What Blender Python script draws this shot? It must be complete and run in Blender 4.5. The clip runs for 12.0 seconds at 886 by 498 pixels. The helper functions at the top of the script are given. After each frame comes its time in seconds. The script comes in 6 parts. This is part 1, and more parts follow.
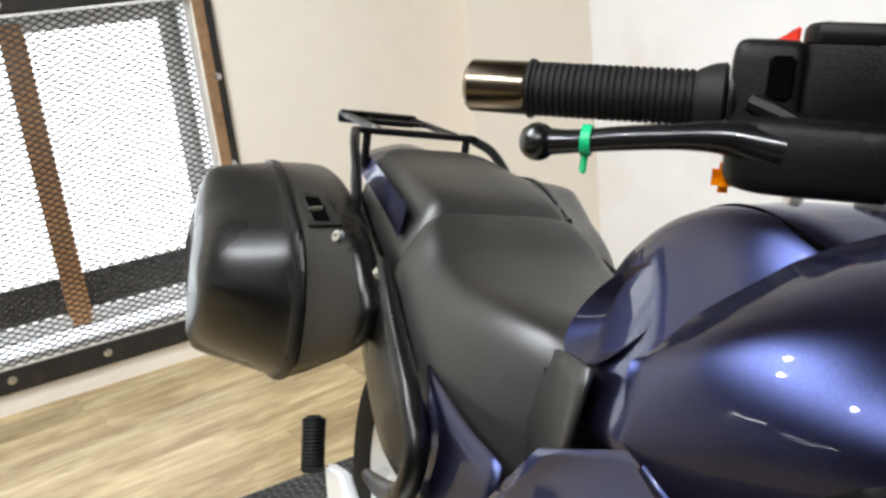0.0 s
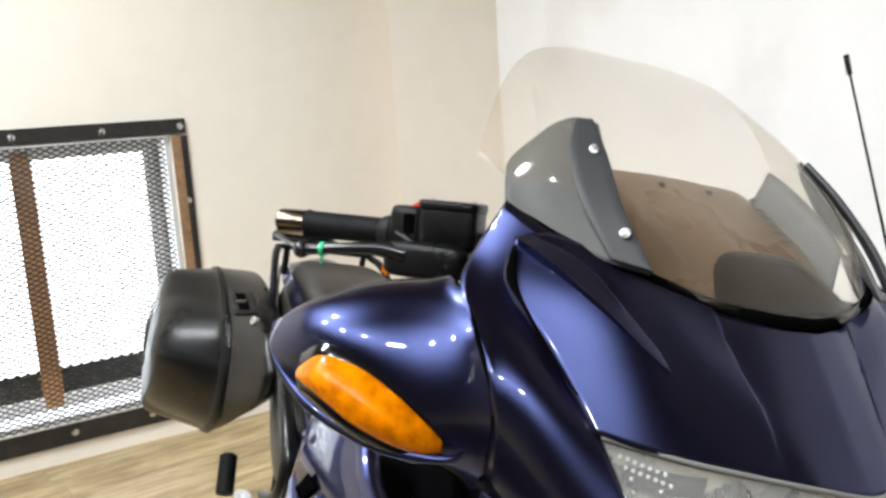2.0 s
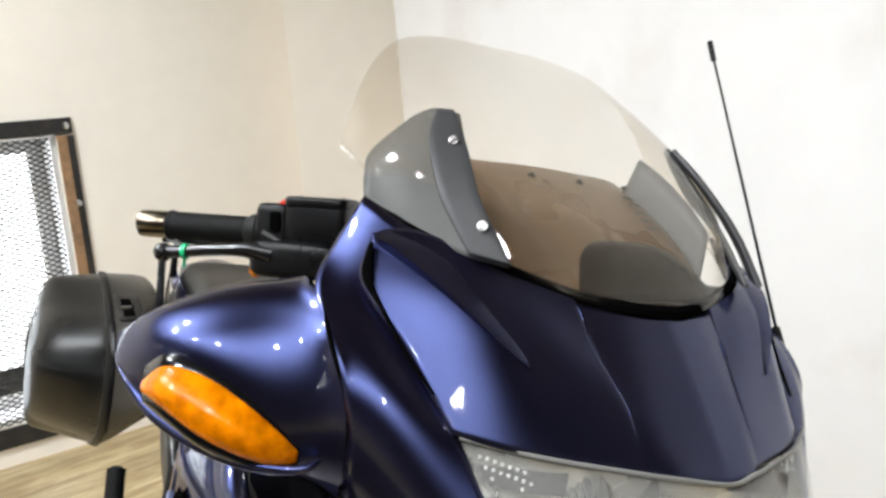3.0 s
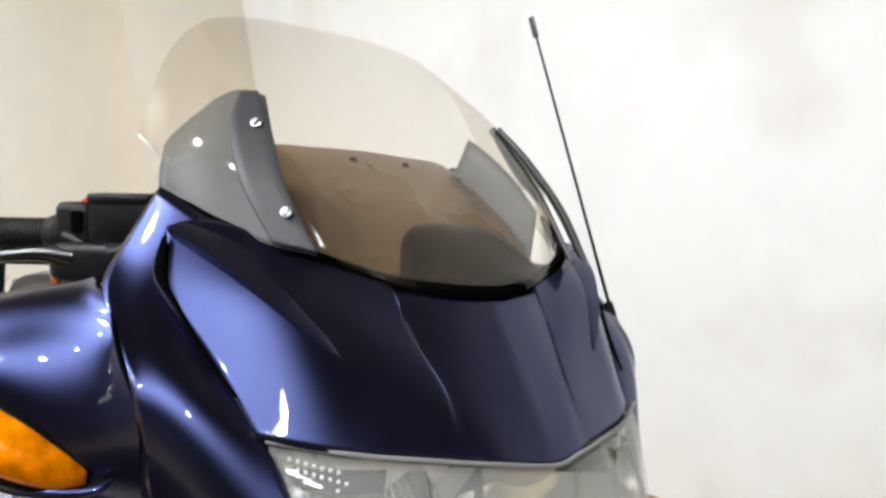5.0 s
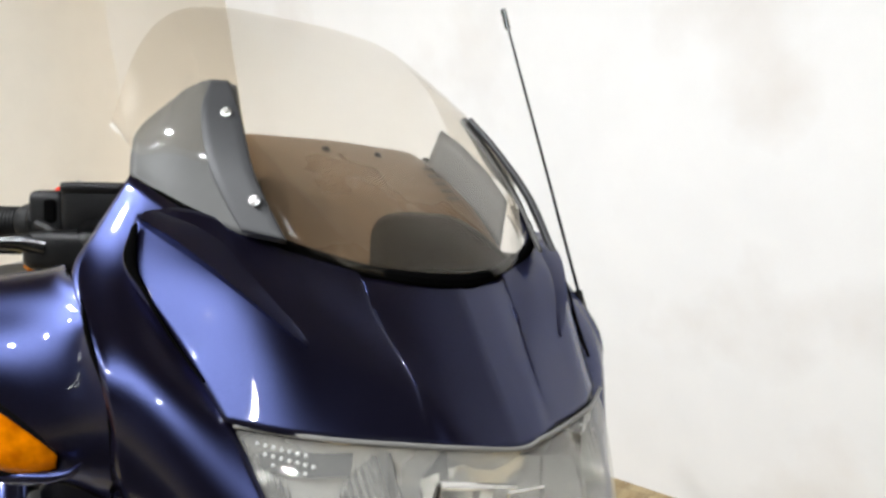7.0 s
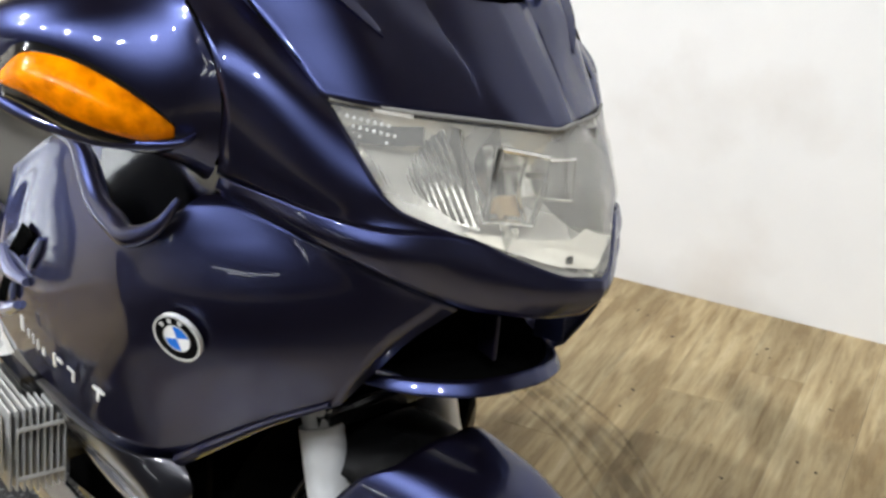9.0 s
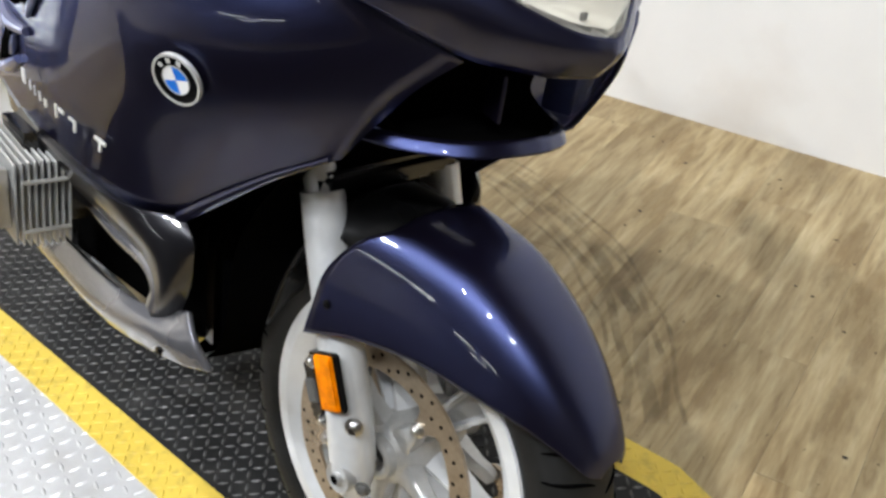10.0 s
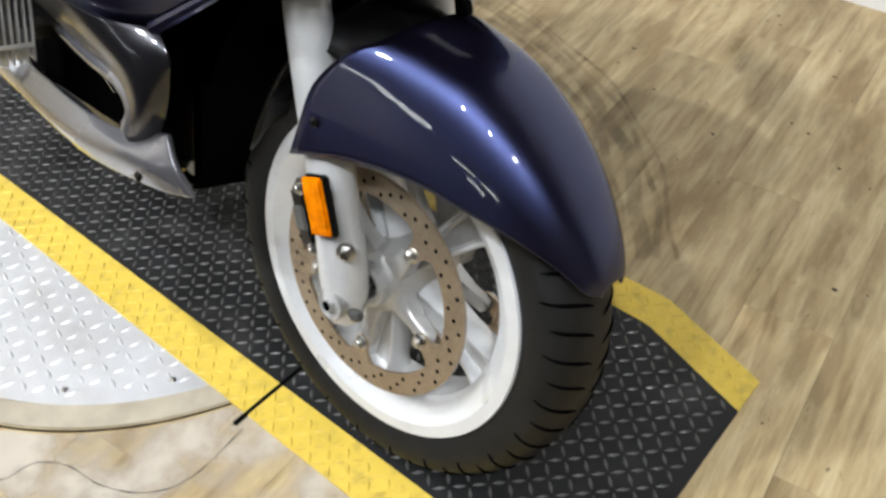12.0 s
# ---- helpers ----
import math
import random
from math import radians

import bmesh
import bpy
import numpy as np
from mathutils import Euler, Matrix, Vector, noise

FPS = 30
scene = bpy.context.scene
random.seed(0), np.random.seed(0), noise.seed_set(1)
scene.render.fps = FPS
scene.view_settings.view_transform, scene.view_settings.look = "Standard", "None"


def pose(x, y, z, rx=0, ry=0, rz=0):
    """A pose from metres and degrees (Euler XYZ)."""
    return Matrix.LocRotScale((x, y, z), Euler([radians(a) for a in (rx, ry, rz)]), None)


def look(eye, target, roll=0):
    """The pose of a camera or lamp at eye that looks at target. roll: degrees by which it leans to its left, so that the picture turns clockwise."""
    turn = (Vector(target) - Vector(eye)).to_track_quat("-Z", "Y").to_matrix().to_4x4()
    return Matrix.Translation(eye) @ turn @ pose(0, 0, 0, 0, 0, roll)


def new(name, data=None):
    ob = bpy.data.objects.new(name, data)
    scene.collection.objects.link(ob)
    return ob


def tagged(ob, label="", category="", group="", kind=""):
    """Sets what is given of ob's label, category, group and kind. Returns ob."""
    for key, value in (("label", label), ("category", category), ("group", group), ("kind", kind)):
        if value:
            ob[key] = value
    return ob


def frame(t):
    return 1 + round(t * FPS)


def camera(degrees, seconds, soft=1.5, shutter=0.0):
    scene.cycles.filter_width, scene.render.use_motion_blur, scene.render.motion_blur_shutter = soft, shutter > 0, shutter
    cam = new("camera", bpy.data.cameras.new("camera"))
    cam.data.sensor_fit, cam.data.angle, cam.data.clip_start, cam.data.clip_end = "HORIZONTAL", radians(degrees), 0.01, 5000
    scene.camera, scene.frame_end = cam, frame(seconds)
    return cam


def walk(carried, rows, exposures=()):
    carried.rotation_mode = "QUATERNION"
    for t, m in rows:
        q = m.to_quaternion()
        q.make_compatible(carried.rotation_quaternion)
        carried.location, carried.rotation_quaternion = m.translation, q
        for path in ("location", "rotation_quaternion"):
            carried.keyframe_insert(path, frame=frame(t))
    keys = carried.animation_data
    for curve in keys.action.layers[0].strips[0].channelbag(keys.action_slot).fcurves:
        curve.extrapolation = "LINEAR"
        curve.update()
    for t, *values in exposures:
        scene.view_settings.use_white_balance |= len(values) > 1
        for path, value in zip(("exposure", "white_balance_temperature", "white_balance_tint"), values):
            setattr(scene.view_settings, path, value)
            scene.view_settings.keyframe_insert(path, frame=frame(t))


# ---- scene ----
# camera and its path: seconds, place in metres, turn in degrees
cam = camera(54.73, 12.0, soft=2.9)
ROWS = [
    (0.0, 0.0004, -0.3387, 1.2910, 72.09, 5.88, 69.51),
    (0.5, 0.2006, -0.3668, 1.2962, 74.20, 6.20, 69.44),
    (1.0, 0.4591, -0.4677, 1.3250, 75.34, 5.21, 67.64),
    (1.5, 0.5698, -0.4339, 1.3458, 78.18, 5.59, 69.80),
    (2.0, 0.6168, -0.3273, 1.3600, 80.33, 3.78, 68.69),
    (2.5, 0.6131, -0.2695, 1.3514, 79.32, 5.02, 65.31),
    (3.0, 0.6116, -0.2616, 1.3533, 79.48, 4.70, 62.98),
    (5.0, 0.6053, -0.1889, 1.3286, 78.48, 6.20, 54.44),
    (5.5, 0.6126, -0.1815, 1.3297, 78.02, 6.39, 52.96),
    (6.0, 0.6206, -0.1719, 1.3270, 78.02, 6.74, 53.08),
    (6.5, 0.6184, -0.1431, 1.3280, 78.29, 5.97, 54.53),
    (8.5, 0.6641, -0.4045, 1.2868, 71.34, 5.48, 46.23),
    (9.0, 0.6596, -0.4033, 1.2507, 66.30, 4.60, 47.17),
    (9.5, 0.6652, -0.4070, 1.2066, 60.58, 3.61, 47.64),
    (10.0, 0.6852, -0.4161, 1.1669, 56.02, 2.22, 49.61),
    (10.5, 0.7046, -0.4177, 1.1326, 51.79, 1.82, 50.21),
    (11.0, 0.7030, -0.4262, 1.1055, 47.63, 0.93, 51.07),
    (11.5, 0.6942, -0.4293, 1.0908, 45.75, 0.85, 50.17),
    (12.0, 0.6675, -0.4266, 1.0985, 46.82, 1.62, 48.39),
]
walk(cam, [(r[0], pose(*r[1:])) for r in ROWS])
scene.view_settings.exposure = 0.28

# world: the room is closed, so only a dim grey stands outside
world = bpy.data.worlds.new("world")
world.use_nodes = True
world.node_tree.nodes["Background"].inputs[0].default_value = (0.9, 0.95, 1.0, 1)
world.node_tree.nodes["Background"].inputs[1].default_value = 0.3
scene.world = world


def area_lamp(name, place, target, sx, sy, watts, colour):
    data = bpy.data.lights.new(name, "AREA")
    data.shape, data.size, data.size_y = "RECTANGLE", sx, sy
    data.energy, data.color = watts, colour
    ob = new(name, data)
    ob.matrix_world = look(place, target)
    return ob


# daylight from the window behind the bike, and the ceiling's own lights
LAMP_Z = 2.86
CEILING_LIGHTS = [(-1.4, -6.4), (0.4, -8.4), (1.9, -8.4), (1.2, -10.2)]
for lx, ly in CEILING_LIGHTS:
    area_lamp("ceiling_tube_light", (lx, ly, LAMP_Z - 0.07), (lx, ly, 0), 1.2, 0.16, 8, (0.90, 0.965, 1.0))
BULB_BARS = [(1.5, -1.9, 25, 3, 1.1, 190), (-1.1, -1.8, 100, 2, 1.0, 262)]
BULB_Z = 4.0
for bx, by, turned, count, gap, watts in BULB_BARS:
    for k in range(count):
        data = bpy.data.lights.new("bulb_light", "SPOT")
        data.spot_size, data.spot_blend = radians(158), 0.62
        data.energy, data.color, data.shadow_soft_size = watts, (0.945, 0.985, 1.03), 0.06
        new("bulb_light", data).matrix_world = pose(bx, by, 0, 0, 0, turned) @ pose((k - (count - 1) / 2) * gap, 0, BULB_Z - 0.13)
area_lamp("window_daylight", (-3.22, -0.72, 0.74), (0.0, -0.1, 0.6), 1.15, 1.2, 13, (0.86, 0.93, 1.0))

# ---- materials ----
def material(name, colour, rough=0.5, metal=0.0, coat=0.0, scale=30.0, vary=0.12, bump=0.0, bump_scale=200.0,
             rough_vary=0.1, island=0.0, spec=0.5, stain=0.0, stain_colour=(0.05, 0.045, 0.04), stain_scale=4.0, **more):
    """A surface with variation at two scales: fine grain and broad unevenness, in the object's own metres."""
    m = bpy.data.materials.new(name)
    m.use_nodes = True
    n, l = m.node_tree.nodes, m.node_tree.links
    b = n["Principled BSDF"]
    co = n.new("ShaderNodeTexCoord")

    def noise_of(s, detail=4.0):
        t = n.new("ShaderNodeTexNoise")
        t.inputs["Scale"].default_value, t.inputs["Detail"].default_value = s, detail
        l.new(co.outputs["Object"], t.inputs["Vector"])
        return t.outputs["Fac"]

    fine, broad = noise_of(scale), noise_of(scale / 9.0, 3.0)
    add = n.new("ShaderNodeMath")
    add.operation = "ADD"
    l.new(fine, add.inputs[0]), l.new(broad, add.inputs[1])
    ramp = n.new("ShaderNodeMapRange")
    ramp.inputs["From Min"].default_value, ramp.inputs["From Max"].default_value = 0.6, 1.4
    ramp.inputs["To Min"].default_value, ramp.inputs["To Max"].default_value = 1 - vary, 1 + vary
    l.new(add.outputs[0], ramp.inputs["Value"])
    value = ramp.outputs[0]
    if island:
        info = n.new("ShaderNodeObjectInfo")
        r2 = n.new("ShaderNodeMapRange")
        r2.inputs["To Min"].default_value, r2.inputs["To Max"].default_value = 1 - island, 1 + island
        l.new(info.outputs["Random"], r2.inputs["Value"])
        mul = n.new("ShaderNodeMath")
        mul.operation = "MULTIPLY"
        l.new(value, mul.inputs[0]), l.new(r2.outputs[0], mul.inputs[1])
        value = mul.outputs[0]
    mix = n.new("ShaderNodeVectorMath")
    mix.operation = "SCALE"
    mix.inputs[0].default_value = colour
    l.new(value, mix.inputs["Scale"])
    out = mix.outputs[0]
    if stain:
        st = n.new("ShaderNodeMapRange")
        st.inputs["From Min"].default_value, st.inputs["From Max"].default_value = 0.52, 0.75
        st.inputs["To Max"].default_value = stain
        l.new(noise_of(stain_scale, 8.0), st.inputs["Value"])
        mx = n.new("ShaderNodeMix")
        mx.data_type = "RGBA"
        mx.inputs["B"].default_value = (*stain_colour, 1)
        l.new(st.outputs[0], mx.inputs["Factor"])
        l.new(out, mx.inputs["A"])
        out = mx.outputs["Result"]
    l.new(out, b.inputs["Base Color"])
    rr = n.new("ShaderNodeMapRange")
    rr.inputs["From Min"].default_value, rr.inputs["From Max"].default_value = 0.3, 0.7
    rr.inputs["To Min"].default_value, rr.inputs["To Max"].default_value = max(0.0, rough - rough_vary), min(1.0, rough + rough_vary)
    l.new(broad, rr.inputs["Value"])
    l.new(rr.outputs[0], b.inputs["Roughness"])
    b.inputs["Metallic"].default_value, b.inputs["Coat Weight"].default_value = metal, coat
    b.inputs["Coat Roughness"].default_value = 0.03
    b.inputs["Specular IOR Level"].default_value = spec
    for key, v in more.items():
        b.inputs[key.replace("_", " ")].default_value = v
    if bump:
        bp = n.new("ShaderNodeBump")
        bp.inputs["Strength"].default_value, bp.inputs["Distance"].default_value = bump, 0.002
        l.new(noise_of(bump_scale, 3.0), bp.inputs["Height"])
        l.new(bp.outputs[0], b.inputs["Normal"])
    return m


def emitter(name, colour, strength):
    m = bpy.data.materials.new(name)
    m.use_nodes = True
    b = m.node_tree.nodes["Principled BSDF"]
    b.inputs["Base Color"].default_value = (*colour, 1)
    b.inputs["Emission Color"].default_value, b.inputs["Emission Strength"].default_value = (*colour, 1), strength
    return m


def clear(name, colour, rough=0.0, alpha_mix=0.85, tint=(1, 1, 1)):
    """A thin clear sheet: mostly see-through, with a glossy skin that strengthens at grazing angles."""
    m = bpy.data.materials.new(name)
    m.use_nodes = True
    n, l = m.node_tree.nodes, m.node_tree.links
    n.remove(n["Principled BSDF"])
    t, g, d = n.new("ShaderNodeBsdfTransparent"), n.new("ShaderNodeBsdfGlossy"), n.new("ShaderNodeBsdfDiffuse")
    t.inputs[0].default_value = (*tint, 1)
    g.inputs["Roughness"].default_value = rough
    d.inputs[0].default_value = (*colour, 1)
    lw = n.new("ShaderNodeLayerWeight")
    lw.inputs["Blend"].default_value = 0.5
    pw, fr = n.new("ShaderNodeMath"), n.new("ShaderNodeMapRange")
    pw.operation = "POWER"
    pw.inputs[1].default_value = 4.0
    fr.inputs["To Min"].default_value, fr.inputs["To Max"].default_value = 0.03, 0.7
    l.new(lw.outputs["Facing"], pw.inputs[0]), l.new(pw.outputs[0], fr.inputs["Value"])
    m1, m2 = n.new("ShaderNodeMixShader"), n.new("ShaderNodeMixShader")
    m1.inputs[0].default_value = alpha_mix
    l.new(d.outputs[0], m1.inputs[1]), l.new(t.outputs[0], m1.inputs[2])
    l.new(fr.outputs[0], m2.inputs[0]), l.new(m1.outputs[0], m2.inputs[1]), l.new(g.outputs[0], m2.inputs[2])
    l.new(m2.outputs[0], n["Material Output"].inputs["Surface"])
    return m


def car_paint(name, deep, flake):
    """Metallic paint under clear lacquer: dark pigment, fine bright flakes and a slight orange peel."""
    m = material(name, deep, rough=0.5, coat=0.72, scale=60, vary=0.1, rough_vary=0.03, spec=0.0, Coat_IOR=1.42)
    n, l = m.node_tree.nodes, m.node_tree.links
    b = n["Principled BSDF"]
    co = n.new("ShaderNodeTexCoord")
    v = n.new("ShaderNodeTexVoronoi")
    v.inputs["Scale"].default_value = 5200
    l.new(co.outputs["Object"], v.inputs["Vector"])
    mx = n.new("ShaderNodeMix")
    mx.data_type = "RGBA"
    mx.inputs["A"].default_value, mx.inputs["B"].default_value = (*[c * 0.3 for c in flake], 1), (*flake, 1)
    mr = n.new("ShaderNodeMapRange")
    mr.inputs["From Min"].default_value, mr.inputs["From Max"].default_value = -0.2, 1.1
    l.new(v.outputs["Color"], mr.inputs["Value"])
    l.new(mr.outputs[0], mx.inputs["Factor"])
    # the flakes throw a soft sheen round each lamp's image, under the lacquer
    sheen, both = n.new("ShaderNodeBsdfGlossy"), n.new("ShaderNodeAddShader")
    sheen.distribution = "BECKMANN"
    sheen.inputs["Roughness"].default_value = 0.40
    l.new(mx.outputs["Result"], sheen.inputs["Color"])
    l.new(b.outputs[0], both.inputs[0]), l.new(sheen.outputs[0], both.inputs[1])
    l.new(both.outputs[0], n["Material Output"].inputs["Surface"])
    peel = n.new("ShaderNodeTexNoise")
    peel.inputs["Scale"].default_value = 90
    l.new(co.outputs["Object"], peel.inputs["Vector"])
    bp = n.new("ShaderNodeBump")
    bp.inputs["Strength"].default_value, bp.inputs["Distance"].default_value = 0.014, 0.002
    l.new(peel.outputs["Fac"], bp.inputs["Height"])
    l.new(bp.outputs[0], b.inputs["Coat Normal"])
    return m


PAINT = car_paint("blue_violet_paint", (0.0030, 0.0024, 0.0050), (0.043, 0.053, 0.130))
CHROME_BLUE = car_paint("blue_gloss_trim", (0.03, 0.035, 0.07), (0.22, 0.25, 0.42))
BLACK = material("black_plastic", (0.0032, 0.0032, 0.0034), rough=0.34, spec=0.2, scale=120, bump=0.25, bump_scale=900)
GLOSS_BLACK = material("gloss_black_plastic", (0.004, 0.004, 0.0045), rough=0.16, scale=60, coat=0.2)
CASE = material("case_plastic", (0.0036, 0.0035, 0.0033), rough=0.29, spec=0.38, scale=90, rough_vary=0.03, bump=0.06, bump_scale=1400)
VINYL = material("seat_vinyl", (0.013, 0.0124, 0.0112), rough=0.40, spec=0.75, scale=70, rough_vary=0.02, bump=0.12, bump_scale=1100)
RUBBER = material("rubber", (0.0042, 0.0042, 0.0042), rough=0.6, spec=0.25, scale=60, bump=0.3, bump_scale=500, vary=0.25)
TYRE = material("tyre_rubber", (0.0085, 0.0085, 0.0085), rough=0.6, spec=0.25, scale=50, bump=0.3, bump_scale=400, vary=0.3, stain=0.2, stain_colour=(0.045, 0.042, 0.038), stain_scale=14)
SILVER = material("silver_paint", (0.74, 0.755, 0.77), rough=0.34, metal=0.3, coat=0.3, scale=60, vary=0.05, stain=0.12, stain_colour=(0.3, 0.295, 0.28), stain_scale=18)
FORK_GREY = material("grey_silver_paint", (0.63, 0.64, 0.65), rough=0.36, metal=0.35, coat=0.2, scale=60, vary=0.06, stain=0.15, stain_colour=(0.25, 0.24, 0.22), stain_scale=20)
ALLOY = material("cast_alloy", (0.46, 0.46, 0.45), rough=0.38, metal=0.55, scale=140, vary=0.1, bump=0.25, bump_scale=500, stain=0.25, stain_colour=(0.22, 0.2, 0.17), stain_scale=22)
STEEL = material("zinc_steel", (0.55, 0.54, 0.52), rough=0.28, metal=1.0, scale=120, vary=0.15)
DISC = material("brake_disc_steel", (0.42, 0.34, 0.25), rough=0.36, metal=0.8, scale=160, vary=0.18, stain=0.3, stain_colour=(0.2, 0.13, 0.08), stain_scale=25)
# near-black fill: shade in openings and gaps is put into this colour
DARK = material("near_black_fill", (0.002, 0.002, 0.002), rough=0.9, spec=0.0, scale=40)
AMBER = material("amber_lens", (0.70, 0.190, 0.0), rough=0.22, scale=60, vary=0.6, coat=0.12, spec=0.12, bump=0.35, bump_scale=110, stain=0.8, stain_colour=(0.34, 0.068, 0.0), stain_scale=48)
GREY = material("grey_plate_plastic", (0.085, 0.084, 0.080), rough=0.5, spec=0.2, scale=60, vary=0.06)
GREY_DARK = material("dark_grey_plate_plastic", (0.036, 0.036, 0.037), rough=0.45, spec=0.2, scale=60, vary=0.08)
GASKET = material("pale_grey_rubber", (0.20, 0.195, 0.185), rough=0.4, scale=60, vary=0.08)
BINNACLE = material("brown_grey_plastic", (0.125, 0.078, 0.042), rough=0.30, scale=70, vary=0.06, bump=0.0)
HOOD_BROWN = material("dark_brown_plastic", (0.008, 0.0062, 0.0045), rough=0.38, spec=0.12, scale=70, vary=0.1)
CHROME = material("reflector_chrome", (0.90, 0.90, 0.88), rough=0.12, metal=1.0, scale=80, vary=0.05, rough_vary=0.05)
LAMP_HOUSING = material("lamp_housing", (0.66, 0.64, 0.60), rough=0.28, metal=0.6, scale=60, vary=0.12)
LAMP_FLOOR = material("lamp_floor", (0.70, 0.66, 0.58), rough=0.35, scale=60, vary=0.08)
SMOKE = material("smoked_reflector", (0.30, 0.28, 0.24), rough=0.2, metal=0.9, scale=60, vary=0.1)
SMOKE_DARK = material("dark_smoked_reflector", (0.05, 0.05, 0.048), rough=0.25, metal=0.6, scale=60, vary=0.15)
TAN = material("tan_lamp_shade", (0.68, 0.53, 0.35), rough=0.3, metal=0.5, scale=60, vary=0.1)
SCREEN = clear("screen_acrylic", (0.75, 0.68, 0.55), rough=0.06, alpha_mix=0.985, tint=(0.985, 0.965, 0.93))
LENS = clear("lamp_lens", (0.85, 0.84, 0.8), rough=0.02, alpha_mix=0.91, tint=(0.96, 0.96, 0.94))
GLASS = clear("window_glass", (0.9, 0.9, 0.9), alpha_mix=0.97)
RED = material("red_switch", (0.75, 0.04, 0.02), rough=0.35, scale=90)
GREEN = material("green_tag", (0.0, 0.42, 0.16), rough=0.5, scale=90)
BAR_END = material("brushed_bar_end", (0.20, 0.165, 0.12), rough=0.2, metal=1.0, scale=80, vary=0.1)
RIM_RING = material("worn_tan_ring", (0.40, 0.355, 0.27), rough=0.45, scale=30, vary=0.2, stain=0.4, stain_colour=(0.24, 0.2, 0.14), stain_scale=12)
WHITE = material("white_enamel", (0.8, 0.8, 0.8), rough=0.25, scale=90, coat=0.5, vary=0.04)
BLUE = material("blue_enamel", (0.02, 0.16, 0.62), rough=0.25, scale=90, coat=0.5, vary=0.06)
LETTER = material("letter_silver", (0.62, 0.62, 0.60), rough=0.3, metal=0.3, scale=90)

WALL_BEIGE = material("beige_wall_paint", (0.79, 0.735, 0.645), rough=0.75, scale=9, vary=0.035, bump=0.12, bump_scale=160)
# slightly darker than the wall's beige
COLUMN_TONE = material("column_beige", (0.765, 0.70, 0.60), rough=0.75, scale=9, vary=0.035, bump=0.12, bump_scale=160)
WALL_WHITE = material("white_wall_paint", (0.78, 0.77, 0.755), rough=0.7, scale=7, vary=0.03, bump=0.12, bump_scale=140, stain=0.45, stain_colour=(0.56, 0.49, 0.42), stain_scale=2.1)
# for the unseen low partition, dark so that the bodywork mirrors dark
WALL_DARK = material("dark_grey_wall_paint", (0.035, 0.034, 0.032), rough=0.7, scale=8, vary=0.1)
# unseen far walls, kept dark to deepen the reflections in the bodywork
WALL_FAR = material("dark_far_wall_paint", (0.08, 0.075, 0.07), rough=0.7, scale=8, vary=0.06)
CEILING = material("ceiling_paint", (0.13, 0.112, 0.10), rough=0.8, scale=8, vary=0.05)
IRON = material("black_iron", (0.022, 0.021, 0.02), rough=0.5, metal=0.3, scale=60, vary=0.3, bump=0.4, bump_scale=220, stain=0.3, stain_colour=(0.09, 0.06, 0.035), stain_scale=16)
OLD_WOOD = material("weathered_wood", (0.26, 0.15, 0.075), rough=0.7, scale=40, vary=0.35, bump=0.5, bump_scale=120, stain=0.5, stain_colour=(0.06, 0.04, 0.025), stain_scale=14)
MULLION = material("brown_wood_stain", (0.46, 0.23, 0.09), rough=0.6, scale=50, vary=0.25, bump=0.3, bump_scale=150)
SKY_GLOW = emitter("bright_outdoors", (0.95, 0.98, 1.0), 2.1)
TUBE_GLOW = emitter("tube_glow", (0.95, 0.985, 1.0), 16.0)
BULB_GLOW = emitter("bulb_glow", (1.0, 0.95, 0.88), 60.0)
MAT_BLACK = material("black_mat", (0.010, 0.010, 0.0105), rough=0.5, spec=0.3, scale=40, vary=0.25, stain=0.3, stain_colour=(0.11, 0.105, 0.1), stain_scale=7)
MAT_YELLOW = material("yellow_mat", (0.64, 0.46, 0.065), rough=0.5, scale=35, vary=0.12, stain=0.4, stain_colour=(0.16, 0.12, 0.04), stain_scale=48)
PLATE = material("tread_plate", (0.62, 0.625, 0.64), rough=0.40, metal=0.45, scale=30, vary=0.1, stain=0.3, stain_colour=(0.4, 0.37, 0.32), stain_scale=8)


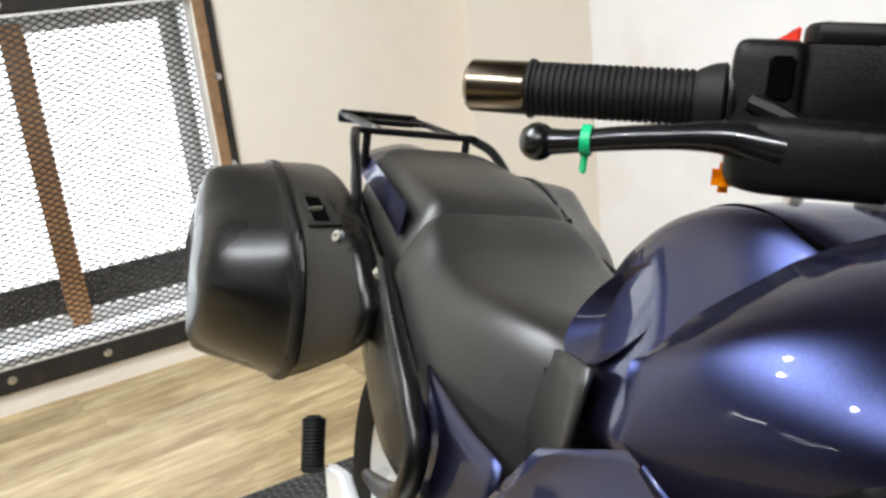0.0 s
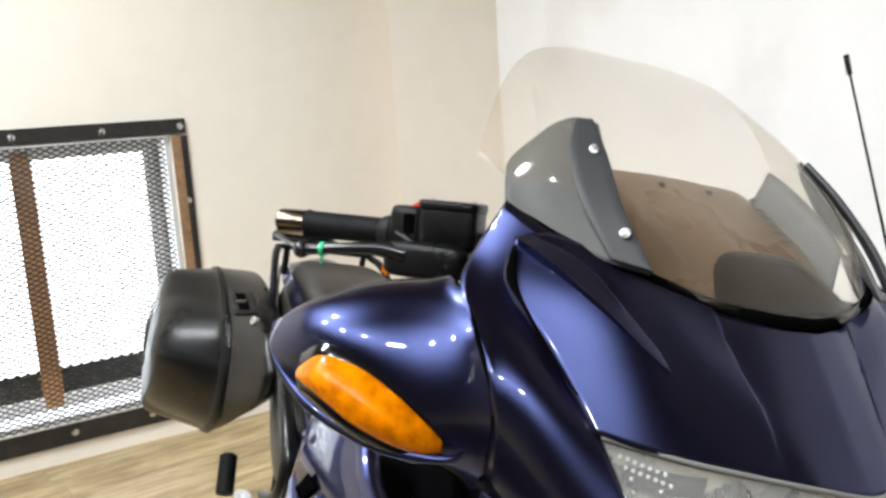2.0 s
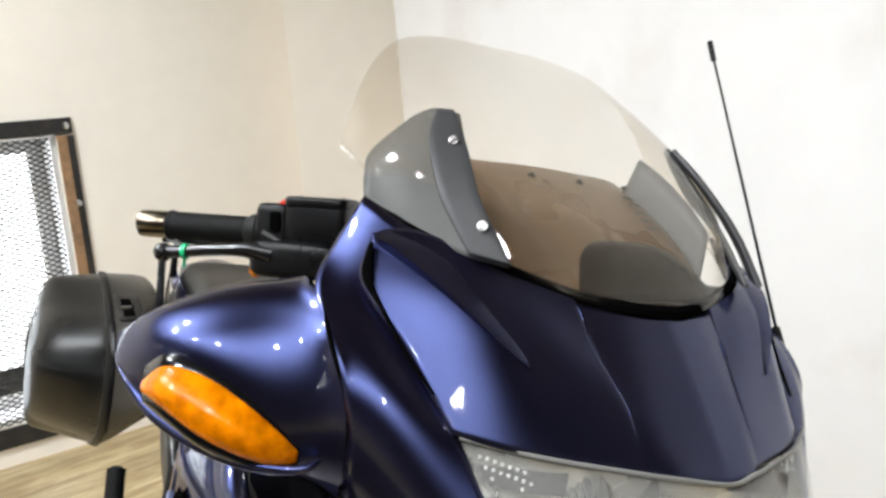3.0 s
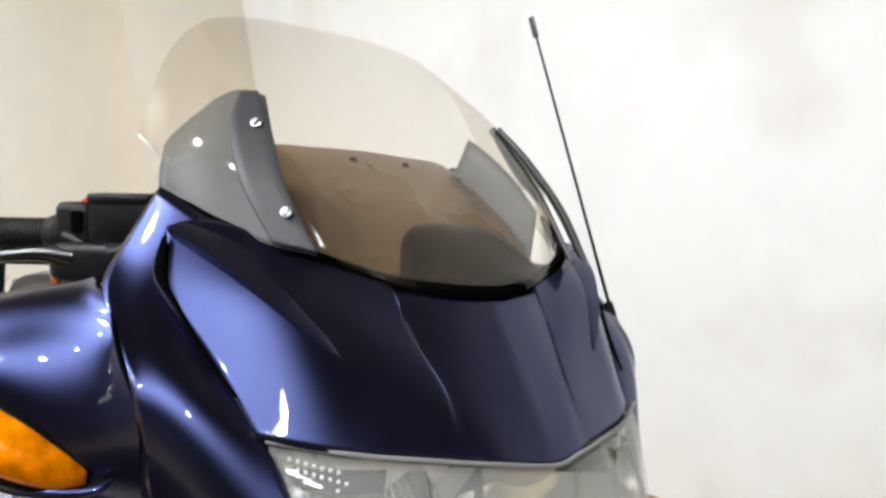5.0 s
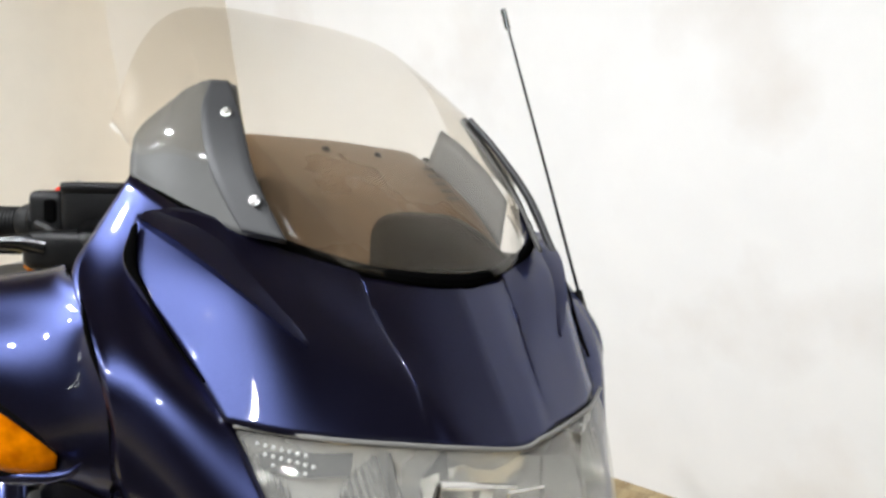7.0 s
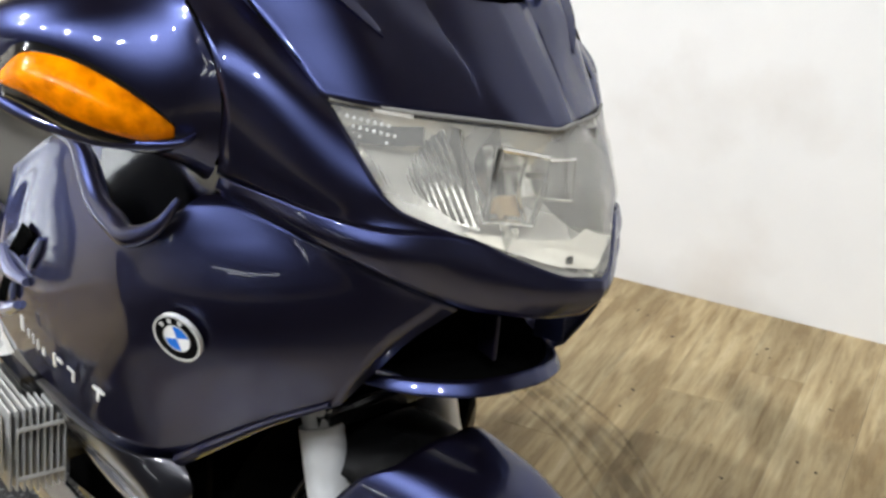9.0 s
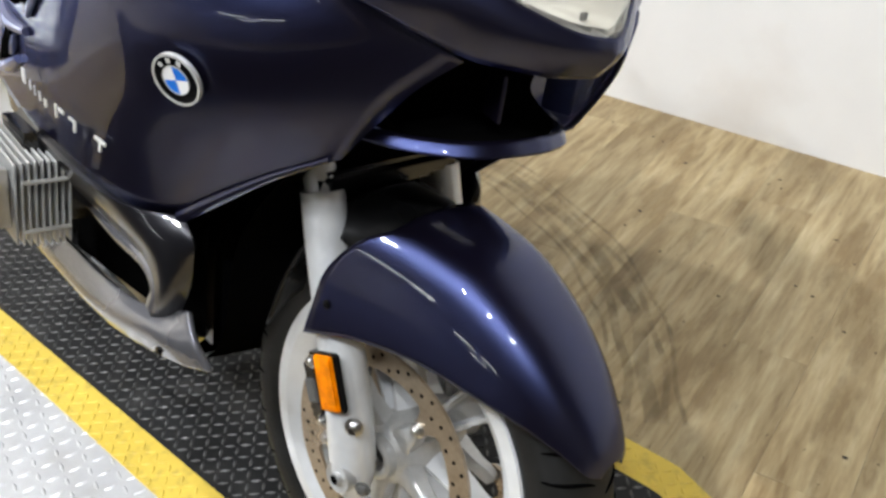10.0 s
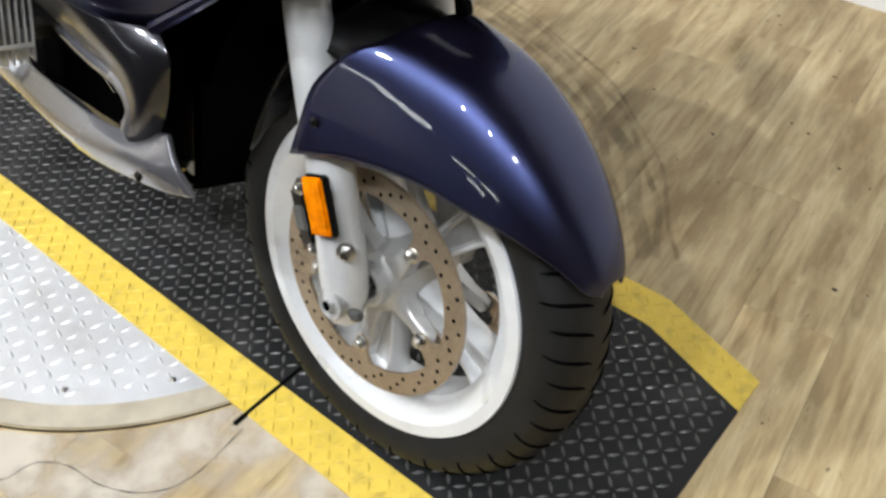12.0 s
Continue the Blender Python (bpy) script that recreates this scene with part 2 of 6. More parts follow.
def floor_wood():
    """Vinyl planks: grain drawn out along each plank, a tone of its own per plank, dark weathered streaks."""
    m = bpy.data.materials.new("plank_vinyl")
    m.use_nodes = True
    n, l = m.node_tree.nodes, m.node_tree.links
    b = n["Principled BSDF"]
    co, info = n.new("ShaderNodeTexCoord"), n.new("ShaderNodeObjectInfo")
    shift = n.new("ShaderNodeVectorMath")
    shift.operation = "MULTIPLY_ADD"
    l.new(info.outputs["Random"], shift.inputs[0])
    shift.inputs[1].default_value = (37.0, 91.0, 13.0)
    l.new(co.outputs["Object"], shift.inputs[2])

    def streaks(sx, sy, detail):
        mp = n.new("ShaderNodeMapping")
        mp.inputs["Scale"].default_value = (sx, sy, 1)
        l.new(shift.outputs[0], mp.inputs["Vector"])
        t = n.new("ShaderNodeTexNoise")
        t.inputs["Scale"].default_value, t.inputs["Detail"].default_value, t.inputs["Roughness"].default_value = 1.0, detail, 0.62
        l.new(mp.outputs[0], t.inputs["Vector"])
        return t.outputs["Fac"]

    grain, weather, fine = streaks(4.0, 36.0, 10), streaks(2.6, 10.0, 9), streaks(22.0, 240.0, 4)
    r1 = n.new("ShaderNodeValToRGB")
    r1.color_ramp.elements[0].position, r1.color_ramp.elements[0].color = 0.29, (0.235, 0.160, 0.074, 1)
    r1.color_ramp.elements[1].position, r1.color_ramp.elements[1].color = 0.69, (0.56, 0.465, 0.278, 1)
    e = r1.color_ramp.elements.new(0.5)
    e.color = (0.425, 0.326, 0.176, 1)
    l.new(grain, r1.inputs[0])
    r2 = n.new("ShaderNodeMapRange")
    r2.inputs["From Min"].default_value, r2.inputs["From Max"].default_value = 0.50, 0.575
    r2.inputs["To Max"].default_value = 0.68
    # weathered patches break up along the grain
    blend = n.new("ShaderNodeMix")
    blend.inputs["Factor"].default_value = 0.38
    l.new(weather, blend.inputs["A"]), l.new(grain, blend.inputs["B"]), l.new(blend.outputs["Result"], r2.inputs["Value"])
    mx = n.new("ShaderNodeMix")
    mx.data_type = "RGBA"
    mx.inputs["B"].default_value = (0.190, 0.120, 0.050, 1)
    l.new(r2.outputs[0], mx.inputs["Factor"]), l.new(r1.outputs[0], mx.inputs["A"])
    tone = n.new("ShaderNodeMapRange")
    tone.inputs["To Min"].default_value, tone.inputs["To Max"].default_value = 0.86, 1.14
    l.new(info.outputs["Random"], tone.inputs["Value"])
    f2 = n.new("ShaderNodeMapRange")
    f2.inputs["To Min"].default_value, f2.inputs["To Max"].default_value = 0.82, 1.18
    l.new(fine, f2.inputs["Value"])
    mul = n.new("ShaderNodeMath")
    mul.operation = "MULTIPLY"
    l.new(tone.outputs[0], mul.inputs[0]), l.new(f2.outputs[0], mul.inputs[1])
    sc = n.new("ShaderNodeVectorMath")
    sc.operation = "SCALE"
    # small dark knots and nicks
    knots = streaks(26.0, 60.0, 3)
    r3 = n.new("ShaderNodeMapRange")
    r3.inputs["From Min"].default_value, r3.inputs["From Max"].default_value = 0.705, 0.745
    r3.inputs["To Max"].default_value = 0.75
    l.new(knots, r3.inputs["Value"])
    mk = n.new("ShaderNodeMix")
    mk.data_type = "RGBA"
    mk.inputs["B"].default_value = (0.055, 0.036, 0.02, 1)
    l.new(r3.outputs[0], mk.inputs["Factor"]), l.new(mx.outputs["Result"], mk.inputs["A"])
    l.new(mk.outputs["Result"], sc.inputs[0]), l.new(mul.outputs[0], sc.inputs["Scale"])
    l.new(sc.outputs[0], b.inputs["Base Color"])
    b.inputs["Specular IOR Level"].default_value = 0.28
    rr = n.new("ShaderNodeMapRange")
    rr.inputs["To Min"].default_value, rr.inputs["To Max"].default_value = 0.32, 0.55
    l.new(weather, rr.inputs["Value"])
    l.new(rr.outputs[0], b.inputs["Roughness"])
    bp = n.new("ShaderNodeBump")
    bp.inputs["Strength"].default_value, bp.inputs["Distance"].default_value = 0.25, 0.001
    l.new(fine, bp.inputs["Height"])
    l.new(bp.outputs[0], b.inputs["Normal"])
    return m


PLANK = floor_wood()
TREAD_BLACK = material("worn_black_tread", (0.085, 0.085, 0.084), rough=0.4, scale=60, vary=0.5)
# darker copy of the body paint, with the arm's shade in its colour
ARM = material("shaded_body_paint", (0.014, 0.014, 0.018), rough=0.34, metal=0.6, coat=0.8, scale=50, vary=0.08)
SPOILER = material("grey_metallic_paint", (0.16, 0.16, 0.175), rough=0.26, metal=0.6, coat=0.8, scale=50, vary=0.08)


def scuff_material():
    """Thin brown-black rubber scuffs: broken, see-through streaks."""
    m = bpy.data.materials.new("rubber_scuff")
    m.use_nodes = True
    n, l = m.node_tree.nodes, m.node_tree.links
    b = n["Principled BSDF"]
    b.inputs["Base Color"].default_value, b.inputs["Roughness"].default_value = (0.05, 0.036, 0.022, 1), 0.6
    co, t, r = n.new("ShaderNodeTexCoord"), n.new("ShaderNodeTexNoise"), n.new("ShaderNodeMapRange")
    t.inputs["Scale"].default_value, t.inputs["Detail"].default_value = 16.0, 6.0
    r.inputs["From Min"].default_value, r.inputs["From Max"].default_value = 0.30, 0.75
    r.inputs["To Max"].default_value = 0.42
    l.new(co.outputs["Object"], t.inputs["Vector"]), l.new(t.outputs["Fac"], r.inputs["Value"]), l.new(r.outputs[0], b.inputs["Alpha"])
    return m


SCUFF = scuff_material()


def worn_material():
    """Pale, rubbed-through patches of floor finish with soft uneven edges."""
    m = material("pale_worn_floor", (0.56, 0.50, 0.42), rough=0.5, scale=20, vary=0.12, stain=0.5, stain_colour=(0.40, 0.33, 0.23), stain_scale=5)
    n, l = m.node_tree.nodes, m.node_tree.links
    co, t, r = n.new("ShaderNodeTexCoord"), n.new("ShaderNodeTexNoise"), n.new("ShaderNodeMapRange")
    t.inputs["Scale"].default_value, t.inputs["Detail"].default_value = 7.0, 6.0
    r.inputs["From Min"].default_value, r.inputs["From Max"].default_value = 0.36, 0.58
    r.inputs["To Max"].default_value = 0.8
    l.new(co.outputs["Object"], t.inputs["Vector"]), l.new(t.outputs["Fac"], r.inputs["Value"]), l.new(r.outputs[0], n["Principled BSDF"].inputs["Alpha"])
    return m


WORN = worn_material()

# ---- mesh helpers ----
def mesh_object(name, bm, mat, smooth=True):
    bmesh.ops.recalc_face_normals(bm, faces=bm.faces)
    me = bpy.data.meshes.new(name)
    bm.to_mesh(me)
    bm.free()
    if smooth:
        me.polygons.foreach_set("use_smooth", [True] * len(me.polygons))
    me.materials.append(mat)
    return new(name, me)


def part(name, bm, mat, parent, label="", smooth=True, sharp=35.0):
    """One bmesh as ONE mesh object under a thing or a part."""
    ob = mesh_object(name, bm, mat, smooth)
    if smooth and sharp:
        ob.data.set_sharp_from_angle(angle=radians(sharp))
    ob.parent = parent
    if label:
        tagged(ob, label)
    return ob


def thing(name, label, category, group="", kind="", at=None):
    ob = new(name)
    ob.empty_display_size = 0.05
    if at is not None:
        ob.matrix_world = at
    return tagged(ob, label, category, group, kind)


def solid(ob, thickness, offset=-1.0, bevel=0.0):
    md = ob.modifiers.new("thickness", "SOLIDIFY")
    md.thickness, md.offset = thickness, offset
    if bevel:
        bv = ob.modifiers.new("edge", "BEVEL")
        bv.width, bv.segments, bv.limit_method = bevel, 2, "ANGLE"
    return ob


def spline(pts, n):
    """n+1 points per span along a Catmull-Rom curve through pts."""
    p = [Vector(q) for q in pts]
    ext = [p[0] * 2 - p[1], *p, p[-1] * 2 - p[-2]]
    out = []
    for i in range(len(p) - 1):
        a, b, c, d = ext[i:i + 4]
        for k in range(n):
            t = k / n
            out.append(0.5 * ((2 * b) + (c - a) * t + (2 * a - 5 * b + 4 * c - d) * t * t + (3 * b - a - 3 * c + d) * t ** 3))
    return out + [p[-1]]


def resample(grid, nu, nv):
    """A smooth sheet through a small grid of rows of points."""
    rows = [spline(r, nu) for r in grid]
    cols = [spline([r[j] for r in rows], nv) for j in range(len(rows[0]))]
    return [[c[i] for c in cols] for i in range(len(cols[0]))]


def add_grid(bm, rows, close_u=False):
    vs = [[bm.verts.new(p) for p in r] for r in rows]
    w = len(rows[0])
    for i in range(len(rows) - 1):
        for j in range(w if close_u else w - 1):
            k = (j + 1) % w
            try:
                bm.faces.new((vs[i][j], vs[i][k], vs[i + 1][k], vs[i + 1][j]))
            except ValueError:
                pass
    return vs


def even(path, n):
    """n points at equal steps along a path."""
    run = [0.0]
    for a, b in zip(path, path[1:]):
        run.append(run[-1] + (b - a).length)
    out, j = [], 0
    for k in range(n):
        want = run[-1] * k / (n - 1)
        while j < len(path) - 2 and run[j + 1] < want:
            j += 1
        out.append(path[j].lerp(path[j + 1], min(1.0, (want - run[j]) / max(1e-9, run[j + 1] - run[j]))))
    return out


def flip(grid):
    """The same sheet on the other side of the bike."""
    return [[(x, -y, z) for x, y, z in r] for r in grid]


def sheet(*grids, nu=8, nv=8, mirror=False):
    bm = bmesh.new()
    for g in grids:
        add_grid(bm, resample(g, nu, nv))
        if mirror:
            add_grid(bm, resample(flip(g), nu, nv))
    bmesh.ops.remove_doubles(bm, verts=bm.verts, dist=0.0006)
    return bm


def tube(bm, pts, radius, sides=12, n=6, caps=True):
    """A round bar along a smooth path; radius is one number or one for each point."""
    path = spline(pts, n) if len(pts) > 2 else [Vector(p) for p in pts]
    rad = radius if isinstance(radius, (list, tuple)) else [radius] * len(pts)
    rr = [r.x for r in spline([(r, 0, 0) for r in rad], n)] if len(pts) > 2 else rad
    rows, side = [], None
    for i, p in enumerate(path):
        d = (path[min(i + 1, len(path) - 1)] - path[max(i - 1, 0)]).normalized()
        if side is None:
            side = d.cross(Vector((0, 0, 1)) if abs(d.z) < 0.9 else Vector((1, 0, 0))).normalized()
        side = (side - d * side.dot(d)).normalized()
        up = d.cross(side)
        rows.append([p + (side * math.cos(a) + up * math.sin(a)) * rr[i] for a in [2 * math.pi * k / sides for k in range(sides)]])
    vs = add_grid(bm, rows, close_u=True)
    if caps:
        bm.faces.new(vs[0]), bm.faces.new(vs[-1])
    return bm


def lathe(bm, profile, centre=(0, 0, 0), axis="y", n=48, start=0.0, sweep=360.0):
    """Turns a profile of (radius, along) pairs round an axis."""
    rows = []
    full = abs(sweep - 360) < 1e-6
    steps = n if full else n + 1
    for r, h in profile:
        ring = []
        for k in range(steps):
            a = radians(start + sweep * k / n)
            c, s = r * math.cos(a), r * math.sin(a)
            v = (c, h, s) if axis == "y" else (h, c, s) if axis == "x" else (c, s, h)
            ring.append(Vector(v) + Vector(centre))
        rows.append(ring)
    add_grid(bm, rows, close_u=full)
    return bm


def box(bm, size, m=None, bevel=0.0, seg=2):
    """A box with worn edges, about its middle, laid at the pose m."""
    r = bmesh.ops.create_cube(bm, size=1.0, matrix=(m or Matrix()) @ Matrix.Diagonal((*size, 1)))
    if bevel:
        edges = {e for v in r["verts"] for e in v.link_edges}
        bmesh.ops.bevel(bm, geom=list(edges), offset=bevel, segments=seg, affect="EDGES", clamp_overlap=True)
    return bm


def prism(bm, outline, depth, m=None, bevel=0.0):
    """A flat outline (x, y) given thickness along z, laid at the pose m."""
    m = m or Matrix()
    lo = [bm.verts.new(m @ Vector((x, y, 0))) for x, y in outline]
    hi = [bm.verts.new(m @ Vector((x, y, depth))) for x, y in outline]
    faces = [bm.faces.new(lo[::-1]), bm.faces.new(hi)]
    k = len(outline)
    for i in range(k):
        faces.append(bm.faces.new((lo[i], lo[(i + 1) % k], hi[(i + 1) % k], hi[i])))
    if bevel:
        bmesh.ops.bevel(bm, geom=list({e for f in faces for e in f.edges}), offset=bevel, segments=2, affect="EDGES", clamp_overlap=True)
    return bm


def bolt(bm, place, normal, r=0.008, h=0.006):
    """A domed hexagon bolt head on a washer."""
    z = Vector(normal).normalized()
    m = Matrix.Translation(place) @ z.to_track_quat("Z", "Y").to_matrix().to_4x4()
    for rad, lo, hi, n in ((r * 1.35, 0.0, h * 0.3, 20), (r, h * 0.3, h, 6), (r * 0.7, h, h * 1.25, 12)):
        rows = [[m @ Vector((rad * q * math.cos(2 * math.pi * k / n), rad * q * math.sin(2 * math.pi * k / n), zz)) for k in range(n)]
                for q, zz in ((1.0, lo), (1.0, hi - h * 0.08), (0.9, hi))]
        vs = add_grid(bm, rows, close_u=True)
        bm.faces.new(vs[-1])
    return bm

# ---- the room ----
WALL_TURN = 11.1      # degrees by which the window wall stands askew to the bike
WINDOW_WALL = pose(-3.2206, 0.0, 0, 0, 0, WALL_TURN)          # x into the room, y along the wall
SIDE_WALL = pose(-0.5, 1.703, 0, 0, 0, 7.2)                    # x along the wall, y away from the room
FLOOR_TURN = 14.5
HEIGHT = 6.2


def slab(name, m, size, mat, label, category, bevel=0.0):
    bm = box(bmesh.new(), size, None, bevel)
    ob = mesh_object(name, bm, mat, False)
    ob.matrix_world = m
    return tagged(ob, label, category, kind="structure")


# the opening in the window wall, along the wall and up
W0, W1, WZ0, WZ1 = -1.42, -0.085, 0.165, 1.305
T = 0.24


def window_wall():
    bm = bmesh.new()
    lo, hi = -12.4, 2.2
    for y0, y1, z0, z1 in ((lo, W0, 0, HEIGHT), (W1, hi, 0, HEIGHT), (W0, W1, 0, WZ0), (W0, W1, WZ1, HEIGHT)):
        box(bm, (T, y1 - y0, z1 - z0), Matrix.Translation((-T / 2, (y0 + y1) / 2, (z0 + z1) / 2)))
    bmesh.ops.remove_doubles(bm, verts=bm.verts, dist=0.001)
    ob = mesh_object("wall_west", bm, WALL_BEIGE, False)
    ob.matrix_world = WINDOW_WALL
    tagged(ob, "smooth beige painted plaster wall with a low caged window", "wall", kind="structure")


window_wall()
# plan tapers back so its left side stays out of the camera's view
column = mesh_object("column", prism(bmesh.new(), [(-3.030, 0.868), (-3.030, 1.395), (-3.50, 1.40), (-3.42, 1.03)], HEIGHT), COLUMN_TONE, smooth=False)
tagged(column, "column near the corner of the room, a little darker than the wall", "column", kind="structure")
slab("wall_north", SIDE_WALL @ pose(0.6, 0.1, HEIGHT / 2), (8.4, 0.2, HEIGHT), WALL_WHITE, "off-white painted wall beside the bike with soft brownish blotches", "wall")
slab("wall_east", pose(4.9, -5.0, HEIGHT / 2, 0, 0, 9), (0.2, 15.5, HEIGHT), WALL_FAR, "unseen plain dark wall closing the room, toned for reflections", "wall")
slab("wall_south", pose(1.6, -11.6, HEIGHT / 2, 0, 0, 8), (10.5, 0.2, HEIGHT), WALL_FAR, "unseen plain dark wall closing the room, toned for reflections", "wall")
# unseen partition, added so the side fairing reflects something dark
slab("low_wall", pose(1.44, -0.929, 0.35, 0, 0, 4), (5.28, 0.16, 0.70), WALL_DARK, "unseen low dark partition, added to darken the side fairing's reflections", "wall", 0.01)
slab("ceiling", pose(0.9, -4.8, HEIGHT + 0.05, 0, 0, 9), (11.5, 16.5, 0.1), CEILING, "plain dark warm grey ceiling", "ceiling")
floor = slab("floor", pose(0.8, -4.8, -0.024, 0, 0, FLOOR_TURN), (12.5, 17.5, 0.03), DARK, "worn tan wood-look vinyl plank floor", "floor")


def on_wall(y, z, x=0.0):
    return WINDOW_WALL @ pose(x, y, z)


def caged_window():
    """The window: glass and sash at the outer face, a reveal of old boards, and an expanded-metal cage in a bolted angle-iron frame."""
    win = thing("window_1", "low window with brown mullion behind bolted black expanded-metal cage", "window", kind="structure", at=WINDOW_WALL)
    mid, wide, high, zc = (W0 + W1) / 2, W1 - W0, WZ1 - WZ0, (WZ0 + WZ1) / 2
    for nm, y, z, sy, sz in (("reveal_board", W1 - 0.012, zc, 0.02, high), ("reveal_board", W0 + 0.012, zc, 0.02, high),
                             ("reveal_board", mid, WZ1 - 0.012, wide - 0.05, 0.02), ("sill_board", mid, WZ0 + 0.012, wide - 0.05, 0.02)):
        bm = box(bmesh.new(), (T - 0.03, sy, sz), Matrix.Translation((-T / 2, y, z)), 0.003)
        part(nm, bm, WALL_WHITE, win, "white painted lining board", smooth=False)
    for y, w in ((W0 + 0.05, 0.05), (-0.652, 0.078), (W1 - 0.05, 0.05), (-1.12, 0.05)):
        part("sash_bar", box(bmesh.new(), (0.045, w, high - 0.05), Matrix.Translation((-0.19, y, zc)), 0.004), MULLION if w > 0.06 else WALL_WHITE, win, "brown stained wooden mullion" if w > 0.06 else "white painted sash bar", smooth=False)
    for z in (WZ0 + 0.045, WZ1 - 0.04):
        part("sash_rail", box(bmesh.new(), (0.045, wide - 0.06, 0.05), Matrix.Translation((-0.193, mid, z)), 0.004), WALL_WHITE, win, "white painted sash rail", smooth=False)
    for y0, y1 in ((W0 + 0.08, -1.15), (-1.09, -0.695), (-0.61, W1 - 0.08)):
        p = part("pane", box(bmesh.new(), (0.005, y1 - y0, high - 0.12), Matrix.Translation((-0.195, (y0 + y1) / 2, zc))), GLASS, win, "clear glass pane", smooth=False)
        p.visible_shadow = False
    # angle-iron frame, a little proud of the wall
    o = 0.065
    fw = 0.062
    for nm, y, z, sy, sz in (("frame_bar", mid, WZ1 + o - fw / 2, wide + 2 * o, fw), ("frame_bar", mid, WZ0 - o + fw / 2 - 0.01, wide + 2 * o, fw + 0.02),
                             ("frame_bar", W1 + o - fw / 2 + 0.002, zc, fw, high + 2 * o - 2 * fw - 0.02), ("frame_bar", W0 - o + fw / 2, zc, fw, high + 2 * o - 2 * fw - 0.02)):
        part(nm, box(bmesh.new(), (0.014, sy, sz), Matrix.Translation((0.0085, y, z)), 0.002), IRON, win, "black painted steel frame bar", smooth=False)
    part("rusty_strip", box(bmesh.new(), (0.004, 0.040, high - 0.01), Matrix.Translation((0.0175, W1 + 0.019, zc)), 0.001), OLD_WOOD, win, "rust-brown worn inner strip of the frame", smooth=False)
    bm = box(bmesh.new(), (0.03, wide - 0.01, 0.006), Matrix.Translation((-0.006, mid, WZ1 - 0.006)), 0.001)
    part("flashing_strip", bm, WHITE, win, "thin white metal strip along the top", smooth=False)
    spots = [(y, WZ1 + 0.032) for y in (-0.045, -0.36, -0.69, -1.03, -1.36)] + [(y, WZ0 - 0.04) for y in (-0.30, -0.615, -0.93, -1.24)] + [(-0.042, z) for z in (1.02, 0.70, 0.36)]
    for y, z in spots:
        part("bolt", bolt(bmesh.new(), (0.0155, y, z), (1, 0, 0), 0.011, 0.007), STEEL, win, "zinc bolt head")
    # expanded metal: diamonds of thin slanted strands
    bm = bmesh.new()
    dy, dz = 0.040, 0.0215
    ny, nz = int((wide - 0.02) / dy) + 1, int((high - 0.02) / dz) + 1
    h = 0.0025

    def strand(y0, z0, y1, z1):
        d = Vector((0, y1 - y0, z1 - z0)).normalized()
        s = Vector((0, -d.z, d.y)) * h
        a, b = Vector((0.004, y0, z0)), Vector((0.0005, y1, z1))
        q = [a - s, b - s, b + s, a + s]
        f = [bm.verts.new(v) for v in q] + [bm.verts.new(v + Vector((0.0025, 0, 0.0008))) for v in q]
        for i in range(4):
            bm.faces.new((f[i], f[(i + 1) % 4], f[4 + (i + 1) % 4], f[4 + i]))
        bm.faces.new(f[4:])
    for i in range(ny):
        for j in range(nz):
            y, z = W0 + 0.005 + i * dy, WZ0 + 0.005 + j * dz
            for sy in (1, -1):
                for sz in (1, -1):
                    y0, z0, y1, z1 = y + sy * dy / 2, z, y, z + sz * dz / 2
                    if max(y0, y1) < W1 and min(y0, y1) > W0 and WZ0 < z1 < WZ1:
                        strand(y0, z0, y1, z1)
    tagged(part("expanded_metal", bm, IRON, win, "black expanded-metal mesh", smooth=False), kind="stuff")


caged_window()
sky = mesh_object("backdrop", box(bmesh.new(), (0.02, 5.0, 3.6)), SKY_GLOW, False)
sky.matrix_world = on_wall(-0.75, 0.9, -1.6)
tagged(sky, "glaring white daylight outside the window", "sky", kind="structure")


def ceiling_light(x, y):
    t = thing("ceiling_light", "white twin-tube fluorescent fitting hung from the ceiling", "lamp", "ceiling lights", at=pose(x, y, 0))
    part("tray", box(bmesh.new(), (1.26, 0.2, 0.05), Matrix.Translation((0, 0, LAMP_Z + 0.055)), 0.008), WHITE, t, smooth=False)
    for s in (-0.06, 0.06):
        part("tube", tube(bmesh.new(), [(-0.59, s, LAMP_Z), (0.59, s, LAMP_Z)], 0.017, 12), TUBE_GLOW, t, "glowing fluorescent tube")
    for s in (-0.45, 0.45):
        part("hanger", tube(bmesh.new(), [(s, 0, LAMP_Z + 0.07), (s, 0, HEIGHT)], 0.005, 8), IRON, t)
    for s in (-0.615, 0.615):
        part("end_cap", box(bmesh.new(), (0.03, 0.18, 0.06), Matrix.Translation((s, 0, LAMP_Z + 0.01)), 0.006), WHITE, t, smooth=False)


for lx, ly in CEILING_LIGHTS:
    ceiling_light(lx, ly)


